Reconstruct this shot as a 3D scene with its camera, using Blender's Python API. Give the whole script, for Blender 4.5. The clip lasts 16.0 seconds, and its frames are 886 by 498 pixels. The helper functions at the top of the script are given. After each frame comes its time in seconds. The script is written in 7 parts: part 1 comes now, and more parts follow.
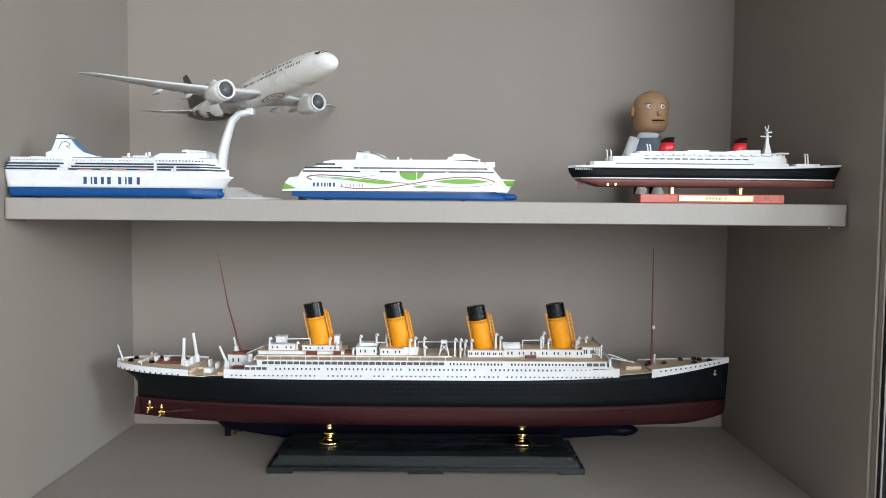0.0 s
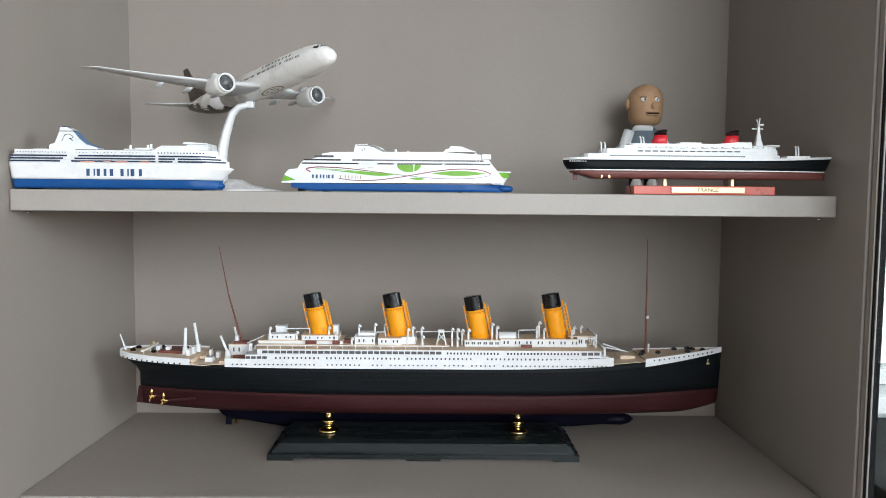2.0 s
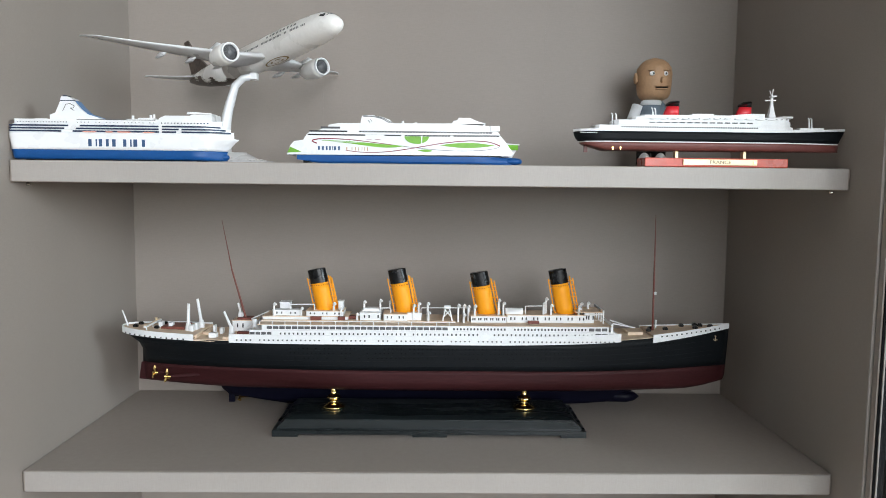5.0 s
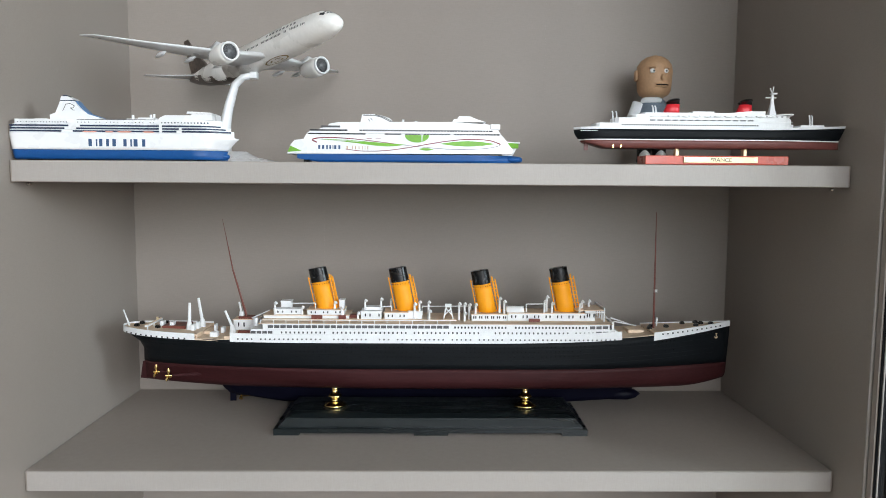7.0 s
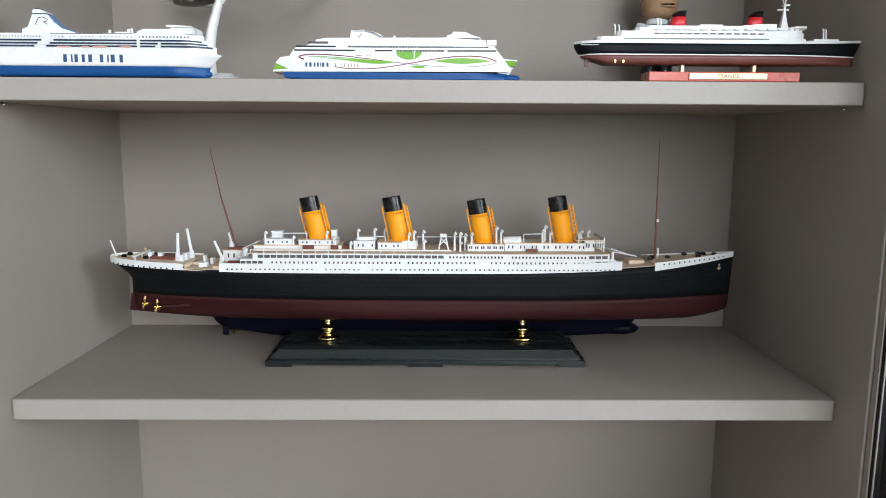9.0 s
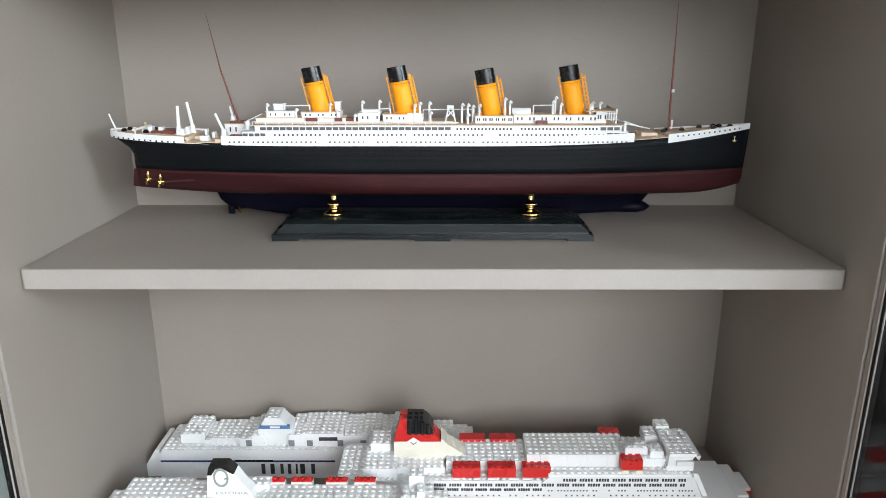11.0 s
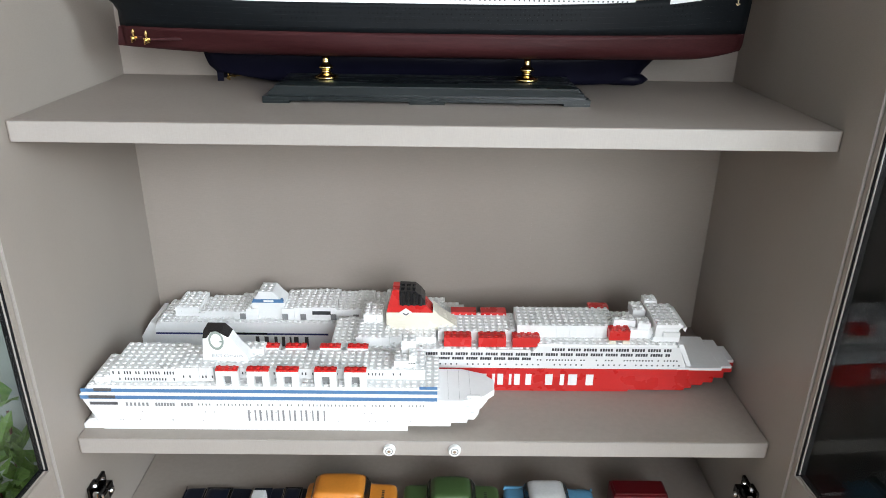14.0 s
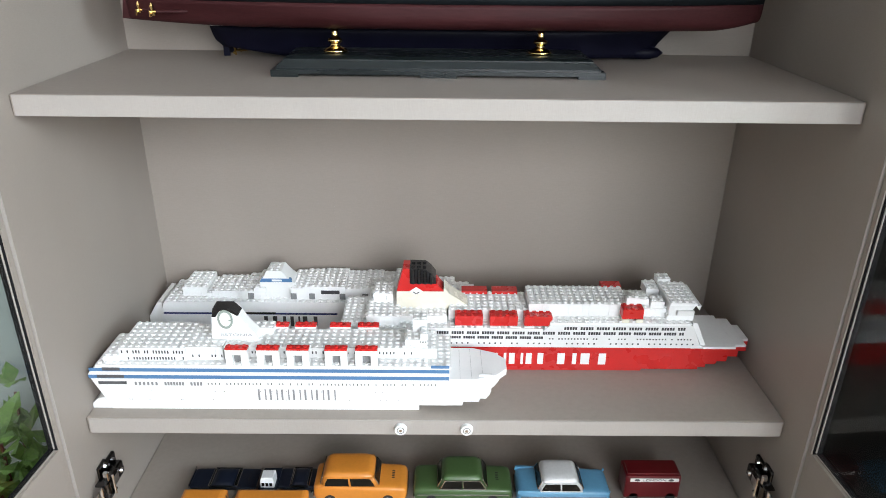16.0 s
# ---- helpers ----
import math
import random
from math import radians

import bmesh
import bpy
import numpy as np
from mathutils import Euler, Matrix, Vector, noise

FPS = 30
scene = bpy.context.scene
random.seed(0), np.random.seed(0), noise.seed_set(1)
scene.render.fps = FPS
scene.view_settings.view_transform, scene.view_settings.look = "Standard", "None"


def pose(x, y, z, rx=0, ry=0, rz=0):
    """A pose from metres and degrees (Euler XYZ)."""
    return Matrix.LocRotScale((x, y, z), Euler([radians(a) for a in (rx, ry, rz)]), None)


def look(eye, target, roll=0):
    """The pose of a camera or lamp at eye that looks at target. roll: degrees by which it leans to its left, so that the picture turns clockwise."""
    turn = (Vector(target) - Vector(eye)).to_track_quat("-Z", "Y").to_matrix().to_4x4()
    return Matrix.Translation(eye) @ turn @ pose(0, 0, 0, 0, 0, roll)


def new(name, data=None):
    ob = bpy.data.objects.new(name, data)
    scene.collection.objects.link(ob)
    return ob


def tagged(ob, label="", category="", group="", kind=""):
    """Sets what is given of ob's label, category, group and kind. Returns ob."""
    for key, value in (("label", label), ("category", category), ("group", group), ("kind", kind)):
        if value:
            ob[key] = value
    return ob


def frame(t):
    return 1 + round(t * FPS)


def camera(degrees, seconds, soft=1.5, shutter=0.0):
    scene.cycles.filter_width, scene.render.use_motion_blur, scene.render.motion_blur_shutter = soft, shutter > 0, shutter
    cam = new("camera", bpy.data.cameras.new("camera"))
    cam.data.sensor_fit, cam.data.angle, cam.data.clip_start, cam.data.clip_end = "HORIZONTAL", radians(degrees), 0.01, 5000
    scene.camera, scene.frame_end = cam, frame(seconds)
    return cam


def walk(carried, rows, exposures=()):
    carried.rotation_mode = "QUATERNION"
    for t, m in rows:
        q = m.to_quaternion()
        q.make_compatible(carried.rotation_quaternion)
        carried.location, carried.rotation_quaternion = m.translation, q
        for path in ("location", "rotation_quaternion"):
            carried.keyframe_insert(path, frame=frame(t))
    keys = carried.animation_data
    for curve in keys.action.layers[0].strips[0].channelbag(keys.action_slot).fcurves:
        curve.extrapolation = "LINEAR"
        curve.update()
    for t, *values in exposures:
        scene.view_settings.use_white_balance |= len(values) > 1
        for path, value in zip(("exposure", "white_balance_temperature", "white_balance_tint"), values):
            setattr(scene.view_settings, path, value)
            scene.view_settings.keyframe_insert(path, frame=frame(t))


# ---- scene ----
cam = camera(64.3, 16.0, soft=0.9)
PATH = [
    (0, (0.008, -0.638, 0.284), (0.026, 1.358, 0.164), 0.5),
    (0.5, (0.012, -0.637, 0.283), (0.032, 1.359, 0.161), 0.6),
    (1, (0.012, -0.644, 0.286), (0.025, 1.353, 0.171), 0.4),
    (1.5, (0.01, -0.646, 0.283), (0.026, 1.349, 0.153), 0.5),
    (2, (0.011, -0.65, 0.282), (0.029, 1.345, 0.144), 0.5),
    (2.5, (0.008, -0.643, 0.274), (0.023, 1.35, 0.113), 0.6),
    (3, (0.005, -0.641, 0.27), (0.023, 1.351, 0.094), 0.4),
    (3.5, (0.005, -0.641, 0.271), (0.029, 1.35, 0.088), 0.4),
    (4, (0.003, -0.641, 0.268), (0.032, 1.351, 0.092), 0.7),
    (6.5, (-0.002, -0.644, 0.27), (0.032, 1.348, 0.092), 0.4),
    (7, (-0.001, -0.642, 0.27), (0.029, 1.349, 0.086), 0.4),
    (7.5, (0.004, -0.638, 0.264), (0.029, 1.352, 0.064), 0.3),
    (8, (0.004, -0.629, 0.251), (0.03, 1.354, -0.009), 0.3),
    (8.5, (0.006, -0.63, 0.247), (0.04, 1.35, -0.03), 0.4),
    (8.7, (0.007, -0.625, 0.243), (0.033, 1.354, -0.045), 0.4),
    (10.8, (0.01, -0.617, 0.213), (0.024, 1.311, -0.318), 0.2),
    (11, (0.01, -0.617, 0.203), (0.008, 1.3, -0.366), 0.0),
    (11.5, (0.006, -0.621, 0.186), (0.001, 1.276, -0.45), 0.4),
    (12, (0.011, -0.626, 0.173), (0.009, 1.252, -0.515), 0.3),
    (12.5, (0.011, -0.622, 0.159), (0.011, 1.237, -0.579), 0.5),
    (13, (0.01, -0.622, 0.151), (0.022, 1.225, -0.616), 0.7),
    (13.5, (0.009, -0.628, 0.146), (0.02, 1.216, -0.63), 0.7),
    (14, (0.008, -0.633, 0.146), (0.032, 1.209, -0.631), 0.9),
    (14.5, (0.007, -0.635, 0.143), (0.033, 1.204, -0.643), 0.9),
    (15, (0.006, -0.632, 0.14), (0.037, 1.2, -0.661), 1.1),
    (15.5, (0.004, -0.627, 0.137), (0.017, 1.197, -0.682), 0.5),
    (16, (-0.002, -0.625, 0.134), (0.016, 1.2, -0.684), 0.7),
]
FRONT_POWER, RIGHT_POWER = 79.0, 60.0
EXPOSURES = [(0, 0.08), (8.5, 0.08), (11, 0.42), (13, 0.52), (16, 0.55)]
walk(cam, [(t, look(e, g, r)) for t, e, g, r in PATH], EXPOSURES)

# ---- light ----
world = bpy.data.worlds.new("sky")
scene.world = world
world.use_nodes = True
wn = world.node_tree.nodes
sky = wn.new("ShaderNodeTexSky")
sky.sky_type, sky.sun_disc = "NISHITA", False
sky.sun_elevation, sky.sun_rotation = radians(40), radians(20)
world.node_tree.links.new(sky.outputs[0], wn["Background"].inputs[0])
wn["Background"].inputs[1].default_value = 0.12

def unseen_lamp(energy, w, h, eye, target, tint):
    d = bpy.data.lights.new("unseen_light", "AREA")
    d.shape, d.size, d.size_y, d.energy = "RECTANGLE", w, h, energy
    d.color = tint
    new("unseen_light", d).matrix_world = look(eye, target)


# Unseen frontal lamp added as fill; a window there is only assumed.
unseen_lamp(FRONT_POWER, 1.95, 1.2, (1.125, -2.82, 0.80), (1.125, 0, 0.80), (0.94, 0.975, 1.02))
# Unseen side lamp, set where the shadows point to a window.
unseen_lamp(RIGHT_POWER, 0.8, 0.8, (2.62, -1.45, 0.70), (0, -1.45, 0.70), (0.78, 0.90, 1.0))

# ---- materials ----
def surf(name, col, rough=0.5, metal=0.0, var=0.06, scale=30.0, bump=0.0, bscale=300.0, stretch=(1, 1, 1), coat=0.0, spec=0.5):
    m = bpy.data.materials.new(name)
    m.use_nodes = True
    nt = m.node_tree
    n, l = nt.nodes, nt.links
    b = n["Principled BSDF"]
    tc = n.new("ShaderNodeTexCoord")
    mp = n.new("ShaderNodeMapping")
    mp.inputs["Scale"].default_value = stretch
    l.new(tc.outputs["Object"], mp.inputs[0])
    big = n.new("ShaderNodeTexNoise")
    big.inputs["Scale"].default_value, big.inputs["Detail"].default_value = scale, 3
    fine = n.new("ShaderNodeTexNoise")
    fine.inputs["Scale"].default_value, fine.inputs["Detail"].default_value = bscale, 4
    l.new(mp.outputs[0], big.inputs[0])
    l.new(mp.outputs[0], fine.inputs[0])
    mix = n.new("ShaderNodeMixRGB")
    mix.blend_type = "MULTIPLY"
    mix.inputs[0].default_value = 1.0
    mix.inputs[1].default_value = (*col, 1)
    add = n.new("ShaderNodeMath")
    add.operation = "ADD"
    l.new(big.outputs[0], add.inputs[0])
    l.new(fine.outputs[0], add.inputs[1])
    ramp = n.new("ShaderNodeMapRange")
    ramp.inputs[1].default_value, ramp.inputs[2].default_value = 0.7, 1.3
    ramp.inputs[3].default_value, ramp.inputs[4].default_value = 1 - var, 1 + var * 0.4
    l.new(add.outputs[0], ramp.inputs[0])
    l.new(ramp.outputs[0], mix.inputs[2])
    l.new(mix.outputs[0], b.inputs["Base Color"])
    rr = n.new("ShaderNodeMapRange")
    rr.inputs[1].default_value, rr.inputs[2].default_value = 0.3, 0.7
    rr.inputs[3].default_value, rr.inputs[4].default_value = max(0.02, rough - 0.06), min(1, rough + 0.08)
    l.new(big.outputs[0], rr.inputs[0])
    l.new(rr.outputs[0], b.inputs["Roughness"])
    b.inputs["Metallic"].default_value = metal
    b.inputs["Specular IOR Level"].default_value = spec
    b.inputs["Coat Weight"].default_value = coat
    if bump:
        bp = n.new("ShaderNodeBump")
        bp.inputs["Strength"].default_value, bp.inputs["Distance"].default_value = bump, 0.001
        l.new(fine.outputs[0], bp.inputs["Height"])
        l.new(bp.outputs[0], b.inputs["Normal"])
    return m


def laminate(name, col):
    """Grey-brown linen-look furniture board: fine threads both ways, faint clouds."""
    m = bpy.data.materials.new(name)
    m.use_nodes = True
    n, l = m.node_tree.nodes, m.node_tree.links
    b = n["Principled BSDF"]
    tc = n.new("ShaderNodeTexCoord")
    outs = []
    for st, sc in (((3000, 3000, 140), 1.0), ((160, 160, 2600), 1.0), ((9, 9, 3), 1.0)):
        mp = n.new("ShaderNodeMapping")
        mp.inputs["Scale"].default_value = st
        l.new(tc.outputs["Object"], mp.inputs[0])
        t = n.new("ShaderNodeTexNoise")
        t.inputs["Scale"].default_value, t.inputs["Detail"].default_value = sc, 2
        l.new(mp.outputs[0], t.inputs[0])
        outs.append(t.outputs[0])
    a = n.new("ShaderNodeMath"); a.operation = "ADD"
    l.new(outs[0], a.inputs[0]); l.new(outs[1], a.inputs[1])
    a2 = n.new("ShaderNodeMath"); a2.operation = "MULTIPLY_ADD"
    l.new(outs[2], a2.inputs[0]); a2.inputs[1].default_value = 0.9; l.new(a.outputs[0], a2.inputs[2])
    r = n.new("ShaderNodeMapRange")
    r.inputs[1].default_value, r.inputs[2].default_value = 0.95, 1.95
    r.inputs[3].default_value, r.inputs[4].default_value = 0.92, 1.07
    l.new(a2.outputs[0], r.inputs[0])
    mx = n.new("ShaderNodeMixRGB"); mx.blend_type = "MULTIPLY"; mx.inputs[0].default_value = 1
    mx.inputs[1].default_value = (*col, 1)
    l.new(r.outputs[0], mx.inputs[2])
    l.new(mx.outputs[0], b.inputs["Base Color"])
    b.inputs["Roughness"].default_value = 0.45
    b.inputs["Specular IOR Level"].default_value = 0.32
    bp = n.new("ShaderNodeBump")
    bp.inputs["Strength"].default_value, bp.inputs["Distance"].default_value = 0.12, 0.0004
    l.new(a.outputs[0], bp.inputs["Height"])
    l.new(bp.outputs[0], b.inputs["Normal"])
    return m


def glass(name, tint):
    """A thin clear pane: it dims what is seen through it a little and mirrors more at a flat angle."""
    m = bpy.data.materials.new(name)
    m.use_nodes = True
    n, l = m.node_tree.nodes, m.node_tree.links
    n.remove(n["Principled BSDF"])
    clear, gloss, mix, fres = n.new("ShaderNodeBsdfTransparent"), n.new("ShaderNodeBsdfGlossy"), n.new("ShaderNodeMixShader"), n.new("ShaderNodeLayerWeight")
    power, scale = n.new("ShaderNodeMath"), n.new("ShaderNodeMath")
    power.operation, scale.operation = "POWER", "MULTIPLY_ADD"
    power.inputs[1].default_value, scale.inputs[1].default_value, scale.inputs[2].default_value = 4.0, 0.55, 0.018
    clear.inputs["Color"].default_value = (*tint, 1)
    gloss.inputs["Roughness"].default_value = 0.015
    l.new(fres.outputs["Facing"], power.inputs[0])
    l.new(power.outputs[0], scale.inputs[0])
    l.new(scale.outputs[0], mix.inputs[0])
    l.new(clear.outputs[0], mix.inputs[1])
    l.new(gloss.outputs[0], mix.inputs[2])
    l.new(mix.outputs[0], n["Material Output"].inputs["Surface"])
    return m


BOARD = laminate("taupe_linen_board", (0.309, 0.270, 0.238))
# Same board made paler: light on the front edges is put into its colour.
LIT_EDGE = laminate("board_edge_lit", (0.375, 0.345, 0.318))
SEAL = surf("black_seal", (0.012, 0.012, 0.013), 0.8, spec=0.1)
CHROME = surf("nickel_plate", (0.75, 0.75, 0.76), 0.14, 1.0, 0.08, 60)
DOOR_GLASS = glass("clear_door_glass", (0.86, 0.88, 0.87))
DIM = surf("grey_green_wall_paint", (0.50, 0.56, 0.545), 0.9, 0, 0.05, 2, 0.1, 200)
WALL = surf("matt_wall_paint", (0.58, 0.58, 0.58), 0.9, 0, 0.05, 2, 0.1, 200)
CEIL = surf("pale_ceiling_board", (0.58, 0.575, 0.57), 0.8, 0, 0.15, 3, 0.1, 60, (1, 8, 1))
PALEWALL = surf("white_wall_paint", (0.74, 0.75, 0.76), 0.9, 0, 0.04, 2, 0.1, 200)
OAK = surf("oak_floor", (0.35, 0.24, 0.14), 0.5, 0, 0.25, 3, 0.1, 60, (1, 12, 1))
DARK = surf("black_furniture", (0.010, 0.010, 0.011), 0.6, 0, 0.2, 10, spec=0.15)
WHITE = surf("white_plastic", (0.80, 0.80, 0.79), 0.38, 0, 0.05, 60)
GLOSSW = surf("glossy_white_paint", (0.81, 0.815, 0.82), 0.28, 0, 0.03, 60, coat=0.2)
MODELW = surf("matt_white_model_paint", (0.81, 0.82, 0.825), 0.55, 0, 0.08, 120, 0.1, 900)
BLACKHULL = surf("satin_black_hull_paint", (0.0062, 0.0078, 0.0095), 0.5, 0, 0.25, 50, 0.12, 700, (0.15, 1, 1), spec=0.12)
REDHULL = surf("dark_red_hull_paint", (0.040, 0.010, 0.011), 0.5, 0, 0.3, 60, 0.15, 800, (0.1, 1, 1), spec=0.15)
DECK = surf("tan_deck_paint", (0.78, 0.61, 0.45), 0.6, 0, 0.2, 120, 0.1, 900, (0.3, 3, 1))
ORANGE = surf("orange_funnel_paint", (0.95, 0.37, 0.010), 0.45, 0, 0.04, 80, 0.1, 600, spec=0.3)
FBLACK = surf("black_funnel_paint", (0.006, 0.006, 0.0065), 0.26, 0, 0.2, 80, spec=0.4)
BROWN = surf("red_brown_mast_paint", (0.17, 0.045, 0.03), 0.5, 0, 0.2, 80)
PORT = surf("black_port_print", (0.002, 0.002, 0.002), 0.9, 0, 0.1, 200, spec=0.0)
DARKWIN = surf("dark_window_paint", (0.02, 0.022, 0.026), 0.4, 0, 0.2, 200)
# Window paint; on the liner's galleries it also stands for shade.
GREYWIN = surf("grey_window_paint", (0.10, 0.10, 0.105), 0.5, 0, 0.3, 200)
BRASS = surf("polished_brass", (0.85, 0.60, 0.24), 0.12, 1.0, 0.1, 80)
STAND = surf("black_stained_stand", (0.011, 0.015, 0.016), 0.27, 0, 0.25, 30, 0.05, 250, (0.2, 2, 1))
NAVY = surf("navy_hull_paint", (0.004, 0.004, 0.012), 0.45, 0, 0.2, 40, spec=0.12)
BLUE = surf("ferry_blue_paint", (0.006, 0.072, 0.25), 0.42, 0, 0.1, 50, spec=0.3)
STRIPE = surf("dark_blue_stripe", (0.012, 0.028, 0.07), 0.4, 0, 0.15, 90)
LETTER = surf("blue_grey_lettering", (0.035, 0.085, 0.19), 0.5, 0, 0.1, 90)
BOATRED = surf("coral_lifeboat_paint", (0.78, 0.36, 0.28), 0.45, 0, 0.1, 90)
GREEN = surf("leaf_green_print", (0.17, 0.42, 0.035), 0.4, 0, 0.15, 60)
WINE = surf("wine_red_line", (0.22, 0.02, 0.04), 0.4, 0, 0.1, 60)
REDF = surf("red_funnel_paint", (0.62, 0.02, 0.03), 0.35, 0, 0.1, 60)
REDBASE = surf("red_lacquer_base", (0.50, 0.06, 0.03), 0.3, 0, 0.15, 60)
RUST = surf("red_brown_hull_paint", (0.15, 0.045, 0.038), 0.45, 0, 0.2, 60, 0.1, 800)
PLAQUE = surf("pale_brass_plaque", (0.78, 0.62, 0.38), 0.35, 0.35, 0.1, 80)
SKIN = surf("tan_moulded_rubber", (0.48, 0.29, 0.16), 0.6, 0, 0.15, 60, 0.2, 300)
SHIRT = surf("pale_grey_cloth", (0.72, 0.74, 0.76), 0.9, 0, 0.1, 80, 0.3, 900)
DENIM = surf("blue_grey_waistcoat", (0.15, 0.19, 0.23), 0.9, 0, 0.25, 90, 0.3, 900)
LWHITE = surf("white_brick_plastic", (0.79, 0.795, 0.79), 0.45, 0, 0.03, 40, spec=0.25)
LGREY = surf("light_grey_brick_plastic", (0.88, 0.885, 0.885), 0.45, 0, 0.03, 40, spec=0.25)
LRED = surf("red_brick_plastic", (0.58, 0.022, 0.020), 0.28, 0, 0.06, 40)
LBLACK = surf("black_brick_plastic", (0.012, 0.012, 0.013), 0.2, 0, 0.1, 40)
LCREAM = surf("cream_brick_plastic", (0.80, 0.76, 0.64), 0.24, 0, 0.04, 40)
LBLUE = surf("sticker_blue", (0.085, 0.20, 0.38), 0.35, 0, 0.08, 60)
LNAVY = surf("sticker_navy", (0.015, 0.025, 0.13), 0.35, 0, 0.08, 60)
INK = surf("sticker_dark_print", (0.05, 0.05, 0.055), 0.4, 0, 0.2, 90)
INKG = surf("sticker_grey_print", (0.24, 0.245, 0.25), 0.4, 0, 0.15, 90)
PRINTW = surf("sticker_white_print", (0.85, 0.85, 0.84), 0.4, 0, 0.05, 60)


# ---- building blocks ----
def thing(name, loc, label, category, group="", kind=""):
    ob = new(name)
    ob.empty_display_size = 0.02
    ob.location = loc
    return tagged(ob, label, category, group, kind)


def mesh_of(name, bm, material, smooth=False):
    bmesh.ops.recalc_face_normals(bm, faces=bm.faces[:])
    me = bpy.data.meshes.new(name)
    bm.to_mesh(me)
    bm.free()
    me.materials.append(material)
    if smooth:
        for p in me.polygons:
            p.use_smooth = True
    return me


def hang(ob, parent):
    ob.parent = parent
    if parent.type == "EMPTY":
        ob.matrix_parent_inverse = parent.matrix_basis.inverted()
    return ob


TINY = ("window_print", "porthole_print", "glazing", "rivets", "hull_print", "bulwark_print", "strake_print", "promenade_glazing", "bridge_deck_glazing", "open_gallery_shade", "aft_gallery_shade", "cabin_glazing", "fan_blades",
        "plating", "pin_print", "name_bars", "script_bars", "studs", "derrick_set", "aerial_set", "bonnet_louvres", "propellers", "plaque_screws", "funnel_lines")


def part(name, bm, material, parent, label="", smooth=False):
    """One mesh object under a thing (an empty) or under a part; bm is in world places."""
    ob = new(name, mesh_of(name, bm, material, smooth))
    hang(ob, parent)
    return tagged(ob, label, kind="stuff" if name in TINY else "")


def solid(name, bm, material, label, category, kind="", group="", smooth=False):
    ob = new(name, mesh_of(name, bm, material, smooth))
    return tagged(ob, label, category, group, kind)


def B():
    return bmesh.new()


def box(bm, x0, x1, y0, y1, z0, z1, bevel=0.0):
    v = [bm.verts.new((x, y, z)) for x in (x0, x1) for y in (y0, y1) for z in (z0, z1)]
    fs = [bm.faces.new([v[i] for i in f]) for f in ((0, 1, 3, 2), (4, 6, 7, 5), (0, 4, 5, 1), (2, 3, 7, 6), (0, 2, 6, 4), (1, 5, 7, 3))]
    if bevel:
        es = list({e for f in fs for e in f.edges})
        bmesh.ops.bevel(bm, geom=es, offset=bevel, segments=2, affect="EDGES", profile=0.6)
    return bm


def boxes(*bs, bevel=0.0):
    bm = B()
    for b in bs:
        box(bm, *b, bevel=bevel)
    return bm


def prism(bm, pts, y0, y1):
    """An outline in x and z, from y0 to y1."""
    a = [bm.verts.new((x, y0, z)) for x, z in pts]
    b = [bm.verts.new((x, y1, z)) for x, z in pts]
    n = len(pts)
    bm.faces.new(a), bm.faces.new(b[::-1])
    for i in range(n):
        bm.faces.new((a[i], b[i], b[(i + 1) % n], a[(i + 1) % n]))
    return bm


def slab(bm, pts, z0, z1):
    """An outline in x and y, from z0 to z1."""
    a = [bm.verts.new((x, y, z0)) for x, y in pts]
    b = [bm.verts.new((x, y, z1)) for x, y in pts]
    n = len(pts)
    bm.faces.new(a), bm.faces.new(b[::-1])
    for i in range(n):
        bm.faces.new((a[i], b[i], b[(i + 1) % n], a[(i + 1) % n]))
    return bm


def rings(bm, rs, close=True, caps=True):
    """Skin over rings of equal count."""
    vs = [[bm.verts.new(p) for p in r] for r in rs]
    n = len(vs[0])
    for a, b in zip(vs, vs[1:]):
        for i in range(n if close else n - 1):
            j = (i + 1) % n
            bm.faces.new((a[i], a[j], b[j], b[i]))
    if caps:
        bm.faces.new(vs[0]), bm.faces.new(vs[-1][::-1])
    return bm


def rod(bm, p, q, r0, r1=None, seg=10, sy=1.0):
    """A round bar from p to q."""
    p, q = Vector(p), Vector(q)
    r1 = r0 if r1 is None else r1
    d = (q - p).normalized()
    s = d.cross(Vector((0, 1, 0)) if abs(d.y) < 0.9 else Vector((1, 0, 0))).normalized()
    t = d.cross(s)
    rs = []
    for c, r in ((p, r0), (q, r1)):
        rs.append([c + s * (math.cos(2 * math.pi * i / seg) * r) + t * (math.sin(2 * math.pi * i / seg) * r * sy) for i in range(seg)])
    return rings(bm, rs)


def lathe(bm, x, y, prof, seg=24, sx=1.0, sy=1.0):
    """prof: (radius, z) from below to above, round the upright through x, y."""
    return rings(bm, [[(x + r * sx * math.cos(2 * math.pi * i / seg), y + r * sy * math.sin(2 * math.pi * i / seg), z) for i in range(seg)] for r, z in prof])


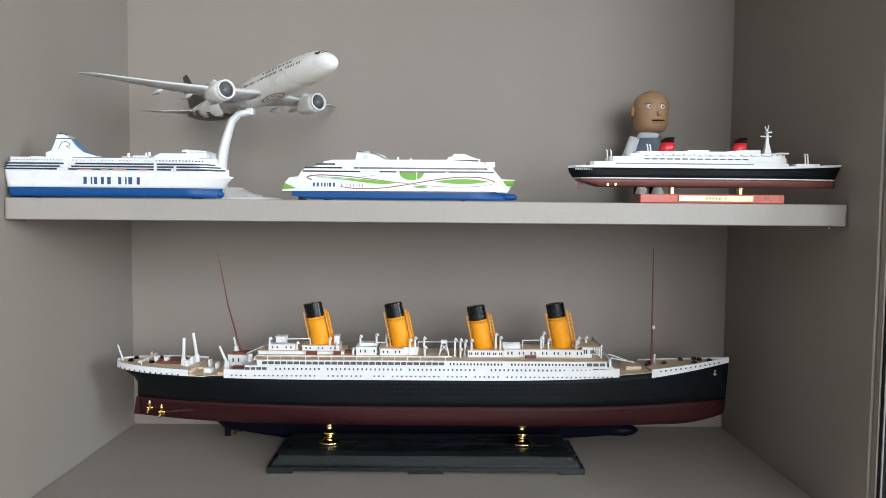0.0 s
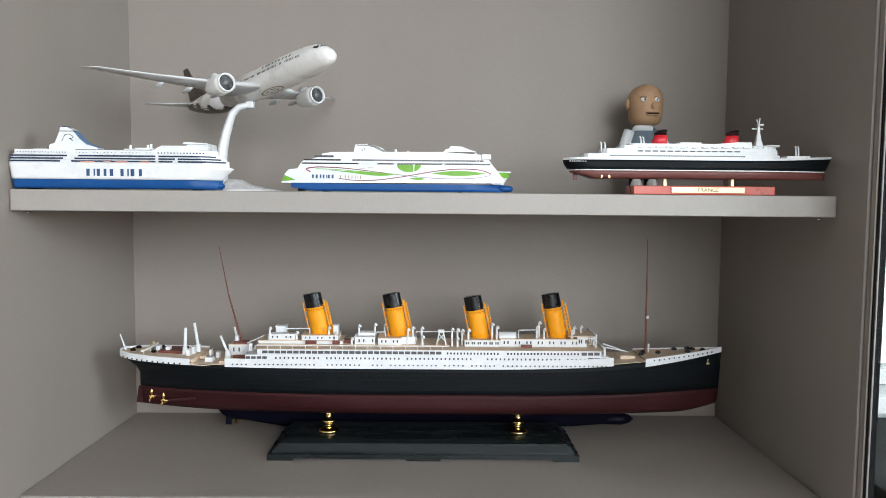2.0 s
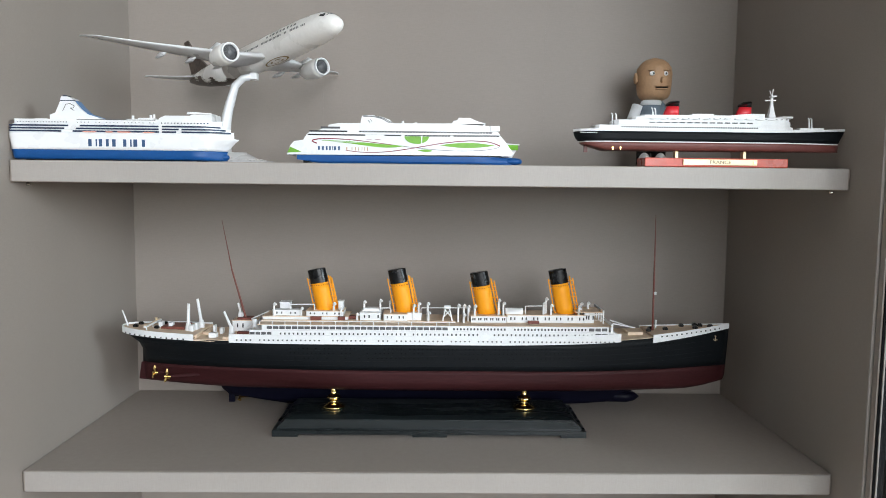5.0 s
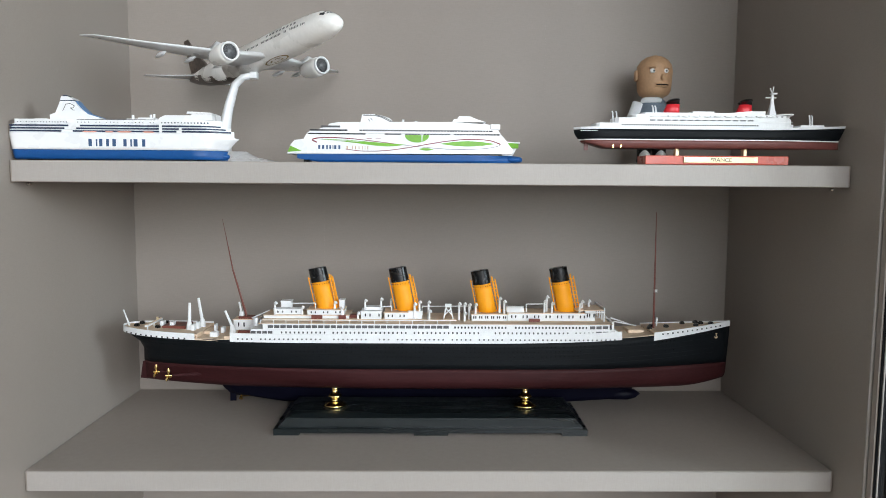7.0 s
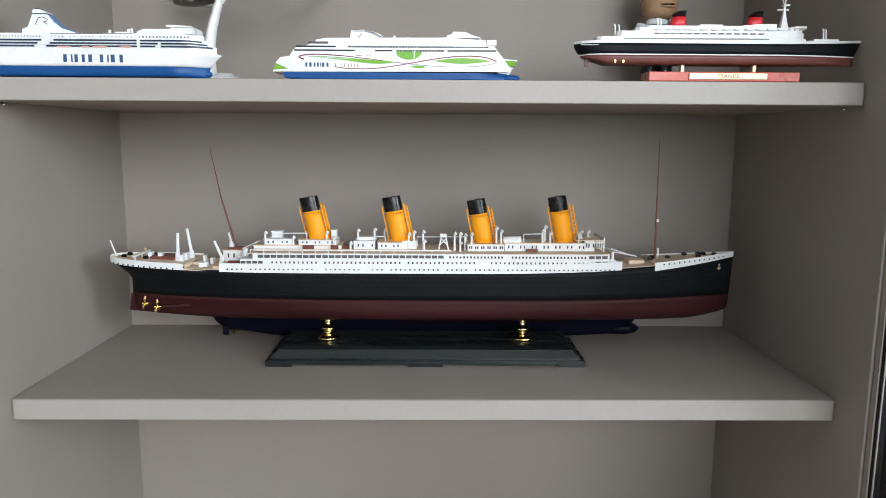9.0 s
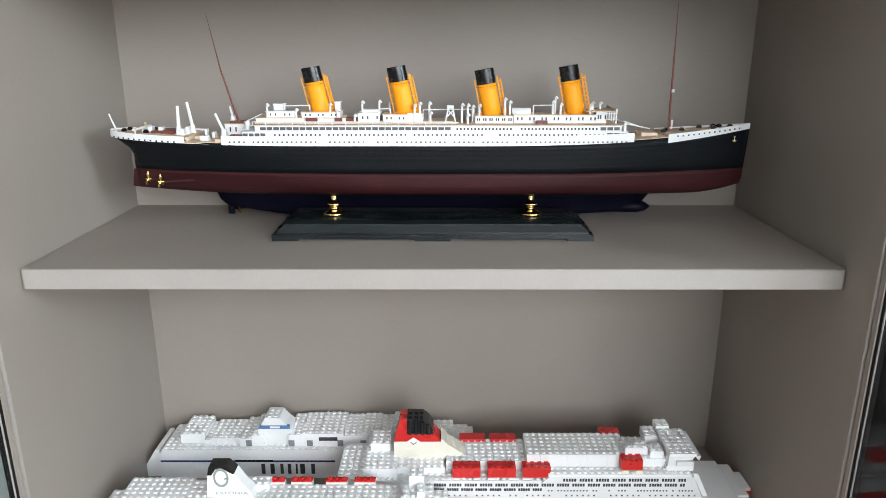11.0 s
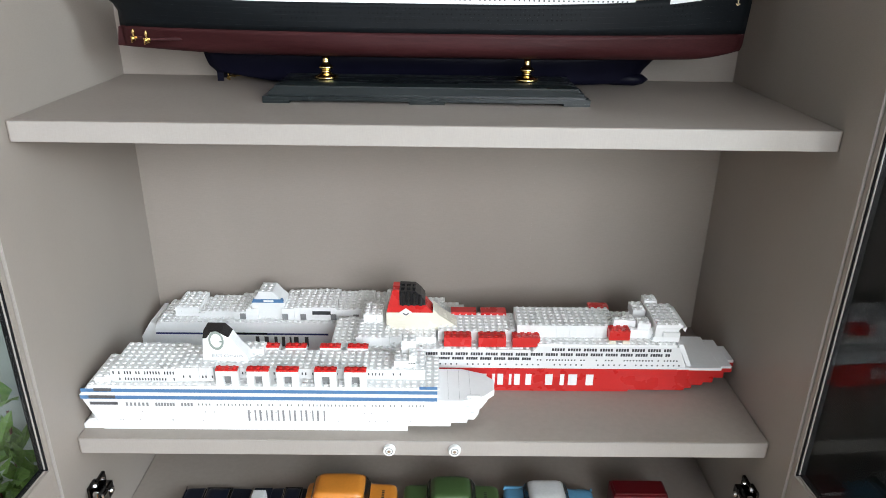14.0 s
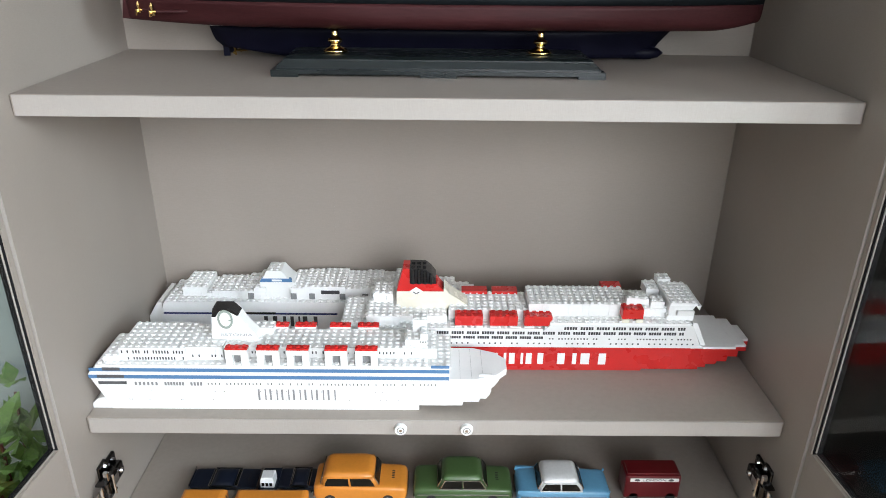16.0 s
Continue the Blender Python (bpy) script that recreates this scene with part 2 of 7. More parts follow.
def letters(word, size, place, material, parent, name="lettering", turn=(90, 0, 0), stretch=1.0):
    """Raised words in the built-in font, centred on place."""
    cu = bpy.data.curves.new(name, "FONT")
    cu.body, cu.size, cu.align_x, cu.align_y, cu.extrude = word, size, "CENTER", "CENTER", 0.0001
    ob = bpy.data.objects.new(name, cu)
    scene.collection.objects.link(ob)
    me = bpy.data.meshes.new_from_object(ob.evaluated_get(bpy.context.evaluated_depsgraph_get()))
    bpy.data.objects.remove(ob)
    me.transform(pose(*place, *turn) @ Matrix.Diagonal((stretch, 1, 1, 1)))
    me.materials.clear()
    me.materials.append(material)
    return hang(new(name, me), parent)


def mark(bm, x0, x1, z0, z1, y, widths, gap=0.25, fill=0.8):
    """A row of plain upright bars that stands for lettering: widths are relative, negative ones are spaces."""
    total = sum(abs(w) for w in widths)
    x = x0
    for w in widths:
        dx = abs(w) / total * (x1 - x0)
        if w > 0:
            box(bm, x, x + dx * fill, y - 0.0002, y, z0, z1)
        x += dx
    return bm


def letter_bars(parent, material, x0, x1, z0, z1, y, widths, fill=0.5):
    """As mark(), each bar a part of its own."""
    total = sum(abs(w) for w in widths)
    x = x0
    for w in widths:
        dx = abs(w) / total * (x1 - x0)
        if w > 0:
            part("lettering_bar", box(B(), x, x + dx * fill, y - 0.0002, y + 0.0003, z0, z1), material, parent)
        x += dx


# ---- room ----
def room():
    # Mostly unseen surfaces; their tones are chosen for the light they bounce.
    solid("floor", boxes((-2.2, 2.6, -2.8, 0.3, -1.25, -1.2)), OAK, "brown oak plank floor of the room", "floor", "structure")
    solid("ceiling", boxes((-2.2, 2.6, -2.8, 0.3, 1.5, 1.55)), CEIL, "plain pale ceiling of the room", "ceiling", "structure")
    solid("wall_back", boxes((-0.39, 0.48, 0.3, 0.4, -1.2, 1.5), (1.45, 2.7, 0.3, 0.4, -1.2, 1.5), (0.48, 1.45, 0.3, 0.4, -1.2, 0.021), (0.48, 1.45, 0.3, 0.4, 1.15, 1.5)), PALEWALL, "unseen off-white wall with an opening made for the front lamp behind the cabinet", "wall", "structure")
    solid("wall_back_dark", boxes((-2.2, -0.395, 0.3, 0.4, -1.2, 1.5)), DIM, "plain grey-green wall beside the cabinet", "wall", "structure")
    solid("wall_left", boxes((-2.3, -2.2, -2.8, 0.3, -1.2, 1.5)), PALEWALL, "plain off-white side wall", "wall", "structure")
    # Assumed wall, left open round the added front lamp.
    solid("wall_front", boxes((-2.2, 0.15, -2.9, -2.8, -1.2, 1.5), (2.10, 2.7, -2.9, -2.8, -1.2, 1.5), (0.15, 2.10, -2.9, -2.8, -1.2, 0.20), (0.15, 2.10, -2.9, -2.8, 1.40, 1.5)),
          WALL, "unseen off-white wall with an opening made for the front lamp", "wall", "structure")
    solid("wall_right", boxes((2.6, 2.7, -2.8, -1.85, -1.2, 1.5), (2.6, 2.7, -1.05, 0.3, -1.2, 1.5), (2.6, 2.7, -1.85, -1.05, -1.2, 0.3), (2.6, 2.7, -1.85, -1.05, 1.1, 1.5)),
          WALL, "off-white wall with a wide window opening", "wall", "structure")


room()


# ---- cabinet ----
DARKNICKEL = surf("dark_nickel_plate", (0.10, 0.10, 0.105), 0.22, 1.0, 0.3, 90)
TYREBLACK = surf("black_oxide_metal", (0.02, 0.02, 0.022), 0.35, 0.3, 0.3, 90)
H = 0.382          # half of the inner width
BACK = 0.265
S1, S2, S3, S4 = 0.289, 0.0, -0.351, -0.512
THICK = 0.020


def cabinet():
    cab = thing("display_cabinet", (0, 0.1, -1.2), "tall taupe linen-look display cabinet with open glass doors", "cabinet")
    for s in (-1, 1):
        xs = sorted((s * H, s * (H + 0.018)))
        part("side_panel", boxes((*xs, -0.043, 0.285, -1.2, 0.75), bevel=0.0006), BOARD, cab)
        part("edge_strip", boxes((*xs, -0.0445, -0.0432, -1.2, 0.75)), LIT_EDGE, cab, "edge band on the side panel, paler for the front light")
    # the back is made of three boards with a fine seam between them
    for x0, x1 in ((-H, -0.14003), (-0.13999, 0.13999), (0.14003, H)):
        part("back_panel", boxes((x0, x1, BACK, BACK + 0.012, -1.2, 0.75)), BOARD, cab)
    part("top_panel", boxes((-H, H, -0.043, BACK, 0.728, 0.748), bevel=0.0006), BOARD, cab)
    part("bottom_panel", boxes((-H, H, -0.043, BACK, -1.2, -1.15)), BOARD, cab)
    for s in (-1, 1):
        # each door stands open across the front edge of the side panel
        hinge = Vector((s * 0.3838, -0.0465, 0))
        a = radians(93)
        away = Vector((s * -math.cos(a) * 1.0, -math.sin(a), 0))
        side = Vector((away.y, -away.x, 0)) * (1 if s > 0 else -1)

        def bar(u0, u1, z0, z1, d0=0.0, d1=0.018):
            bm = B()
            slab(bm, [tuple((hinge + away * u + side * -d)[:2]) for u, d in ((u0, d0), (u1, d0), (u1, d1), (u0, d1))], z0, z1)
            return bm

        door = part("door", bar(0.0, 0.0058, -0.52, 0.74, 0.0, 0.0110), BOARD, cab, "open framed glass door")
        part("bottom_rail", bar(0.0060, 0.39, -0.52, -0.350, 0.0, 0.0110), BOARD, door)
        part("top_rail", bar(0.0060, 0.39, 0.66, 0.74, 0.0, 0.0110), BOARD, door)
        part("outer_stile", bar(0.3752, 0.39, -0.349, 0.659, 0.0, 0.0110), BOARD, door)
        part("seal", bar(0.0060, 0.0075, -0.3495, 0.659, 0.0015, 0.0105), SEAL, door, "dark glazing seal")
        part("bead", bar(0.0077, 0.0088, -0.347, 0.659, 0.0030, 0.0042), LIT_EDGE, door, "thin glazing bead")
        part("bottom_bead", bar(0.0090, 0.3748, -0.3498, -0.3482, 0.0030, 0.0042), BOARD, door, "thin glazing bead")
        part("bottom_seal", bar(0.0078, 0.3748, -0.3498, -0.3484, 0.0044, 0.0105), SEAL, door, "dark glazing seal")
        part("glass_pane", bar(0.0030, 0.3780, -0.3530, 0.664, 0.0045, 0.0085), DOOR_GLASS, door, "clear reflecting glass")
        # concealed hinge: dark body on the side panel, bright arm, cup, screws and springs
        hx = s * H
        X2 = lambda d0, d1: sorted((hx - s * d0, hx - s * d1))
        zc = -0.440
        Y = lambda d0, d1, y0, y1, z0, z1: (*X2(d0, d1), y0, y1, zc + z0, zc + z1)
        hin = part("hinge", boxes(Y(0.0001, 0.0045, 0.004, 0.034, -0.021, 0.017), Y(0.0001, 0.0038, -0.004, 0.014, -0.024, 0.022), bevel=0.0018), DARKNICKEL, cab, "nickel and black concealed hinge")
        part("arm", boxes(Y(0.0046, 0.0150, -0.006, 0.029, -0.0085, 0.0085), bevel=0.003), DARKNICKEL, hin, "dark nickel hinge arm")
        part("arm_cover", boxes(Y(0.0151, 0.0160, -0.004, 0.012, -0.0060, 0.0060), bevel=0.0004), CHROME, hin)
        for y, z, r, d in ((0.009, 0.0160, 0.0042, 0.0040), (0.009, -0.0175, 0.0042, 0.0040), (0.024, 0.0125, 0.0026, 0.0046), (0.024, -0.0145, 0.0030, 0.0046), (0.020, 0.0000, 0.0034, 0.0151)):
            sc = part("screw", rod(B(), (hx - s * d, y, zc + z), (hx - s * (d + 0.0026), y, zc + z), r, r * 0.75, seg=16), CHROME, hin)
            part("slot", boxes((*X2(d + 0.0025, d + 0.0028), y - r * 0.5, y + r * 0.5, zc + z - 0.0005, zc + z + 0.0005)), TYREBLACK, sc)
        for z0, z1 in ((-0.0125, -0.0100), (0.0100, 0.0125)):
            part("flange", boxes(Y(0.0046, 0.0160, -0.020, 0.004, z0, z1), bevel=0.0006), DARKNICKEL, hin)
        part("spring_clip", boxes(Y(0.0120, 0.0172, -0.0135, -0.0095, 0.0130, 0.0240), bevel=0.0008), CHROME, hin)
        part("spring_coil", rod(B(), (hx - s * 0.013, -0.012, zc - 0.0095), (hx - s * 0.013, -0.012, zc + 0.0095), 0.0042, seg=16), DARKNICKEL, hin)
        for y, d in ((-0.003, 0.0165), (-0.024, 0.0130), (-0.037, 0.0090)):
            part("pin", rod(B(), (hx - s * d, y, zc - 0.0125), (hx - s * d, y, zc + 0.0125), 0.0017, seg=14), CHROME, hin)
        part("link_plate", boxes(Y(0.0085, 0.0105, -0.041, -0.017, -0.0070, 0.0065), bevel=0.0008), CHROME, hin)
        part("cup_flange", boxes((*X2(-0.0010, 0.0020), -0.072, -0.050, zc - 0.023, zc + 0.023), bevel=0.0008), CHROME, hin)
    return cab


cabinet()


def shelf(z, name, label):
    bm = B()
    box(bm, -H + 0.0006, H - 0.0006, 0.0012, BACK - 0.0005, z - THICK, z, bevel=0.0012)
    ob = solid(name, bm, BOARD, label, "shelf", group="cabinet shelves")
    e = B()
    box(e, -H + 0.003, H - 0.003, -0.0002, 0.0013, z - THICK + 0.0006, z - 0.0006, bevel=0.0004)
    part("edge_band", e, LIT_EDGE, ob, "edge band, paler for the front light")
    return ob


shelf(S1, "shelf", "taupe laminate shelf carrying two ferries, an airliner and a liner")
shelf(S2, "shelf", "taupe laminate shelf carrying the four-funnel liner")
shelf(S3, "shelf", "taupe laminate shelf carrying three toy-brick ferries")
shelf(S4, "shelf", "taupe laminate shelf carrying model cars")

for s in (-1, 1):
    for y in (0.029,):
        bm = lathe(B(), 0, 0, [(0.0019, 0.0), (0.0019, 0.0010), (0.0015, 0.0016), (0.0015, 0.0026), (0.0010, 0.0032)], 14)
        bmesh.ops.transform(bm, matrix=pose(s * (H - 0.0001), y, S1 - THICK - 0.0019, 0, -90 * s, 0), verts=bm.verts[:])
        solid("shelf_support", bm, CHROME, "small nickel pin under the upper shelf", "shelf pin", group="shelf pins", smooth=True)

for x in (-0.0397, 0.0325):
    t = thing("door_buffer", (x, 0, S3 - 0.0105), "round white door buffer on the shelf edge", "buffer", "door buffers")
    bm = B()
    rod(bm, (x, -0.0004, S3 - 0.0105), (x, -0.0046, S3 - 0.0105), 0.0070, 0.0064, seg=28)
    part("disc", bm, WHITE, t)
    bm = B()
    for k in range(24):
        a0, a1 = 2 * math.pi * k / 24, 2 * math.pi * (k + 1) / 24
        pts = [(x + r * math.cos(a), -0.0047, S3 - 0.0105 + r * math.sin(a)) for r, a in ((0.0034, a0), (0.0041, a0), (0.0041, a1), (0.0034, a1))]
        bm.faces.new([bm.verts.new(p) for p in pts])
    bmesh.ops.solidify(bm, geom=bm.faces[:], thickness=0.0002)
    # A thin dark grey ring laid on the disc, not cut in.
    part("groove", bm, GREYWIN, t, "dark grey ring on the disc")
    bm = B()
    rod(bm, (x, -0.0045, S3 - 0.0105), (x, -0.0054, S3 - 0.0105), 0.0018, seg=12)
    part("screw", bm, CHROME, t)


# ---- hulls ----
def skin(x_aft, x_fore, half, y, lo, hi, steps=(48, 5), deck=0.0):
    """A closed hull band. x_aft(z), x_fore(z): its ends; half(s, z): half breadth; lo(s), hi(s): its lower and upper edge; y: the middle line."""
    bm = B()
    ns, nz = steps
    loops = []
    for j in range(nz + 1):
        left, right = [], []
        for i in range(ns + 1):
            s = i / ns
            z = lo(s) + (hi(s) - lo(s)) * j / nz
            x = x_aft(z) + (x_fore(z) - x_aft(z)) * s
            h = max(half(s, z), 0.0002)
            left.append((x, y - h, z))
            right.append((x, y + h, z))
        loops.append(left + right[::-1])
    rings(bm, loops, True, False)
    n = ns + 1
    bm.verts.ensure_lookup_table()
    for base in (0, nz * 2 * n):
        for i in range(ns):
            bm.faces.new([bm.verts[base + k] for k in (i, i + 1, 2 * n - 2 - i, 2 * n - 1 - i)])
    return bm


# ---- the four-funnel liner ----
def liner():
    Y0, HB = 0.142, 0.0350
    ship = thing("ocean_liner_model", (0, Y0, 0), "black and white four-funnel ocean liner model on black stand", "ship model")
    xa = lambda z: -0.346 + 0.0215 * min(1, max(0, (0.1035 - z) / 0.015)) ** 0.8
    xf = lambda z: 0.337 - 0.004 * max(0, (0.115 - z) / 0.07) - 0.010 * max(0, (0.060 - z) / 0.016) ** 2

    def half(s, z):
        v = min(1, max(0, (z - 0.044) / 0.06))
        bilge = min(1, 0.62 + 0.38 * math.sqrt(max(0, min(1, (z - 0.044) / 0.010))))
        sb = 0.66 + 0.06 * v
        f = 1 - (max(0, s - sb) / (1 - sb)) ** (1.7 + 0.5 * v)
        sa = 0.44 - 0.24 * v
        w = max(0, sa - s) / sa
        a = (1 - w ** 1.5) * (1 - v) + math.sqrt(max(0, 1 - w ** 3.0)) * v
        return HB * bilge * min(f, a)

    top = lambda s: 0.0998 + 0.0135 * max(0, (s - 0.58) / 0.42) ** 2 + 0.0065 * max(0, (0.33 - s) / 0.33) ** 2
    wl = lambda s: 0.0695 + 0.0015 * abs(s - 0.5)
    X = lambda x: (x + 0.346) / 0.683
    hull = part("hull", skin(xa, xf, half, Y0, wl, top, (72, 5)), BLACKHULL, ship, "satin black upper hull", True)
    part("lower_hull", skin(xa, xf, half, Y0, lambda s: 0.044 + 0.0055 * (max(0, (0.20 - s) / 0.20)) ** 1.3 + 0.009 * (max(0, (s - 0.93) / 0.07)) ** 1.6, lambda s: wl(s) - 0.0002, (72, 6)), REDHULL, ship, "dark red underwater hull", True)

    def band(s0, s1, z0, z1, wide=0.0003, steps=(30, 1)):
        """A white strip that follows the hull from s0 to s1; z0, z1 above the hull's edge."""
        bm = B()
        n = steps[0]
        for sg in (-1, 1):
            rs = []
            for i in range(n + 1):
                s = s0 + (s1 - s0) * i / n
                x = -0.346 + 0.683 * s
                h = half(s, 0.105) + wide
                a, b = top(s) + (z0 if not isinstance(z0, tuple) else z0[0] + (z0[1] - z0[0]) * i / n), top(s) + (z1 if not isinstance(z1, tuple) else z1[0] + (z1[1] - z1[0]) * i / n)
                y = Y0 + sg * h
                yi = Y0 + sg * max(0.0, h - 0.0009)
                rs.append([(x, y, a), (x, y, b), (x, yi, b), (x, yi, a)])
            rings(bm, rs)
        return bm

    part("poop_bulwark", band(0.0, 0.131, -0.0012, 0.0057), MODELW, ship)
    part("forecastle_bulwark", band(0.8617, 1.0, (-0.0055, -0.0012), (0.0036, 0.0046)), MODELW, ship)
    part("side_strake", band(0.187, 0.808, -0.0016, 0.0078), MODELW, ship)

    def deck(s0, s1, up, name, mat=DECK):
        bm = B()
        n = 24
        ring = []
        for sg in (-1, 1):
            row = [(-0.346 + 0.683 * (s0 + (s1 - s0) * i / n), Y0 + sg * max(0, half(s0 + (s1 - s0) * i / n, 0.105) - 0.0006), top(s0 + (s1 - s0) * i / n) + up) for i in range(n + 1)]
            ring.append(row)
        rs = [[a, b, (b[0], b[1], b[2] - 0.002), (a[0], a[1], a[2] - 0.002)] for a, b in zip(*ring)]
        rings(bm, rs)
        return part(name, bm, mat, ship, "tan painted deck")

    deck(0.003, 0.131, 0.0038, "poop_deck")
    part("poop_bulkhead", boxes((-0.2564, -0.2548, Y0 - 0.0300, Y0 + 0.0300, 0.0990, 0.1066)), DECK, ship, "tan bulkhead")
    deck(0.8625, 0.992, 0.0028, "forecastle_deck")
    deck(0.131, 0.19, 0.0006, "aft_well_deck")
    deck(0.80, 0.8625, 0.0006, "fore_well_deck")

    # superstructure tiers
    def tier(name, x0, x1, z0, z1, inset, mat=MODELW):
        bm = B()
        n = 26
        rs = []
        for i in range(n + 1):
            x = x0 + (x1 - x0) * i / n
            h = half(X(x), 0.105) - inset
            rs.append([(x, Y0 - h, z0), (x, Y0 - h, z1), (x, Y0 + h, z1), (x, Y0 + h, z0)])
        rings(bm, rs)
        return part(name, bm, mat, ship)

    tier("bridge_deck_wall", -0.196, 0.199, 0.1030, 0.1130, 0.0004)
    tier("promenade_wall", -0.183, 0.192, 0.1131, 0.1185, 0.0006)
    tier("boat_deck", -0.188, 0.1955, 0.1186, 0.1192, 0.0012, DECK)
    bm = B()
    for x0, x1 in ((-0.183, 0.02), (0.02, 0.192)):
        for sg in (-1, 1):
            y = Y0 + sg * (HB - 0.0002)
            box(bm, x0, x1 - 0.0004, min(y, y - sg * 0.0008), max(y, y - sg * 0.0008), 0.1178, 0.1190)
    part("deck_edge", bm, MODELW, ship)

    def row(name, x0, x1, n, z, w, h, mat, skip=(), lip=0.0006):
        bm = B()
        for i in range(n):
            if i in skip:
                continue
            x = x0 + (x1 - x0) * (i + 0.5) / n
            for sg in (-1, 1):
                y = Y0 + sg * (half(X(x), 0.105) + lip)
                box(bm, x - w / 2, x + w / 2, y - 0.0003, y + 0.0003, z - h / 2, z + h / 2)
        return part(name, bm, mat, ship)

    random.seed(4)
    # Galleries are flat grey patches that paint in the shade of their depth.
    row("open_gallery_shade", -0.178, 0.0175, 29, 0.1160, 0.0058, 0.0031, GREYWIN, lip=-0.0006)
    row("promenade_glazing", 0.022, 0.168, 40, 0.1157, 0.0017, 0.0022, DARKWIN, (16, 17), lip=-0.0006)
    row("bridge_deck_glazing", -0.165, 0.185, 76, 0.1096, 0.0015, 0.0021, DARKWIN, {i for i in range(76) if random.random() < 0.06 or i % 19 == 11}, lip=-0.0003)
    row("open_gallery_shade", 0.1695, 0.1905, 3, 0.1158, 0.0058, 0.0032, GREYWIN, lip=-0.0006)
    row("open_gallery_shade", 0.1765, 0.1985, 3, 0.1098, 0.0062, 0.0034, GREYWIN, lip=-0.0003)
    row("aft_gallery_shade", -0.196, -0.172, 4, 0.1098, 0.0048, 0.0028, GREYWIN, lip=-0.0003)
    row("strake_print", -0.212, 0.200, 84, 0.1024, 0.0015, 0.0014, DARKWIN, {i for i in range(84) if random.random() < 0.08})
    bm = B()
    for k, (zz, n) in enumerate(((0.0935, 92), (0.0885, 92), (0.083, 86))):
        for i in range(n):
            if random.random() < 0.3:
                continue
            s = 0.28 + 0.62 * (i + 0.5) / n
            x = -0.346 + 0.683 * s
            z = zz + (top(s) - 0.0998) * 0.8
            y = Y0 - half(s, z)
            box(bm, x - 0.0006, x + 0.0006, y - 0.0002, y + 0.0004, z - 0.0005, z + 0.0005)
    part("hull_print", bm, PORT, ship)
    # raised plate seams along the hull
    bm = B()
    for zz in (0.0745, 0.0795, 0.0855, 0.0912, 0.0965):
        rs = []
        for i in range(49):
            s = 0.03 + 0.94 * i / 48
            z = zz + (top(s) - 0.0998) * 0.75
            x = xa(z) + (xf(z) - xa(z)) * s
            y = Y0 - half(s, z)
            rs.append([(x, y - 0.00022, z - 0.0002), (x, y - 0.00022, z + 0.0002), (x, y + 0.0004, z + 0.0002), (x, y + 0.0004, z - 0.0002)])
        rings(bm, rs)
    part("plating", bm, BLACKHULL, ship)
    for s0, s1, n, z in ((0.01, 0.12, 12, -0.0002), (0.872, 0.985, 13, 0.0008)):
        bm = B()
        for i in range(n):
            s = s0 + (s1 - s0) * (i + 0.5) / n
            x = -0.346 + 0.683 * s
            y = Y0 - half(s, 0.105) - 0.0005
            box(bm, x - 0.0008, x + 0.0008, y - 0.0001, y + 0.0006, top(s) + z - 0.0008, top(s) + z + 0.0008)
        part("bulwark_print", bm, DARKWIN, ship)

    # deck houses
    ZB = 0.1192

    def house(x0, x1, y0, y1, z0, z1, windows=0, roof=None, name="deck_house", over=0.0006):
        """A white deck house with a thin roof; windows on its near side, in pairs."""
        ob = part(name, boxes((x0, x1, Y0 + y0, Y0 + y1, z0, z1), bevel=0.0003), MODELW, ship)
        part("roof", boxes((x0 - over, x1 + over, Y0 + y0 - over, Y0 + y1 + over, z1, z1 + 0.0007)), roof or MODELW, ob)
        if windows:
            bm = B()
            for i in range(windows):
                x = x0 + (x1 - x0) * (i + 0.5 + 0.16 * (-1) ** i) / windows
                box(bm, x - 0.0007, x + 0.0007, Y0 + y0 - 0.0003, Y0 + y0 + 0.0004, z0 + (z1 - z0) * 0.36, z0 + (z1 - z0) * 0.74)
            part("glazing", bm, DARKWIN, ob)
        return ob

    # a low raised deck carries the after houses
    low = part("raised_deck", boxes((-0.1870, 0.0255, Y0 - 0.0165, Y0 + 0.0240, ZB, ZB + 0.0010), bevel=0.0002), MODELW, ship)
    part("roof", boxes((-0.1876, 0.0261, Y0 - 0.0172, Y0 + 0.0246, ZB + 0.0010, ZB + 0.0016)), DECK, low, "tan deck")
    Z1 = ZB + 0.0016
    house(-0.1870, -0.0930, -0.0130, 0.0200, Z1, Z1 + 0.0032, 0, DECK)
    Z2 = Z1 + 0.0040
    house(-0.1765, -0.1465, -0.0110, -0.0010, Z2, Z2 + 0.0058, 4, MODELW)
    house(-0.1705, -0.1595, 0.0000, 0.0110, Z2, Z2 + 0.0125, 0, LGREY)
    house(-0.1390, -0.0985, -0.0120, 0.0120, Z2, Z2 + 0.0052, 6, DECK)
    house(-0.1045, -0.0990, -0.0060, 0.0040, Z2 + 0.0060, Z2 + 0.0150, 0, LGREY)
    skylight = house(-0.0795, -0.0570, -0.0145, 0.0100, Z1, Z1 + 0.0080, 3, LGREY)
    part("sloping_roof", prism(B(), [(-0.0790, Z1 + 0.0088), (-0.0575, Z1 + 0.0088), (-0.0590, Z1 + 0.0118), (-0.0755, Z1 + 0.0118)], Y0 - 0.006, Y0 + 0.006), LGREY, skylight, "grey sloping roof")
    house(-0.0535, -0.0275, -0.0155, 0.0120, Z1, Z1 + 0.0070, 4, DECK)
    house(-0.0275, -0.0120, -0.0120, 0.0100, Z1, Z1 + 0.0078, 0, MODELW)
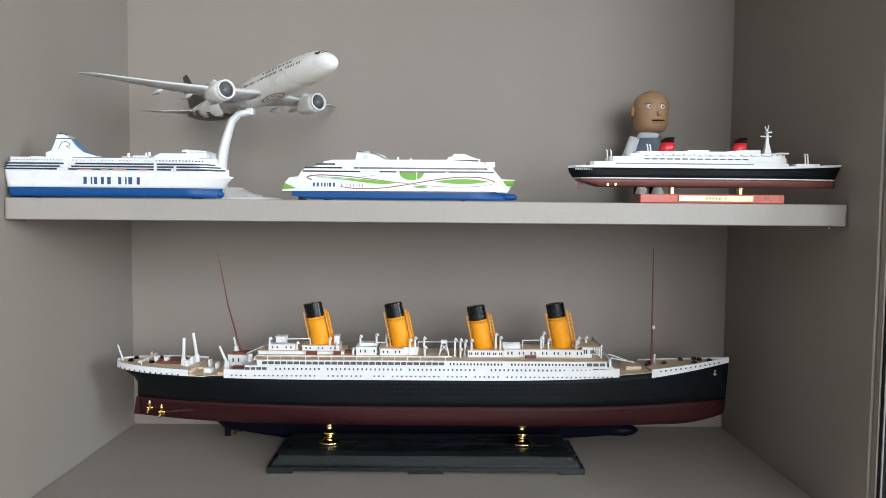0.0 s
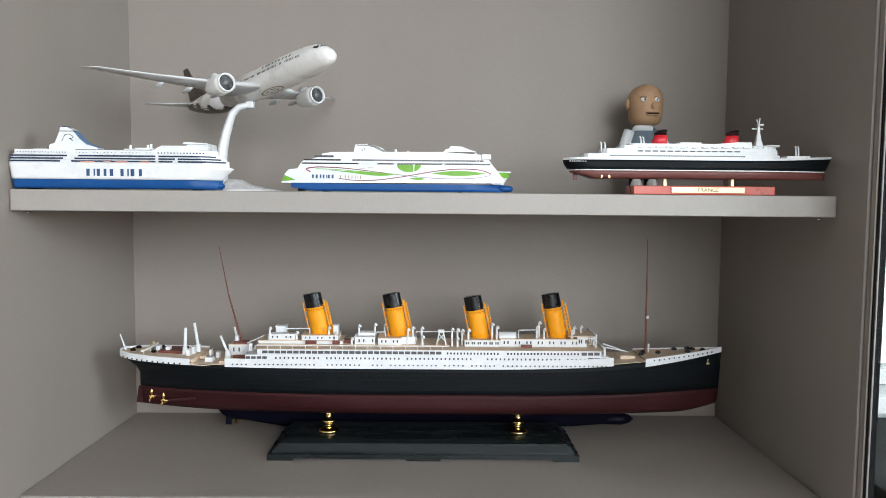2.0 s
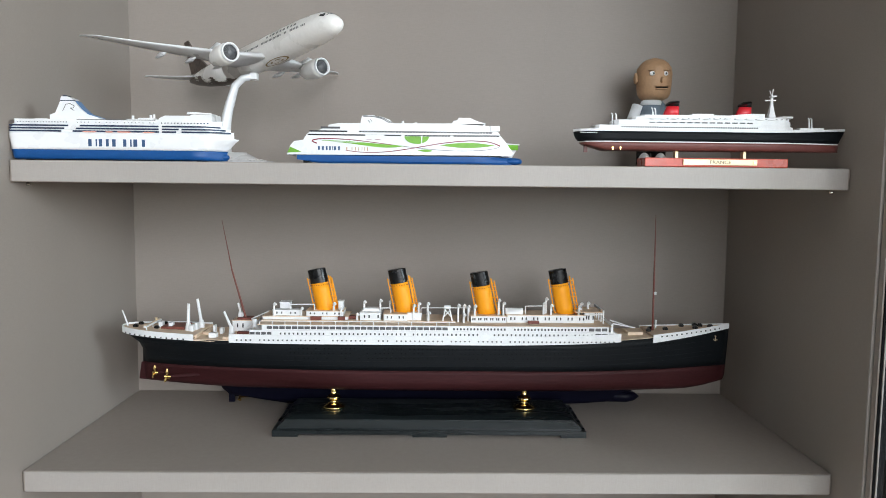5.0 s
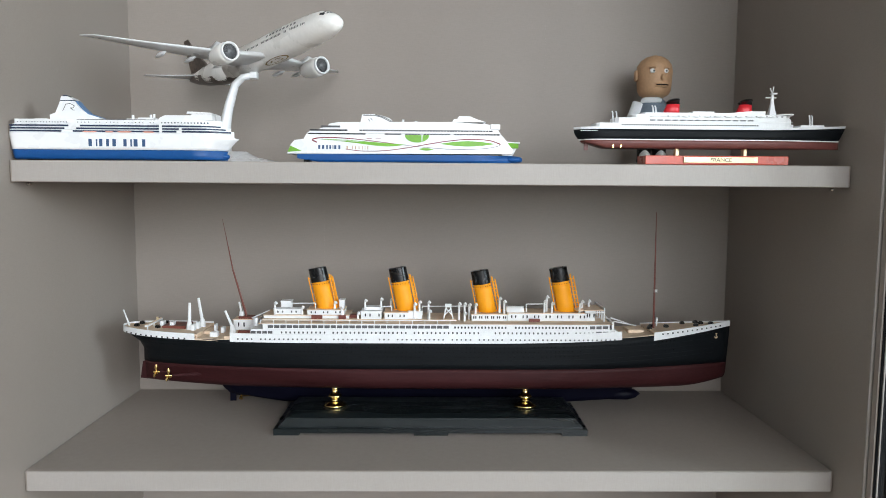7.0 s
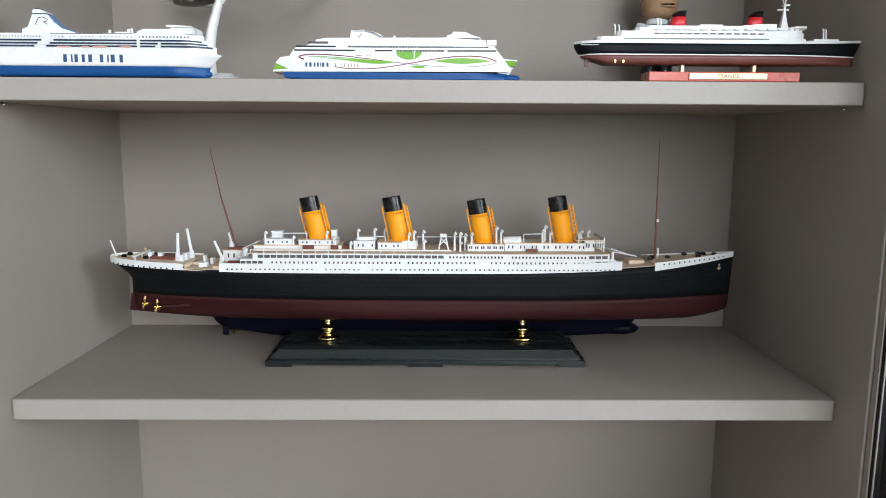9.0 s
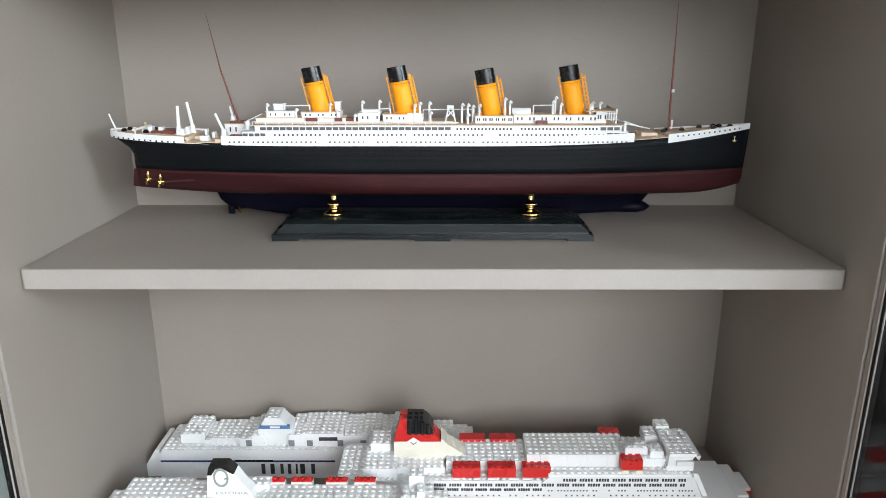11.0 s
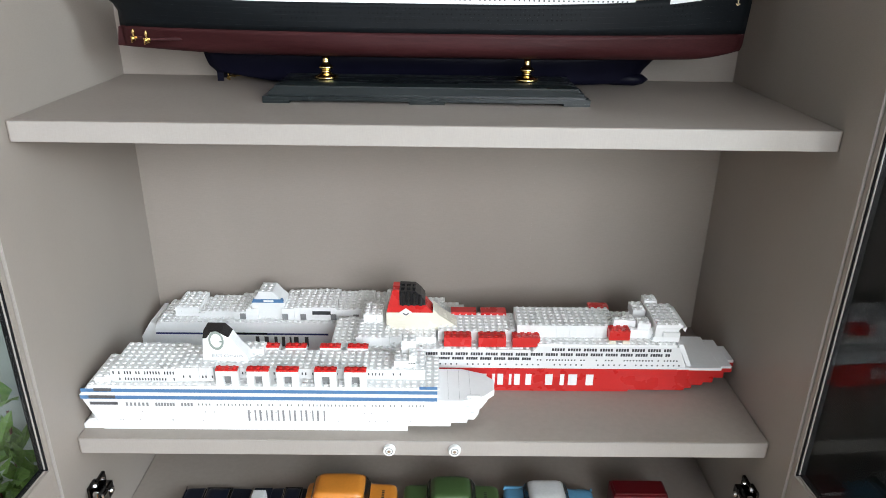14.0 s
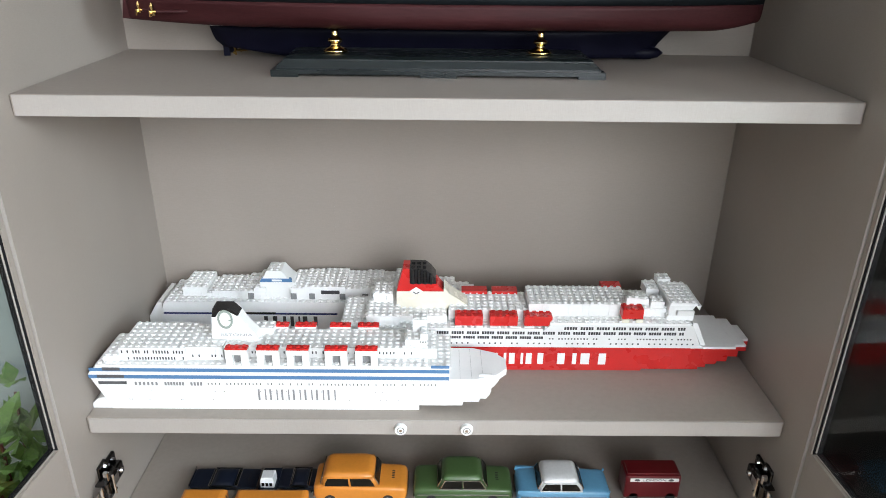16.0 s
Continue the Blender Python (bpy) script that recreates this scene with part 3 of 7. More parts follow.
    house(0.0430, 0.0825, -0.0145, 0.0150, ZB, ZB + 0.0072, 12, DECK, over=0.0012)
    house(0.0832, 0.1725, -0.0130, 0.0150, ZB, ZB + 0.0082, 14, DECK, over=0.0010)
    bm = B()
    rings(bm, [[(x, Y0 - 0.004 + r * math.cos(math.pi * k / 10), ZB + 0.0089 + 0.0062 * math.sin(math.pi * k / 10)) for k in range(11)] for x, r in ((0.0815, 0.0060), (0.0825, 0.0075), (0.1000, 0.0075), (0.1015, 0.0060))])
    part("skylight_dome", bm, LGREY, ship, "pale grey rounded skylight", True)
    house(-0.2240, -0.1975, 0.0000, 0.0190, 0.1045, 0.1165, 3, DECK, over=0.0006)
    part("after_deck", boxes((-0.2262, -0.1962, Y0 - 0.0305, Y0 + 0.0300, 0.1000, 0.1046), bevel=0.0002), DECK, ship, "tan deck")
    # bridge: tan roof, open front on pillars with a white bulwark across it
    house(0.1690, 0.1800, -0.0140, 0.0150, ZB + 0.0002, ZB + 0.0116, 3, DECK, "wheelhouse")
    part("bridge_roof", boxes((0.1580, 0.1888, Y0 - 0.0175, Y0 + 0.0190, ZB + 0.0124, ZB + 0.0130)), DECK, ship, "tan bridge roof")
    part("bridge_bulwark", boxes((0.1889, 0.1906, Y0 - 0.0165, Y0 + 0.0290, ZB + 0.0110, ZB + 0.0150), bevel=0.0003), MODELW, ship)
    for y in (-0.0160, -0.0055, 0.0055, 0.0165, 0.0285):
        part("bridge_pillar", boxes((0.1890, 0.1903, Y0 + y - 0.0006, Y0 + y + 0.0006, ZB, ZB + 0.0110)), MODELW, ship)
    part("bridge_rail", boxes((0.1800, 0.1905, Y0 - 0.0172, Y0 - 0.0166, ZB + 0.0040, ZB + 0.0046), (0.1760, 0.1905, Y0 - 0.0172, Y0 - 0.0166, ZB + 0.0100, ZB + 0.0108)), MODELW, ship)
    # white railing along the after boat deck
    rail = part("railing", boxes((-0.1860, 0.0200, Y0 - HB + 0.0018, Y0 - HB + 0.0023, ZB + 0.0034, ZB + 0.0039)), MODELW, ship, "thin white railing")
    for i in range(16):
        x = -0.1855 + 0.0136 * i
        part("post", boxes((x - 0.00035, x + 0.00035, Y0 - HB + 0.0017, Y0 - HB + 0.0024, ZB, ZB + 0.0034)), MODELW, rail)

    # funnels with pipes and ladders
    def funnel(xt, xb, zt):
        zb = 0.1270
        lean = (xb - xt) / (zt - zb)
        at = lambda z: xb - lean * (z - zb)
        zc = zt - 0.0150
        mid = lambda z0, z1, r, n: [[(at(z) + r * math.cos(2 * math.pi * i / 32), Y0 + r * 0.78 * math.sin(2 * math.pi * i / 32), z + 0.12 * r * math.cos(2 * math.pi * i / 32) * 1.4) for i in range(32)] for z in [z0 + (z1 - z0) * k / n for k in range(n + 1)]]
        bm = rings(B(), mid(zb - 0.002, zc, 0.0097, 4))
        f = part("funnel", bm, ORANGE, ship, "orange raked funnel with a black top", True)
        bm = rings(B(), mid(zc, zt, 0.0099, 3), True, False)
        rings(bm, mid(zc + 0.0005, zt, 0.0091, 3), True, True)
        rim = mid(zt, zt, 0.0099, 1)[0]
        inn = mid(zt, zt, 0.0091, 1)[0]
        va = [bm.verts.new(p) for p in rim]
        vb = [bm.verts.new(p) for p in inn]
        for i in range(32):
            bm.faces.new((va[i], va[(i + 1) % 32], vb[(i + 1) % 32], vb[i]))
        part("black_top", bm, FBLACK, f, "black funnel top", True)
        bm = rings(B(), mid(zc - 0.0012, zc - 0.0004, 0.0101, 1))
        part("collar_band", bm, ORANGE, f)
        bm = B()
        for i in range(11):
            a = math.pi + math.pi * (i + 0.5) / 11
            z = zc - 0.0024 + 0.0012 * math.cos(a)
            x, y = at(z) + 0.0102 * math.cos(a), Y0 + 0.0102 * 0.78 * math.sin(a)
            box(bm, x - 0.00035, x + 0.00035, y - 0.0004, y + 0.0002, z - 0.00035, z + 0.00035)
        part("rivets", bm, BROWN, f)
        for dx, dy, r, hi in ((0.0120, -0.0025, 0.0008, 0.0085), (0.0153, -0.0025, 0.0007, 0.0060), (-0.0122, -0.0015, 0.0007, 0.0045), (0.0128, 0.0035, 0.0007, 0.0070)):
            bm = B()
            za, zz = zb - 0.001, zc + hi
            rod(bm, (at(za) + dx, Y0 + dy, za), (at(zz) + dx, Y0 + dy, zz), r, seg=8)
            part("pipe", bm, ORANGE, f)
        bm = B()
        for k in range(9):
            z = zb + 0.002 + (zc - zb + 0.001) * k / 8
            rod(bm, (at(z) + 0.0124, Y0 - 0.0025, z), (at(z) + 0.0155, Y0 - 0.0025, z), 0.00050, seg=6)
            if k % 2 == 0:
                rod(bm, (at(z) + 0.008, Y0 - 0.002, z), (at(z) + 0.0124, Y0 - 0.0025, z), 0.00040, seg=6)
                rod(bm, (at(z) - 0.0090, Y0 - 0.0010, z), (at(z) - 0.0120, Y0 - 0.0015, z), 0.00040, seg=6)
        part("ladder", bm, ORANGE, f)
        bm = B()
        rings(bm, mid(zb - 0.0048, zb - 0.0016, 0.0114, 1))
        part("base", bm, MODELW, f)

    funnel(-0.1296, -0.1188, 0.1757)
    funnel(-0.0402, -0.0298, 0.1762)
    funnel(0.0518, 0.0616, 0.1737)
    funnel(0.1398, 0.1503, 0.1772)

    # masts
    def bars(name, items, mat, label=""):
        bm = B()
        for p, q, r0, r1 in items:
            rod(bm, p, q, r0, r1, seg=10)
        return part(name, bm, mat, ship, label)

    bars("fore_mast", [((0.2500, Y0, 0.108), (0.2495, Y0, 0.185), 0.0013, 0.0009), ((0.2495, Y0, 0.185), (0.2490, Y0, 0.2400), 0.0009, 0.0003)], BROWN, "red-brown fore mast")
    bars("crows_nest", [((0.2512, Y0, 0.1500), (0.2512, Y0, 0.1530), 0.0018, 0.0018)], MODELW)
    bars("mast_light", [((0.2524, Y0 - 0.003, 0.112), (0.2524, Y0 - 0.003, 0.1215), 0.0007, 0.0012)], MODELW)
    bars("main_mast", [((-0.2100, Y0 + 0.006, 0.1172), (-0.2250, Y0 + 0.006, 0.172), 0.0013, 0.0009), ((-0.2250, Y0 + 0.006, 0.172), (-0.2355, Y0 + 0.006, 0.229), 0.0008, 0.0002)], BROWN, "red-brown main mast leaning aft")
    # cranes, posts and vents
    for x, y, z, dx, h, r in ((-0.2712, -0.006, 0.1055, 0.0008, 0.0310, 0.0020), (-0.2625, 0.012, 0.1055, -0.004, 0.0335, 0.0019), (-0.2215, -0.012, 0.1040, -0.0080, 0.0250, 0.0016),
                              (-0.2170, 0.010, 0.1160, -0.003, 0.0190, 0.0014)):
        c = bars("cargo_crane", [((x, Y0 + y, z), (x, Y0 + y, z + 0.009), 0.0036, 0.0026), ((x, Y0 + y, z + 0.006), (x + dx, Y0 + y, z + h), r, r * 0.8)], MODELW)
        bm = B()
        box(bm, x - 0.0024, x + 0.0028, Y0 + y - 0.0024, Y0 + y + 0.0024, z + 0.001, z + 0.0055, bevel=0.0004)
        part("crane_house", bm, MODELW, c)
    bars("flag_staff", [((-0.3395, Y0, 0.108), (-0.3462, Y0, 0.1275), 0.0010, 0.0007)], MODELW)
    bridge = part("docking_bridge", prism(B(), [(-0.3150, 0.1118), (-0.3120, 0.1118), (-0.3120, 0.1136), (-0.3150, 0.1136)], Y0 - 0.020, Y0 + 0.024), MODELW, ship, "white docking bridge across the stern")
    part("walkway", boxes((-0.3147, -0.3123, Y0 - 0.019, Y0 + 0.023, 0.1137, 0.1142)), DECK, bridge, "tan walkway")
    for y in (-0.016, 0.002, 0.020):
        part("support", rod(B(), (-0.3135, Y0 + y, 0.1040), (-0.3135, Y0 + y, 0.1118), 0.0007, seg=8), MODELW, bridge)
    part("telegraph", rod(B(), (-0.3135, Y0 + 0.012, 0.1142), (-0.3135, Y0 + 0.012, 0.1172), 0.0011, 0.0016, seg=10), PLAQUE, bridge, "pale brass telegraph")
    bars("tank", [((-0.1955, Y0 - 0.014, 0.1044), (-0.1955, Y0 - 0.014, 0.1215), 0.0026, 0.0026)], MODELW)
    bars("after_boom", [((-0.2030, Y0, 0.1185), (-0.1835, Y0, 0.1275), 0.0008, 0.0006), ((-0.2050, Y0 - 0.010, 0.1105), (-0.1965, Y0 - 0.013, 0.1150), 0.0008, 0.0006)], MODELW)
    random.seed(11)
    for x, y, zz, h in ((-0.1745, -0.012, Z2, 0.0125), (-0.1450, -0.010, Z2, 0.0075), (-0.1010, -0.013, Z2, 0.008), (-0.1090, -0.010, Z2 + 0.006, 0.007), (-0.0830, -0.014, Z1, 0.006), (-0.0755, -0.008, Z1 + 0.009, 0.010), (-0.0585, 0.002, Z1 + 0.009, 0.010),
                        (-0.0480, 0.010, Z1 + 0.009, 0.008), (-0.0205, -0.012, Z1, 0.016), (-0.0150, -0.011, Z1, 0.018), (-0.0050, -0.014, Z1, 0.0185), (-0.0040, -0.0175, Z1, 0.009), (0.0290, -0.010, ZB, 0.018), (0.0350, -0.012, ZB, 0.018), (0.0350, -0.017, ZB, 0.0085),
                        (0.0405, -0.006, ZB, 0.016), (0.0470, -0.015, ZB + 0.008, 0.010), (0.0740, -0.010, ZB + 0.008, 0.016), (0.0790, -0.012, ZB + 0.008, 0.013), (0.1240, -0.010, ZB + 0.009, 0.012), (0.1275, -0.004, ZB + 0.009, 0.016), (0.1320, -0.012, ZB + 0.009, 0.010), (0.1630, -0.012, ZB + 0.009, 0.009), (0.1670, -0.004, ZB + 0.009, 0.011), (0.1770, 0.006, ZB + 0.013, 0.006)):
        v = bars("ventilator", [((x, Y0 + y, zz), (x, Y0 + y, zz + h), 0.0012, 0.0011), ((x, Y0 + y, zz + h - 0.0006), (x + 0.0016, Y0 + y - 0.0010, zz + h + 0.0010), 0.0016, 0.0020)], MODELW)
    for x0, x1, y, z in ((-0.158, -0.131, -0.006, 0.1365), (-0.058, -0.046, -0.008, 0.1335), (-0.0120, 0.043, 0.010, 0.1310), (0.104, 0.125, -0.008, 0.1370)):
        bars("steam_pipe", [((x0, Y0 + y, z), (x1, Y0 + y, z + 0.0004), 0.0006, 0.0006), ((x0, Y0 + y, ZB), (x0, Y0 + y, z), 0.0006, 0.0006), ((x1, Y0 + y, ZB), (x1, Y0 + y, z), 0.0006, 0.0006)], MODELW)
    bars("compass_platform", [((0.0118, Y0 - 0.014, Z1), (0.0148, Y0 - 0.014, Z1 + 0.0140), 0.0008, 0.0007), ((0.0222, Y0 - 0.014, Z1), (0.0192, Y0 - 0.014, Z1 + 0.0140), 0.0008, 0.0007),
                              ((0.0118, Y0 - 0.007, Z1), (0.0148, Y0 - 0.007, Z1 + 0.0140), 0.0008, 0.0007), ((0.0222, Y0 - 0.007, Z1), (0.0192, Y0 - 0.007, Z1 + 0.0140), 0.0008, 0.0007),
                              ((0.0128, Y0 - 0.014, Z1 + 0.0045), (0.0195, Y0 - 0.014, Z1 + 0.0115), 0.0006, 0.0006), ((0.0212, Y0 - 0.014, Z1 + 0.0045), (0.0150, Y0 - 0.014, Z1 + 0.0115), 0.0006, 0.0006),
                              ((0.0135, Y0 - 0.0105, Z1 + 0.0146), (0.0205, Y0 - 0.0105, Z1 + 0.0146), 0.0022, 0.0022)], MODELW)
    # skylights and hatches in brown, bollards and winches in black
    for x, y, a, b, z in ((-0.2080, -0.012, 0.007, 0.003, 0.1050), (-0.128, -0.015, 0.006, 0.0015, Z1 + 0.002), (-0.100, -0.015, 0.004, 0.0015, Z1 + 0.002), (-0.089, -0.004, 0.005, 0.004, Z1 + 0.001), (0.112, -0.018, 0.006, 0.0016, ZB + 0.001), (-0.2890, 0.008, 0.013, 0.013, 0.1080),
                          (-0.2110, 0.008, 0.008, 0.006, 0.1175)):
        part("hatch", boxes((x - a, x + a, Y0 + y - b, Y0 + y + b, z - 0.002, z + 0.0022), bevel=0.0004), BROWN, ship)
    for x, y in ((-0.3305, 0.012), (-0.3310, -0.002), (-0.3060, 0.020), (-0.3070, -0.004), (0.2440, -0.004), (0.2490, 0.006), (0.2640, -0.001), (0.2860, 0.010), (0.2960, -0.006), (0.3050, 0.004), (0.3140, -0.003), (0.3010, 0.010)):
        s = X(x)
        z = top(s) + (0.0028 if x > 0.236 else 0.0038)
        part("winch", boxes((x - 0.0026, x + 0.0026, Y0 + y - 0.0015, Y0 + y + 0.0015, z, z + 0.0022), (x - 0.0014, x + 0.0014, Y0 + y - 0.0022, Y0 + y + 0.0022, z, z + 0.0032)), FBLACK, ship)
    for x, y, w, h in ((-0.2385, -0.022, 0.0042, 0.0035), (-0.2430, -0.002, 0.0012, 0.008), (-0.2350, -0.002, 0.0018, 0.005), (-0.3050, 0.006, 0.0022, 0.010), (-0.2925, 0.002, 0.0022, 0.010), (-0.2660, -0.008, 0.0020, 0.009), (-0.2640, 0.002, 0.0016, 0.010)):
        part("deck_locker", boxes((x - w, x + w, Y0 + y - 0.004, Y0 + y + 0.004, 0.1025, 0.104 + h), bevel=0.0005), MODELW, ship)
    bars("cargo_boom", [((0.2025, Y0 - 0.008, 0.118), (0.2290, Y0 - 0.004, 0.1125), 0.0008, 0.0006), ((0.2030, Y0 + 0.008, 0.119), (0.2230, Y0 + 0.004, 0.113), 0.0008, 0.0006)], MODELW)
    part("wheelhouse_front", boxes((0.1950, 0.1975, Y0 - 0.030, Y0 + 0.030, 0.1125, 0.1215), (0.1965, 0.2035, Y0 - 0.026, Y0 + 0.026, 0.1000, 0.1066), bevel=0.0003), MODELW, ship)
    part("front_rail", boxes((0.1976, 0.2030, Y0 - 0.0255, Y0 - 0.0250, 0.1100, 0.1105), (0.2026, 0.2031, Y0 - 0.0255, Y0 + 0.0255, 0.1100, 0.1105), (0.2026, 0.2031, Y0 - 0.0255, Y0 - 0.0250, 0.1066, 0.1100), (0.2026, 0.2031, Y0 - 0.0005, Y0, 0.1066, 0.1100), (0.2026, 0.2031, Y0 + 0.0250, Y0 + 0.0255, 0.1066, 0.1100)), MODELW, ship)
    part("well_hatch", boxes((0.219, 0.236, Y0 - 0.010, Y0 + 0.012, 0.1050, 0.1090), bevel=0.0006), DECK, ship)
    part("aft_hatch", boxes((-0.2540, -0.2470, Y0 - 0.010, Y0 + 0.018, 0.1010, 0.1055), bevel=0.0006), DECK, ship)
    # anchor, propellers, rudder
    bm = B()
    s = X(0.3190)
    ya = Y0 - half(s, 0.100) - 0.0007
    rod(bm, (0.3190, ya, 0.0995), (0.3190, ya, 0.1050), 0.0005, seg=8)
    rod(bm, (0.3170, ya, 0.1008), (0.3190, ya, 0.0990), 0.0005, seg=8)
    rod(bm, (0.3210, ya, 0.1008), (0.3190, ya, 0.0990), 0.0005, seg=8)
    rod(bm, (0.3180, ya, 0.1045), (0.3200, ya, 0.1045), 0.0004, seg=8)
    part("anchor", bm, PLAQUE, ship, "pale gold anchor")
    for x, y in ((-0.3085, -0.008), (-0.2890, -0.024), (-0.2890, 0.024)):
        bm = B()
        rod(bm, (x - 0.003, Y0 + y, 0.0590), (x + 0.004, Y0 + y, 0.0590), 0.0014, seg=12)
        for k in range(3):
            a = 2 * math.pi * k / 3 + math.pi / 2
            tip = Vector((x, Y0 + y + 0.0085 * math.cos(a), 0.0590 + 0.0085 * math.sin(a)))
            mid = Vector((x, Y0 + y, 0.0590)).lerp(tip, 0.6)
            rod(bm, (x, Y0 + y, 0.0590), mid, 0.0006, 0.0021, seg=8)
            rod(bm, mid, tip, 0.0021, 0.0007, seg=8)
        p = part("propeller", bm, BRASS, ship, "brass three-bladed propeller")
        bm = B()
        rod(bm, (x + 0.003, Y0 + y, 0.0590), (x + 0.034, Y0 + y * 0.6, 0.0590), 0.0014, 0.0022, seg=10)
        part("shaft_bossing", bm, REDHULL, p)
    part("rudder", prism(B(), [(-0.3290, 0.0500), (-0.3180, 0.0490), (-0.3180, 0.0690), (-0.3260, 0.0690)], Y0 - 0.0012, Y0 + 0.0012), REDHULL, ship)
    # stand
    y0, y1 = 0.095, 0.189
    st = B()
    slab(st, [(-0.1705, y0), (0.1675, y0), (0.1675, y1), (-0.1705, y1)], 0.0028, 0.0068)
    lo = [(-0.1660, y0 + 0.0045), (0.1630, y0 + 0.0045), (0.1630, y1 - 0.0045), (-0.1660, y1 - 0.0045)]
    hi = [(-0.1590, y0 + 0.0090), (0.1560, y0 + 0.0090), (0.1560, y1 - 0.0090), (-0.1590, y1 - 0.0090)]
    rings(st, [[(*p, 0.0068) for p in lo], [(*p, 0.0088) for p in lo], [(*p, 0.0150) for p in hi], [(*p, 0.0165) for p in hi]])
    up = [(-0.1500, y0 + 0.0180), (0.1470, y0 + 0.0180), (0.1470, y1 - 0.0180), (-0.1500, y1 - 0.0180)]
    rings(st, [[(*p, 0.0165) for p in hi], [(*p, 0.0185) for p in up]])
    stand = part("stand", st, STAND, ship, "black stepped display stand")
    for x0, x1 in ((-0.1705, -0.143), (-0.020, 0.017), (0.140, 0.1675)):
        part("foot", boxes((x0, x1, y0, y1, 0.0, 0.0027)), STAND, stand)
    for x in (-0.1105, 0.1055):
        bm = lathe(B(), x, Y0 - 0.001, [(r * 1.13, zz) for r, zz in [(0.0110, 0.0186), (0.0115, 0.0200), (0.0108, 0.0212), (0.0060, 0.0235), (0.0042, 0.0255), (0.0042, 0.0275), (0.0066, 0.0290), (0.0070, 0.0305), (0.0060, 0.0320), (0.0034, 0.0335), (0.0030, 0.0375), (0.0034, 0.0440)]], 28)
        part("pedestal", bm, BRASS, ship, "turned brass pedestal", True)


liner()


def dark_ship():
    """The low hull that stands behind the liner."""
    Y0, z0 = 0.223, 0.0
    ship = thing("cargo_ship_model", (0, Y0, 0), "dark navy ship hull model standing behind the liner", "ship model")
    xa = lambda z: -0.259 + 0.004 * min(1, max(0, (0.036 - z) / 0.014)) + 0.018 * max(0, (0.022 - z) / 0.018)
    xf = lambda z: 0.252 + 0.018 * max(0, min(1, (z - 0.017) / 0.020)) - 0.006 * max(0, (0.017 - z) / 0.017)
    hf = lambda s, z: 0.030 * min(1, 0.7 + z * 10) * min(1 - (max(0, s - 0.72) / 0.28) ** 2.2, 1 - 0.25 * (max(0, 0.2 - s) / 0.2) ** 2)
    part("hull", skin(xa, xf, hf, Y0, lambda s: 0.004 + 0.010 * max(0, (0.12 - s) / 0.12), lambda s: 0.0365, (40, 6)), NAVY, ship, "navy hull with a bulbous bow", True)
    part("water_line", skin(xa, xf, lambda s, z: hf(s, z) + 0.0002, Y0, lambda s: 0.0366, lambda s: 0.0374, (40, 1)), MODELW, ship, "thin white water line")
    part("upper_hull", skin(xa, xf, hf, Y0, lambda s: 0.0375, lambda s: 0.062, (40, 2)), NAVY, ship, "navy upper hull", True)
    bm = B()
    rings(bm, [[(0.215 + x, Y0 + r * math.cos(2 * math.pi * i / 16), 0.0085 + r * 0.9 * math.sin(2 * math.pi * i / 16)) for i in range(16)] for x, r in ((0, 0.0075), (0.03, 0.0085), (0.040, 0.006), (0.046, 0.001))])
    part("bulb", bm, NAVY, ship, "", True)
    for y in (-0.012, 0.012):
        bm = B()
        rod(bm, (-0.236, Y0 + y, 0.008), (-0.222, Y0 + y, 0.009), 0.0012, seg=8)
        for k in range(4):
            a = math.pi / 2 * k + 0.4
            rod(bm, (-0.236, Y0 + y, 0.008), (-0.236, Y0 + y + 0.005 * math.cos(a), 0.008 + 0.005 * math.sin(a)), 0.0008, 0.0016, seg=8)
        part("propeller", bm, BRASS, ship)
        part("rudder", boxes((-0.249, -0.242, Y0 + y - 0.001, Y0 + y + 0.001, 0.002, 0.018)), NAVY, ship)
    for x in (-0.15, 0.15):
        part("cradle", boxes((x - 0.004, x + 0.004, Y0 - 0.022, Y0 + 0.022, 0.0, 0.0055)), STAND, ship)


dark_ship()


# ---- upper shelf: two ferries, a liner on a base, an airliner, a doll ----
def tapered(x0, x1, y, hb, nose, tail, n=14):
    """An outline in x and y of a ferry's deck: square-ish stern of rounding tail, pointed bow of length nose."""
    near, far = [], []
    for i in range(n + 1):
        u = i / n
        x = x1 - nose * (1 - u) ** 1.0 if nose else x1
        w = hb * (1 - u ** 1.9)
        near.append((x, y - max(w, 0.0006)))
        far.append((x, y + max(w, 0.0006)))
    back = [(x0 + tail, y + hb), (x0, y + hb - tail), (x0, y - hb + tail), (x0 + tail, y - hb)]
    return back[2:] + near + far[::-1] + back[:2]


def dashes(x0, x1, n, z, w, h, y, skip=0.0, proud=0.0003):
    bm = B()
    for i in range(n):
        if random.random() < skip:
            continue
        x = x0 + (x1 - x0) * (i + 0.5) / n
        box(bm, x - w / 2, x + w / 2, y - proud, y + 0.0004, z - h / 2, z + h / 2)
    return bm


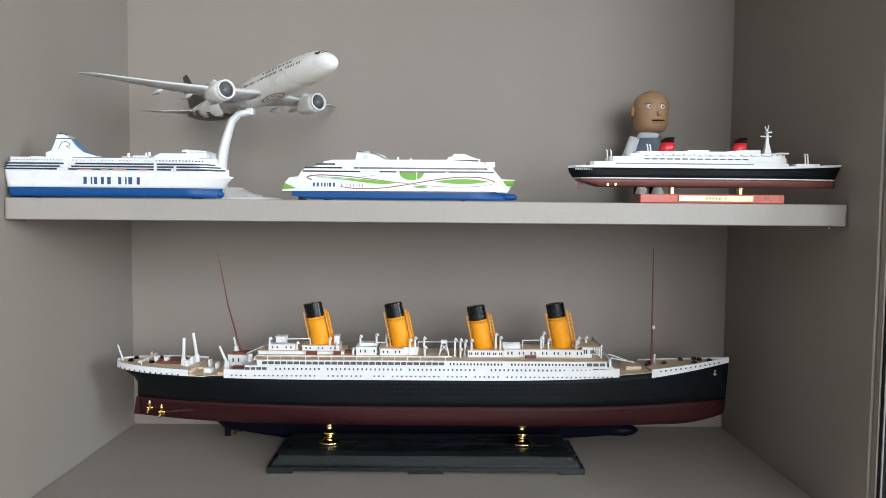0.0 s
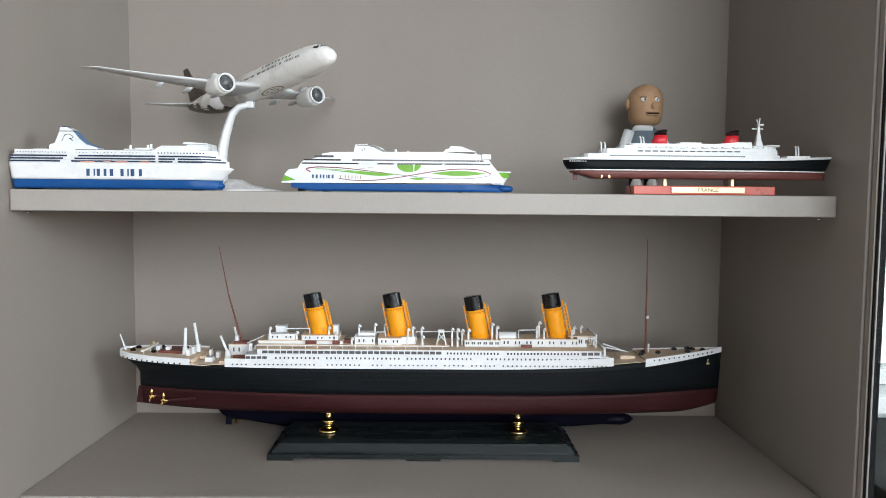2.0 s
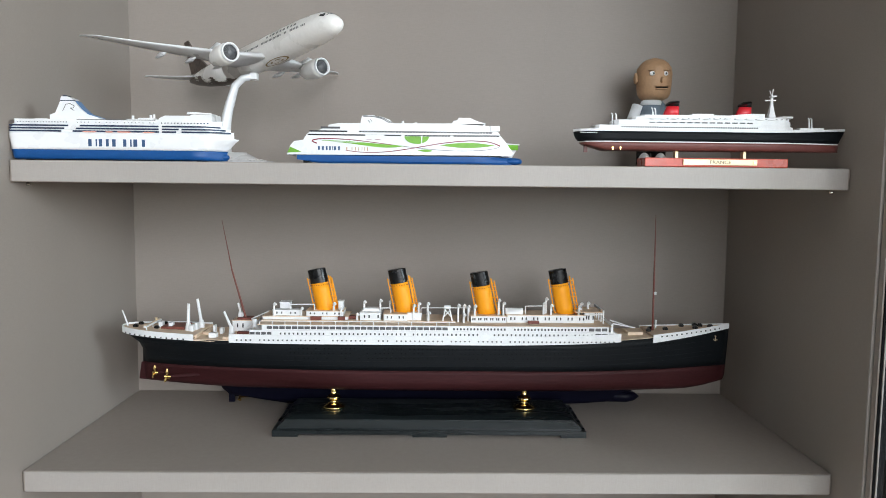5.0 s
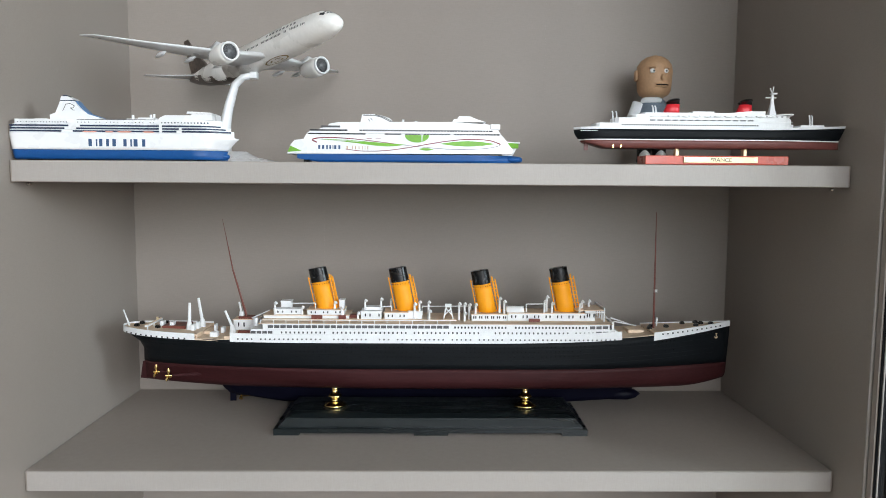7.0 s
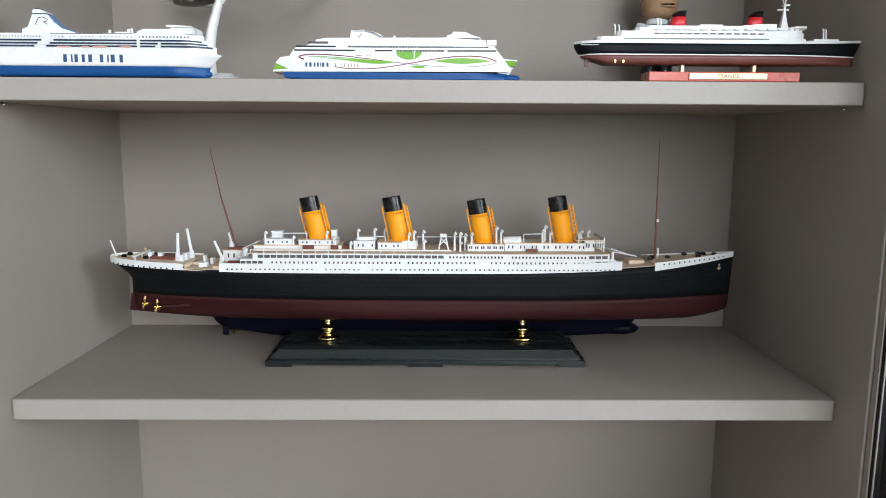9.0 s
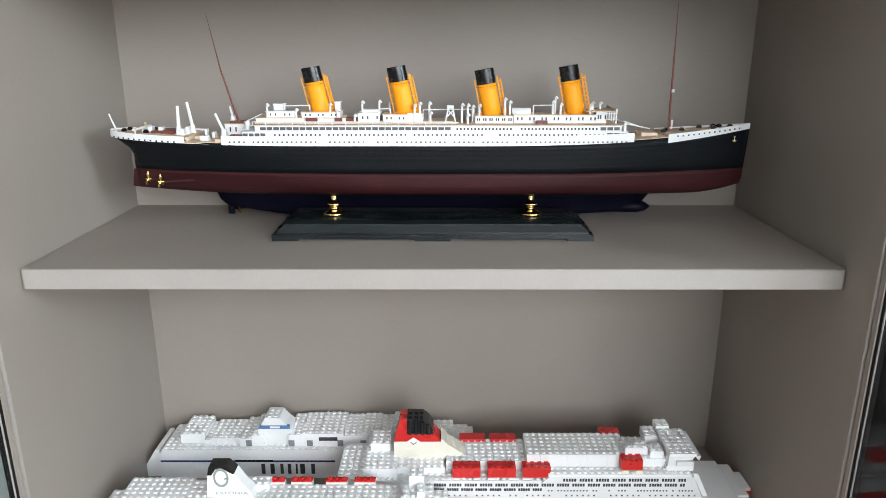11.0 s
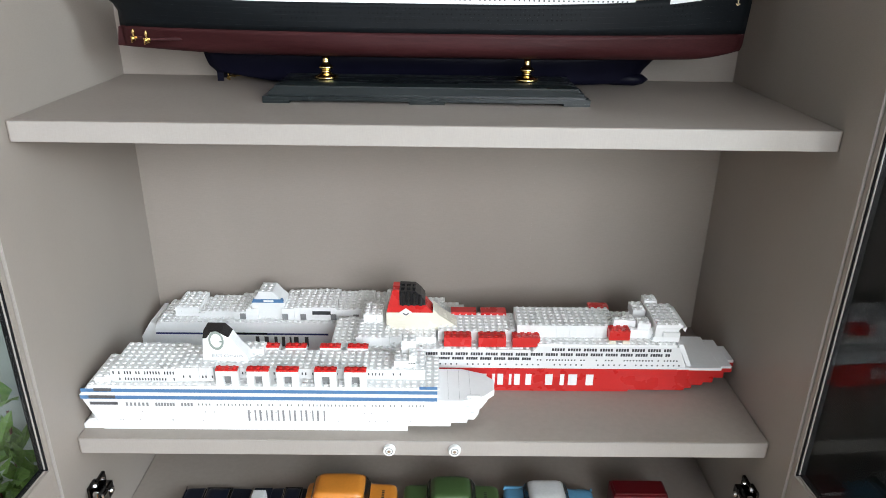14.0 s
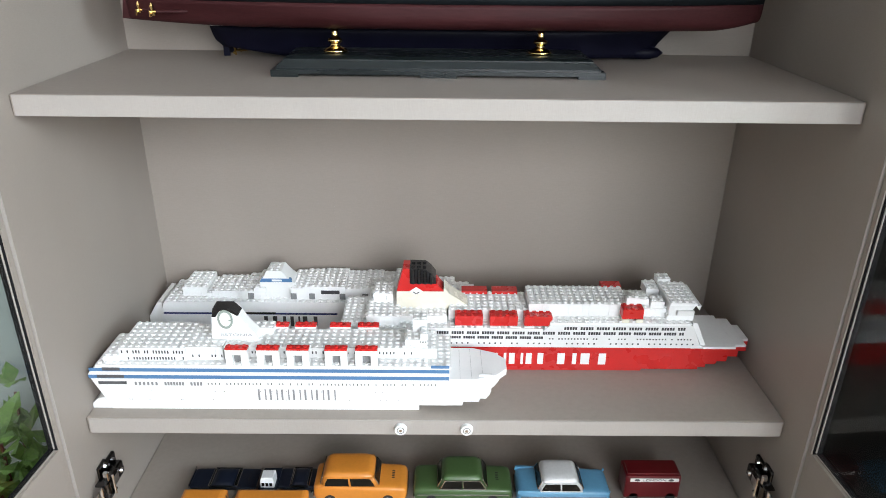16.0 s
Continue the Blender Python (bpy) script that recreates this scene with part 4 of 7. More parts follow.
def ferry_blue():
    y0, y1, yc, hb = 0.001, 0.033, 0.017, 0.016
    t = thing("ferry_model", (-0.28, yc, S1), "white ferry model with dark stripes and blue hull bottom", "ship model")
    random.seed(21)
    xa = lambda z: -0.3815 + 0.0035 * min(1, max(0, (0.312 - z) / 0.02))
    xf = lambda z: -0.1790 - 0.0115 * min(1, max(0, (0.3095 - z) / 0.012)) ** 0.8 - 0.0040 * max(0, (z - 0.3095) / 0.0045)
    hf = lambda s, z: hb * min(1 - (max(0, s - 0.84) / 0.16) ** (2.0 + 0.6 * min(1, max(0, (z - 0.298) / 0.012))), 1 - 0.10 * (max(0, 0.02 - s) / 0.02) ** 2) * (1 - 0.10 * max(0, (0.2935 - z) / 0.0035) ** 2)
    part("lower_hull", skin(xa, xf, hf, yc, lambda s: 0.2900, lambda s: 0.2984, (72, 6)), BLUE, t, "blue hull bottom", True)
    part("hull", skin(xa, xf, hf, yc, lambda s: 0.2985, lambda s: 0.3143 - 0.0050 * max(0, (s - 0.9) / 0.1), (72, 6)), GLOSSW, t, "white hull", True)
    part("bulb", rings(B(), [[(x, yc + r * 1.2 * math.cos(2 * math.pi * i / 16), 0.2934 + r * math.sin(2 * math.pi * i / 16)) for i in range(16)] for x, r in ((-0.2090, 0.0030), (-0.1960, 0.0032), (-0.1915, 0.0028), (-0.1892, 0.0018), (-0.1885, 0.0004))]), BLUE, t, "blue bulbous bow", True)
    for x in (-0.366, -0.213):
        part("wheel", boxes((x - 0.002, x + 0.002, y0 + 0.004, y1 - 0.004, S1 + 0.0002, 0.2904)), FBLACK, t)
    # decks step back towards the bow
    for k, (z0, z1, x1) in enumerate(((0.3100, 0.3160, -0.1842), (0.3161, 0.3185, -0.1870), (0.3186, 0.3212, -0.1905), (0.3213, 0.3255, -0.1945))):
        bm = slab(B(), tapered(-0.3808 + 0.0014 * k, x1, yc, hb - (0.0006, 0.0002, 0.0004, 0.0008)[k], 0.020, 0.0015), z0, z1)
        part("deck_tier", bm, GLOSSW, t)
    for z, x1, cut in ((0.3149, -0.2010, -0.3235), (0.3173, -0.2050, -0.3205), (0.3198, -0.2090, -0.3170)):
        for a, b in ((-0.3795, cut - 0.0105), (cut, -0.2470), (-0.2440, -0.2315 + (z - 0.3149)), (-0.2265, x1)):
            part("stripe", boxes((a, b, y0 - 0.0003, y0 + 0.001, z - 0.0007, z + 0.0007)), STRIPE, t, "dark blue window stripe")
        # the stripes run on round the bow
        bm = B()
        rs = []
        for i in range(9):
            u = i / 8 * 0.85
            x, w = x1 + 0.0005 + (0.0165 + (x1 + 0.2090) * 0.2) * u, (hb + 0.0003) * (1 - (u * 0.9) ** 1.9)
            rs.append([(x, yc - w, z - 0.0006), (x, yc - w, z + 0.0006), (x - 0.001, yc - w + 0.0015, z + 0.0006), (x - 0.001, yc - w + 0.0015, z - 0.0006)])
        part("bow_stripe", rings(bm, rs), STRIPE, t)
    part("stern_panel", boxes((-0.3819, -0.3812, y0 + 0.006, y1 - 0.006, 0.303, 0.3205)), STRIPE, t, "dark blue stern panel")
    part("window_print", dashes(-0.3740, -0.3280, 18, 0.3229, 0.0010, 0.0009, y0 + 0.0011), STRIPE, t)
    part("window_print", dashes(-0.3210, -0.2500, 22, 0.3229, 0.0009, 0.0009, y0 + 0.0011, 0.15), GREYWIN, t)
    part("window_print", dashes(-0.2460, -0.2020, 15, 0.3229, 0.0013, 0.0011, y0 + 0.0011, 0.1), STRIPE, t)
    part("deck_line", boxes((-0.3200, -0.2500, y0 + 0.0006, y0 + 0.002, 0.3251, 0.3256)), GREYWIN, t)
    for a, b, m in ((-0.3160, -0.3010, BOATRED), (-0.2960, -0.2860, BOATRED), (-0.2855, -0.2700, BOATRED), (-0.2625, -0.2495, BOATRED)):
        part("lifeboat", prism(B(), [(a + 0.001, 0.3144), (a + 0.003, 0.3139), (b - 0.003, 0.3139), (b - 0.001, 0.3144), (b - 0.003, 0.3149), (a + 0.003, 0.3149)], y0 - 0.0008, y0 + 0.001), m, t, "orange-pink lifeboat")
    # funnel, deck houses, aerials
    f = part("funnel", prism(B(), [(-0.3487, 0.3255), (-0.3037, 0.3255), (-0.3037, 0.3276), (-0.3150, 0.3308), (-0.3215, 0.3365), (-0.3262, 0.3425), (-0.3390, 0.3425), (-0.3435, 0.3320), (-0.3487, 0.3301)], yc - 0.006, yc + 0.006), GLOSSW, t, "white raked funnel")
    part("funnel_band", boxes((-0.3389, -0.3266, yc - 0.0056, yc + 0.0056, 0.3426, 0.3432)), STRIPE, f, "dark seam under the cap")
    part("funnel_cap", prism(B(), [(-0.3390, 0.3433), (-0.3262, 0.3433), (-0.3290, 0.3452), (-0.3322, 0.3466), (-0.3380, 0.3466)], yc - 0.006, yc + 0.006), GLOSSW, f)
    part("exhaust", boxes((-0.3376, -0.3338, yc - 0.004, yc + 0.004, 0.3467, 0.3478), bevel=0.0003), STRIPE, f, "dark exhaust top")
    bm = B()
    for p, q in (((-0.3370, 0.3335), (-0.3340, 0.3395)), ((-0.3340, 0.3395), (-0.3300, 0.3402)), ((-0.3300, 0.3402), (-0.3262, 0.3380)), ((-0.3262, 0.3380), (-0.3275, 0.3362)), ((-0.3275, 0.3362), (-0.3300, 0.3362)), ((-0.3300, 0.3362), (-0.3265, 0.3340))):
        rod(bm, (p[0], yc - 0.0061, p[1]), (q[0], yc - 0.0061, q[1]), 0.00028, seg=6)
    part("emblem", bm, INK, f, "thin dark outline emblem")
    part("funnel_back", prism(B(), [(-0.3258, 0.3424), (-0.3211, 0.3364), (-0.3147, 0.3309), (-0.3037, 0.3277), (-0.3033, 0.3281), (-0.3143, 0.3315), (-0.3206, 0.3371), (-0.3250, 0.3427)], yc - 0.0045, yc + 0.0045), LBLUE, f, "blue funnel back")
    for a, b, w, h in ((-0.3600, -0.3488, 0.011, 0.0007), (-0.2790, -0.2682, 0.008, 0.0015), (-0.2680, -0.2540, 0.009, 0.0024)):
        part("deck_house", boxes((a, b, yc - w, yc + w, 0.3255, 0.3255 + h), bevel=0.0002), GLOSSW, t)
    bm = B()
    for x, h in ((-0.2762, 0.0052), (-0.2600, 0.0060), (-0.2570, 0.0070)):
        rod(bm, (x, yc, 0.326), (x, yc, 0.327 + h * 0.7), 0.0013, 0.0011, seg=10)
    part("aerial_set", bm, GLOSSW, t)
    b = part("bridge_house", prism(B(), [(-0.2480, 0.3256), (-0.1995, 0.3256), (-0.2000, 0.3310), (-0.2180, 0.3310), (-0.2195, 0.3298), (-0.2420, 0.3298), (-0.2470, 0.3275)], yc - 0.0135, yc + 0.0135), GLOSSW, t)
    part("bridge_top", prism(B(), [(-0.2225, 0.3311), (-0.2000, 0.3311), (-0.2008, 0.3322), (-0.2170, 0.3331), (-0.2215, 0.3331)], yc - 0.0145, yc + 0.0145), GLOSSW, b)
    part("radar", boxes((-0.2238, -0.2205, yc - 0.003, yc + 0.003, 0.3325, 0.3342), bevel=0.0003), GLOSSW, b)
    letter_bars(t, LETTER, -0.3100, -0.2560, 0.3015, 0.3080, y0, (1, 0.45, 0.95, 0.85, 1.05, -0.45, 0.95, 0.45, 1.15, 0.95), fill=0.45)


def ferry_green():
    y0, yc, hb = 0.030, 0.0455, 0.0155
    t = thing("ferry_model", (-0.03, yc, S1), "white ferry model with green leaf pattern and blue bottom", "ship model")
    random.seed(22)
    xa = lambda z: -0.1290
    xf = lambda z: 0.0800 - 0.0030 * max(0, min(1, (z - 0.2935) / 0.004))
    hf = lambda s, z: hb * (1 - (max(0, s - 0.80) / 0.20) ** 1.8)
    part("lower_hull", skin(xa, xf, lambda s, z: hf(s, z) * (0.93 if z < 0.2915 else 1), yc, lambda s: 0.2902 + 0.0030 * max(0, 1 - s / 0.09), lambda s: 0.2972, (36, 4)), BLUE, t, "blue hull bottom")
    part("bulb", rings(B(), [[(x, yc + r * 1.6 * math.cos(2 * math.pi * i / 16), 0.2936 + r * math.sin(2 * math.pi * i / 16)) for i in range(16)] for x, r in ((0.0640, 0.0034), (0.0790, 0.0034), (0.0828, 0.0030), (0.0848, 0.0020), (0.0855, 0.0005))]), BLUE, t, "blue bulbous bow", True)
    for x in (-0.1215, -0.0975, 0.0330):
        part("wheel", boxes((x - 0.002, x + 0.002, y0 + 0.003, yc + hb - 0.004, S1 + 0.0002, 0.2925)), FBLACK, t)
    part("hull", prism(B(), [(-0.1385, 0.2975), (0.0733, 0.2986), (0.0754, 0.3012), (0.0666, 0.3128), (0.0628, 0.3170), (-0.1197, 0.3166), (-0.1230, 0.3113), (-0.1315, 0.3102), (-0.1352, 0.3059)], y0, yc + hb), GLOSSW, t, "white hull")
    part("bow", slab(B(), [(0.0655, y0 + 0.002), (0.0815, yc - 0.002), (0.0815, yc + 0.002), (0.0655, yc + hb - 0.002)], 0.3045, 0.3092), GREEN, t, "green pointed bow deck")
    part("bow_rim", slab(B(), [(0.0640, y0 + 0.001), (0.0830, yc - 0.001), (0.0830, yc + 0.001), (0.0640, yc + hb - 0.001)], 0.3093, 0.3104), GLOSSW, t)
    part("bow_flare", rings(B(), [[(0.0645, y0 + 0.001, 0.2974), (0.0645, yc + hb - 0.001, 0.2974), (0.0760, yc, 0.2974)], [(0.0645, y0 + 0.002, 0.3044), (0.0645, yc + hb - 0.002, 0.3044), (0.0800, yc, 0.3044)]]), GLOSSW, t)
    part("deck_tier", prism(B(), [(-0.1197, 0.3166), (0.0628, 0.3175), (0.0595, 0.3217), (-0.1155, 0.3203)], y0 + 0.0004, yc + hb - 0.0004), GLOSSW, t)
    part("deck_tier", prism(B(), [(-0.1096, 0.3204), (0.0553, 0.3217), (0.0531, 0.3259), (0.0168, 0.3282), (-0.0905, 0.3273), (-0.0990, 0.3257), (-0.1001, 0.3236)], y0 + 0.001, yc + hb - 0.001), GLOSSW, t)
    for x0, x1 in ((-0.1187, -0.0646), (-0.0465, -0.0310), (-0.0273, 0.0153), (0.0185, 0.0618)):
        part("window_band", boxes((x0, x1, y0 - 0.0001, y0 + 0.001, 0.3157, 0.3170)), DARKWIN, t, "dark window band")
    for x0, x1 in ((-0.1171, -0.0816), (-0.0704, 0.0553)):
        part("window_band", boxes((x0, x1, y0 + 0.0003, y0 + 0.002, 0.3190, 0.3204)), DARKWIN, t, "dark window band")
    part("window_print", dashes(-0.0690, 0.0525, 46, 0.3196, 0.0006, 0.0010, y0 + 0.0001), GLOSSW, t)
    part("window_print", dashes(-0.0260, 0.0600, 30, 0.3163, 0.0006, 0.0009, y0 - 0.0002), GLOSSW, t)
    part("terrace", boxes((-0.1065, -0.0885, y0 + 0.0005, yc + hb - 0.0005, 0.3222, 0.3240)), GREYWIN, t, "dark grey strip along the stern terrace")
    f = part("funnel", prism(B(), [(-0.0703, 0.3278), (-0.0385, 0.3281), (-0.0423, 0.3318), (-0.0476, 0.3338), (-0.0573, 0.3359), (-0.0686, 0.3353)], yc - 0.006, yc + 0.006), GLOSSW, t, "white sloping funnel")
    part("funnel_cap", boxes((-0.0676, -0.0579, yc - 0.005, yc + 0.005, 0.3346, 0.3360), bevel=0.0004), FBLACK, f, "black cap")
    bm = B()
    for p, q in (((-0.0675, 0.3345), (-0.0573, 0.3346)), ((-0.0573, 0.3346), (-0.0498, 0.3328)), ((-0.0498, 0.3328), (-0.0412, 0.3283)), ((-0.0562, 0.3354), (-0.0476, 0.3330)), ((-0.0476, 0.3330), (-0.0396, 0.3286)), ((-0.0627, 0.3311), (-0.0611, 0.3289)), ((-0.0606, 0.3321), (-0.0590, 0.3300))):
        rod(bm, (p[0], yc - 0.0061, p[1]), (q[0], yc - 0.0061, q[1]), 0.00032, seg=6)
    part("funnel_lines", bm, INK, f)
    part("dome", prism(B(), [(0.0171, 0.3285), (0.0495, 0.3288), (0.0419, 0.3308), (0.0343, 0.3340), (0.0235, 0.3342), (0.0224, 0.3318), (0.0187, 0.3312)], yc - 0.009, yc + 0.009), GLOSSW, t)
    part("bridge_wing", boxes((0.0532, 0.0623, y0 - 0.001, yc + hb + 0.001, 0.3212, 0.3262), bevel=0.0006), GLOSSW, t)
    bm = B()
    for x, h in ((-0.0660, 0.002), (-0.0640, 0.003), (-0.0300, 0.003)):
        rod(bm, (x, yc - 0.003, 0.3255), (x, yc - 0.003, 0.3275 + h), 0.0009, seg=8)
    for x, h in ((-0.0298, 0.0042), (-0.0174, 0.0030), (0.0480, 0.0025)):
        rod(bm, (x, yc - 0.003, 0.3255), (x, yc - 0.003, 0.3268 + h), 0.0012, seg=8)
    part("aerial_set", bm, GLOSSW, t)

    # printed curves and leaves on the side
    def leaf(x0, x1, za, zb, up, down, mid=1.0, k=14):
        a = [(x0 + (x1 - x0) * i / k, za + (zb - za) * i / k + up * math.sin(math.pi * (i / k) ** mid)) for i in range(k + 1)]
        b = [(x0 + (x1 - x0) * i / k, za + (zb - za) * i / k - down * math.sin(math.pi * (i / k) ** mid)) for i in range(1, k)]
        return prism(B(), a + b[::-1], y0 - 0.0003, y0 + 0.0005)

    part("leaf_print", leaf(0.0052, 0.0585, 0.3076, 0.3078, 0.0026, 0.0024), GREEN, t, "green leaf print")
    part("leaf_print", leaf(-0.1076, -0.0268, 0.3108, 0.3066, 0.0002, 0.0028, 2.2), GREEN, t, "green leaf print")
    a = [(-0.0161 + 0.0116 * math.cos(w), 0.3156 - 0.0070 * math.sin(w)) for w in [math.pi * i / 14 for i in range(15)]]
    part("leaf_print", prism(B(), a, y0 - 0.0004, y0 + 0.0005), GREEN, t, "green half-round leaf print")
    part("leaf_vein", prism(B(), [(-0.0119, 0.3164), (-0.0108, 0.3164), (-0.0113, 0.3090), (-0.0118, 0.3090)], y0 - 0.0006, y0), GLOSSW, t)
    part("leaf_print", leaf(-0.0151, -0.0002, 0.3026, 0.3022, 0.0012, 0.0012), GREEN, t, "green leaf print")
    part("stern_print", prism(B(), [(-0.1380, 0.2991), (-0.1247, 0.3002), (-0.1353, 0.3049)], y0 - 0.0003, y0 + 0.0005), GREEN, t, "green stern print")

    def ribbon(name, pts, r0, r1, material, label):
        bm = B()
        n = len(pts) - 1
        fine = []
        for i in range(n):
            p0, p1, p2, p3 = pts[max(i - 1, 0)], pts[i], pts[i + 1], pts[min(i + 2, n)]
            for k in range(6):
                u = k / 6
                fine.append(tuple(0.5 * (2 * b + (c - a) * u + (2 * a - 5 * b + 4 * c - d) * u * u + (3 * b - a - 3 * c + d) * u ** 3) for a, b, c, d in zip(p0, p1, p2, p3)))
        fine.append(pts[-1])
        for i, (a, b) in enumerate(zip(fine, fine[1:])):
            r = r0 + (r1 - r0) * i / len(fine)
            rod(bm, (a[0], y0 - 0.0001, a[1]), (b[0], y0 - 0.0001, b[1]), r, seg=6, sy=0.5)
        part(name, bm, material, t, label)

    ribbon("curve_print", [(-0.1103, 0.3083), (-0.1145, 0.3109), (-0.1028, 0.3128), (-0.0789, 0.3119), (-0.0577, 0.3097), (-0.0364, 0.3072)], 0.0006, 0.00025, WINE, "thin wine-red swinging line")
    ribbon("curve_print", [(-0.0364, 0.3072), (-0.0097, 0.3043), (0.0170, 0.3026), (0.0437, 0.3031), (0.0587, 0.3053), (0.0629, 0.3075)], 0.00025, 0.0003, INKG, "thin grey swinging line")
    ribbon("curve_print", [(-0.0832, 0.3021), (-0.0683, 0.3004), (-0.0470, 0.3008), (-0.0257, 0.3036), (-0.0070, 0.3069), (0.0116, 0.3100), (0.0330, 0.3120), (0.0517, 0.3111), (0.0629, 0.3075)], 0.0003, 0.0005, WINE, "thin wine-red swinging line")
    ribbon("curve_print", [(-0.1055, 0.3112), (-0.0789, 0.3101), (-0.0470, 0.3077), (-0.0268, 0.3063)], 0.0003, 0.0003, GREEN, "thin green swinging line")
    part("red_print", boxes((-0.0635, -0.0587, y0 - 0.0003, y0 + 0.0004, 0.3118, 0.3122), (-0.0550, -0.0502, y0 - 0.0003, y0 + 0.0004, 0.3122, 0.3126)), WINE, t)
    letter_bars(t, LETTER, -0.1091, -0.0866, 0.3020, 0.3056, y0, (0.9, 1, 0.75, 0.75, 0.4, 1, 0.9), fill=0.5)
    letter_bars(t, SKIN, -0.0825, -0.0590, 0.3018, 0.3050, y0, (0.8, 0.5, 0.5, 0.5, 0.4, 0.4, 0.6), fill=0.2)


def liner_france():
    y0, yc, hb = -0.0005, 0.013, 0.0135
    t = thing("liner_model", (0.255, yc, S1), "black and white two-funnel liner model on a red base", "ship model")
    random.seed(23)
    L = 0.2500
    xa = lambda z: 0.1285 + 0.0055 * min(1, max(0, (0.3200 - z) / 0.0095)) ** 1.8
    xf = lambda z: 0.3812 - 0.0062 * min(1, max(0, (0.3245 - z) / 0.013))
    hf = lambda s, z: hb * min(1 - (max(0, s - 0.66) / 0.34) ** 1.9, math.sqrt(max(0, 1 - (max(0, 0.12 - s) / 0.12) ** 2.5))) * (1 if z > 0.3085 else 0.8 + 0.2 * math.sqrt(max(0, (z - 0.303) / 0.0056)))
    up = lambda s: 0.3205 + 0.0030 * max(0, (s - 0.7) / 0.3) ** 1.5
    part("hull", skin(xa, xf, hf, yc, lambda s: 0.3118, up, (48, 3)), BLACKHULL, t, "glossy black hull", True)
    part("water_line", skin(xa, xf, lambda s, z: hf(s, z) + 0.0002, yc, lambda s: 0.3108, lambda s: 0.3117, (48, 1)), MODELW, t, "white water line")
    part("lower_hull", skin(lambda z: 0.1345, xf, hf, yc, lambda s: 0.3038 + 0.0056 * max(0, (0.085 - s) / 0.085) ** 0.7, lambda s: 0.3107, (64, 3)), RUST, t, "red-brown underwater hull", True)
    part("rudder", boxes((0.1383, 0.1420, yc - 0.0006, yc + 0.0006, 0.3018, 0.3090), bevel=0.0004), RUST, t)
    bm = B()
    for y in (yc - 0.0125, yc + 0.0125):
        for x in (0.1620, 0.1690):
            rod(bm, (x, y, 0.3040), (x, y, 0.3076), 0.0008, 0.0004, seg=8)
            rod(bm, (x, y - 0.0016, 0.3056), (x, y + 0.0016, 0.3056), 0.0008, 0.0004, seg=8)
    part("propellers", bm, BRASS, t)
    part("side_strake", skin(xa, xf, lambda s, z: hf(s, 0.32) + 0.0002, yc, lambda s: up(s) + 0.0001, lambda s: up(s) + 0.0022, (48, 1)), MODELW, t)
    part("name_bars", dashes(0.1320, 0.1480, 8, 0.3190, 0.0011, 0.0008, y0 + 0.0015, 0.0, 0.002), MODELW, t, "small white bars")
    def tier(name, x0, x1, z0, z1, w, fore=0.012):
        return part(name, slab(B(), tapered(x0, x1, yc, w, fore, 0.003), z0, z1), MODELW, t)
    tier("deck_tier", 0.1465, 0.3320, 0.3226, 0.3262, 0.0128, 0.016)
    tier("deck_tier", 0.1640, 0.3295, 0.3263, 0.3310, 0.0122, 0.012)
    tier("deck_tier", 0.1800, 0.3280, 0.3311, 0.3340, 0.0112, 0.010)
    tier("deck_tier", 0.1890, 0.3010, 0.3341, 0.3360, 0.0085, 0.006)
    tier("bridge", 0.3130, 0.3300, 0.3341, 0.3352, 0.0138, 0.006)
    part("porthole_print", dashes(0.1690, 0.2940, 58, 0.3244, 0.0011, 0.0011, y0 + 0.0004), DARKWIN, t)
    part("window_print", dashes(0.1940, 0.2900, 14, 0.3288, 0.0050, 0.0011, y0 + 0.0012), GREYWIN, t)
    part("window_print", dashes(0.2000, 0.3230, 26, 0.3325, 0.0016, 0.0009, y0 + 0.0021, 0.2), GREYWIN, t)
    part("roof_light", boxes((0.2360, 0.2560, yc - 0.006, yc + 0.006, 0.3361, 0.3375), bevel=0.0003), LGREY, t)
    part("sports_deck", prism(B(), [(0.2680, 0.3341), (0.3020, 0.3341), (0.3020, 0.3378), (0.2880, 0.3378), (0.2700, 0.3362)], yc - 0.008, yc + 0.008), MODELW, t)
    for xb in (0.2192, 0.2862):
        zb = 0.3350
        bm = rings(B(), [[(x + r * math.cos(2 * math.pi * i / 24), yc + r * 0.62 * math.sin(2 * math.pi * i / 24), z) for i in range(24)] for x, r, z in ((xb - 0.0012, 0.0078, zb), (xb - 0.0004, 0.0068, zb + 0.005), (xb + 0.0006, 0.0058, zb + 0.0096))])
        f = part("funnel", bm, REDF, t, "red funnel with a black winged top", True)
        bm = rings(B(), [[(xb + dx + r * math.cos(2 * math.pi * i / 24), yc + r * k * math.sin(2 * math.pi * i / 24), z + lift * math.cos(2 * math.pi * i / 24)) for i in range(24)] for dx, r, k, z, lift in ((0.0006, 0.0059, 0.62, zb + 0.0094, 0), (-0.0002, 0.0062, 0.9, zb + 0.0110, 0.0006), (0.0, 0.0064, 1.1, zb + 0.0119, 0.0010), (0.0008, 0.0056, 1.0, zb + 0.0134, 0.0008), (0.0016, 0.0040, 0.8, zb + 0.0144, 0.0004))])
        part("winged_top", bm, FBLACK, f, "black top")
    bm = B()
    rings(bm, [[(0.3112 + dx, yc + dy, z) for dx, dy in ((-w, -w), (w, -w), (w, w), (-w, w))] for w, z in ((0.0034, 0.3350), (0.0022, 0.3400), (0.0012, 0.3470), (0.0008, 0.3545))])
    rod(bm, (0.3112, yc, 0.354), (0.3122, yc, 0.3612), 0.0005, seg=8)
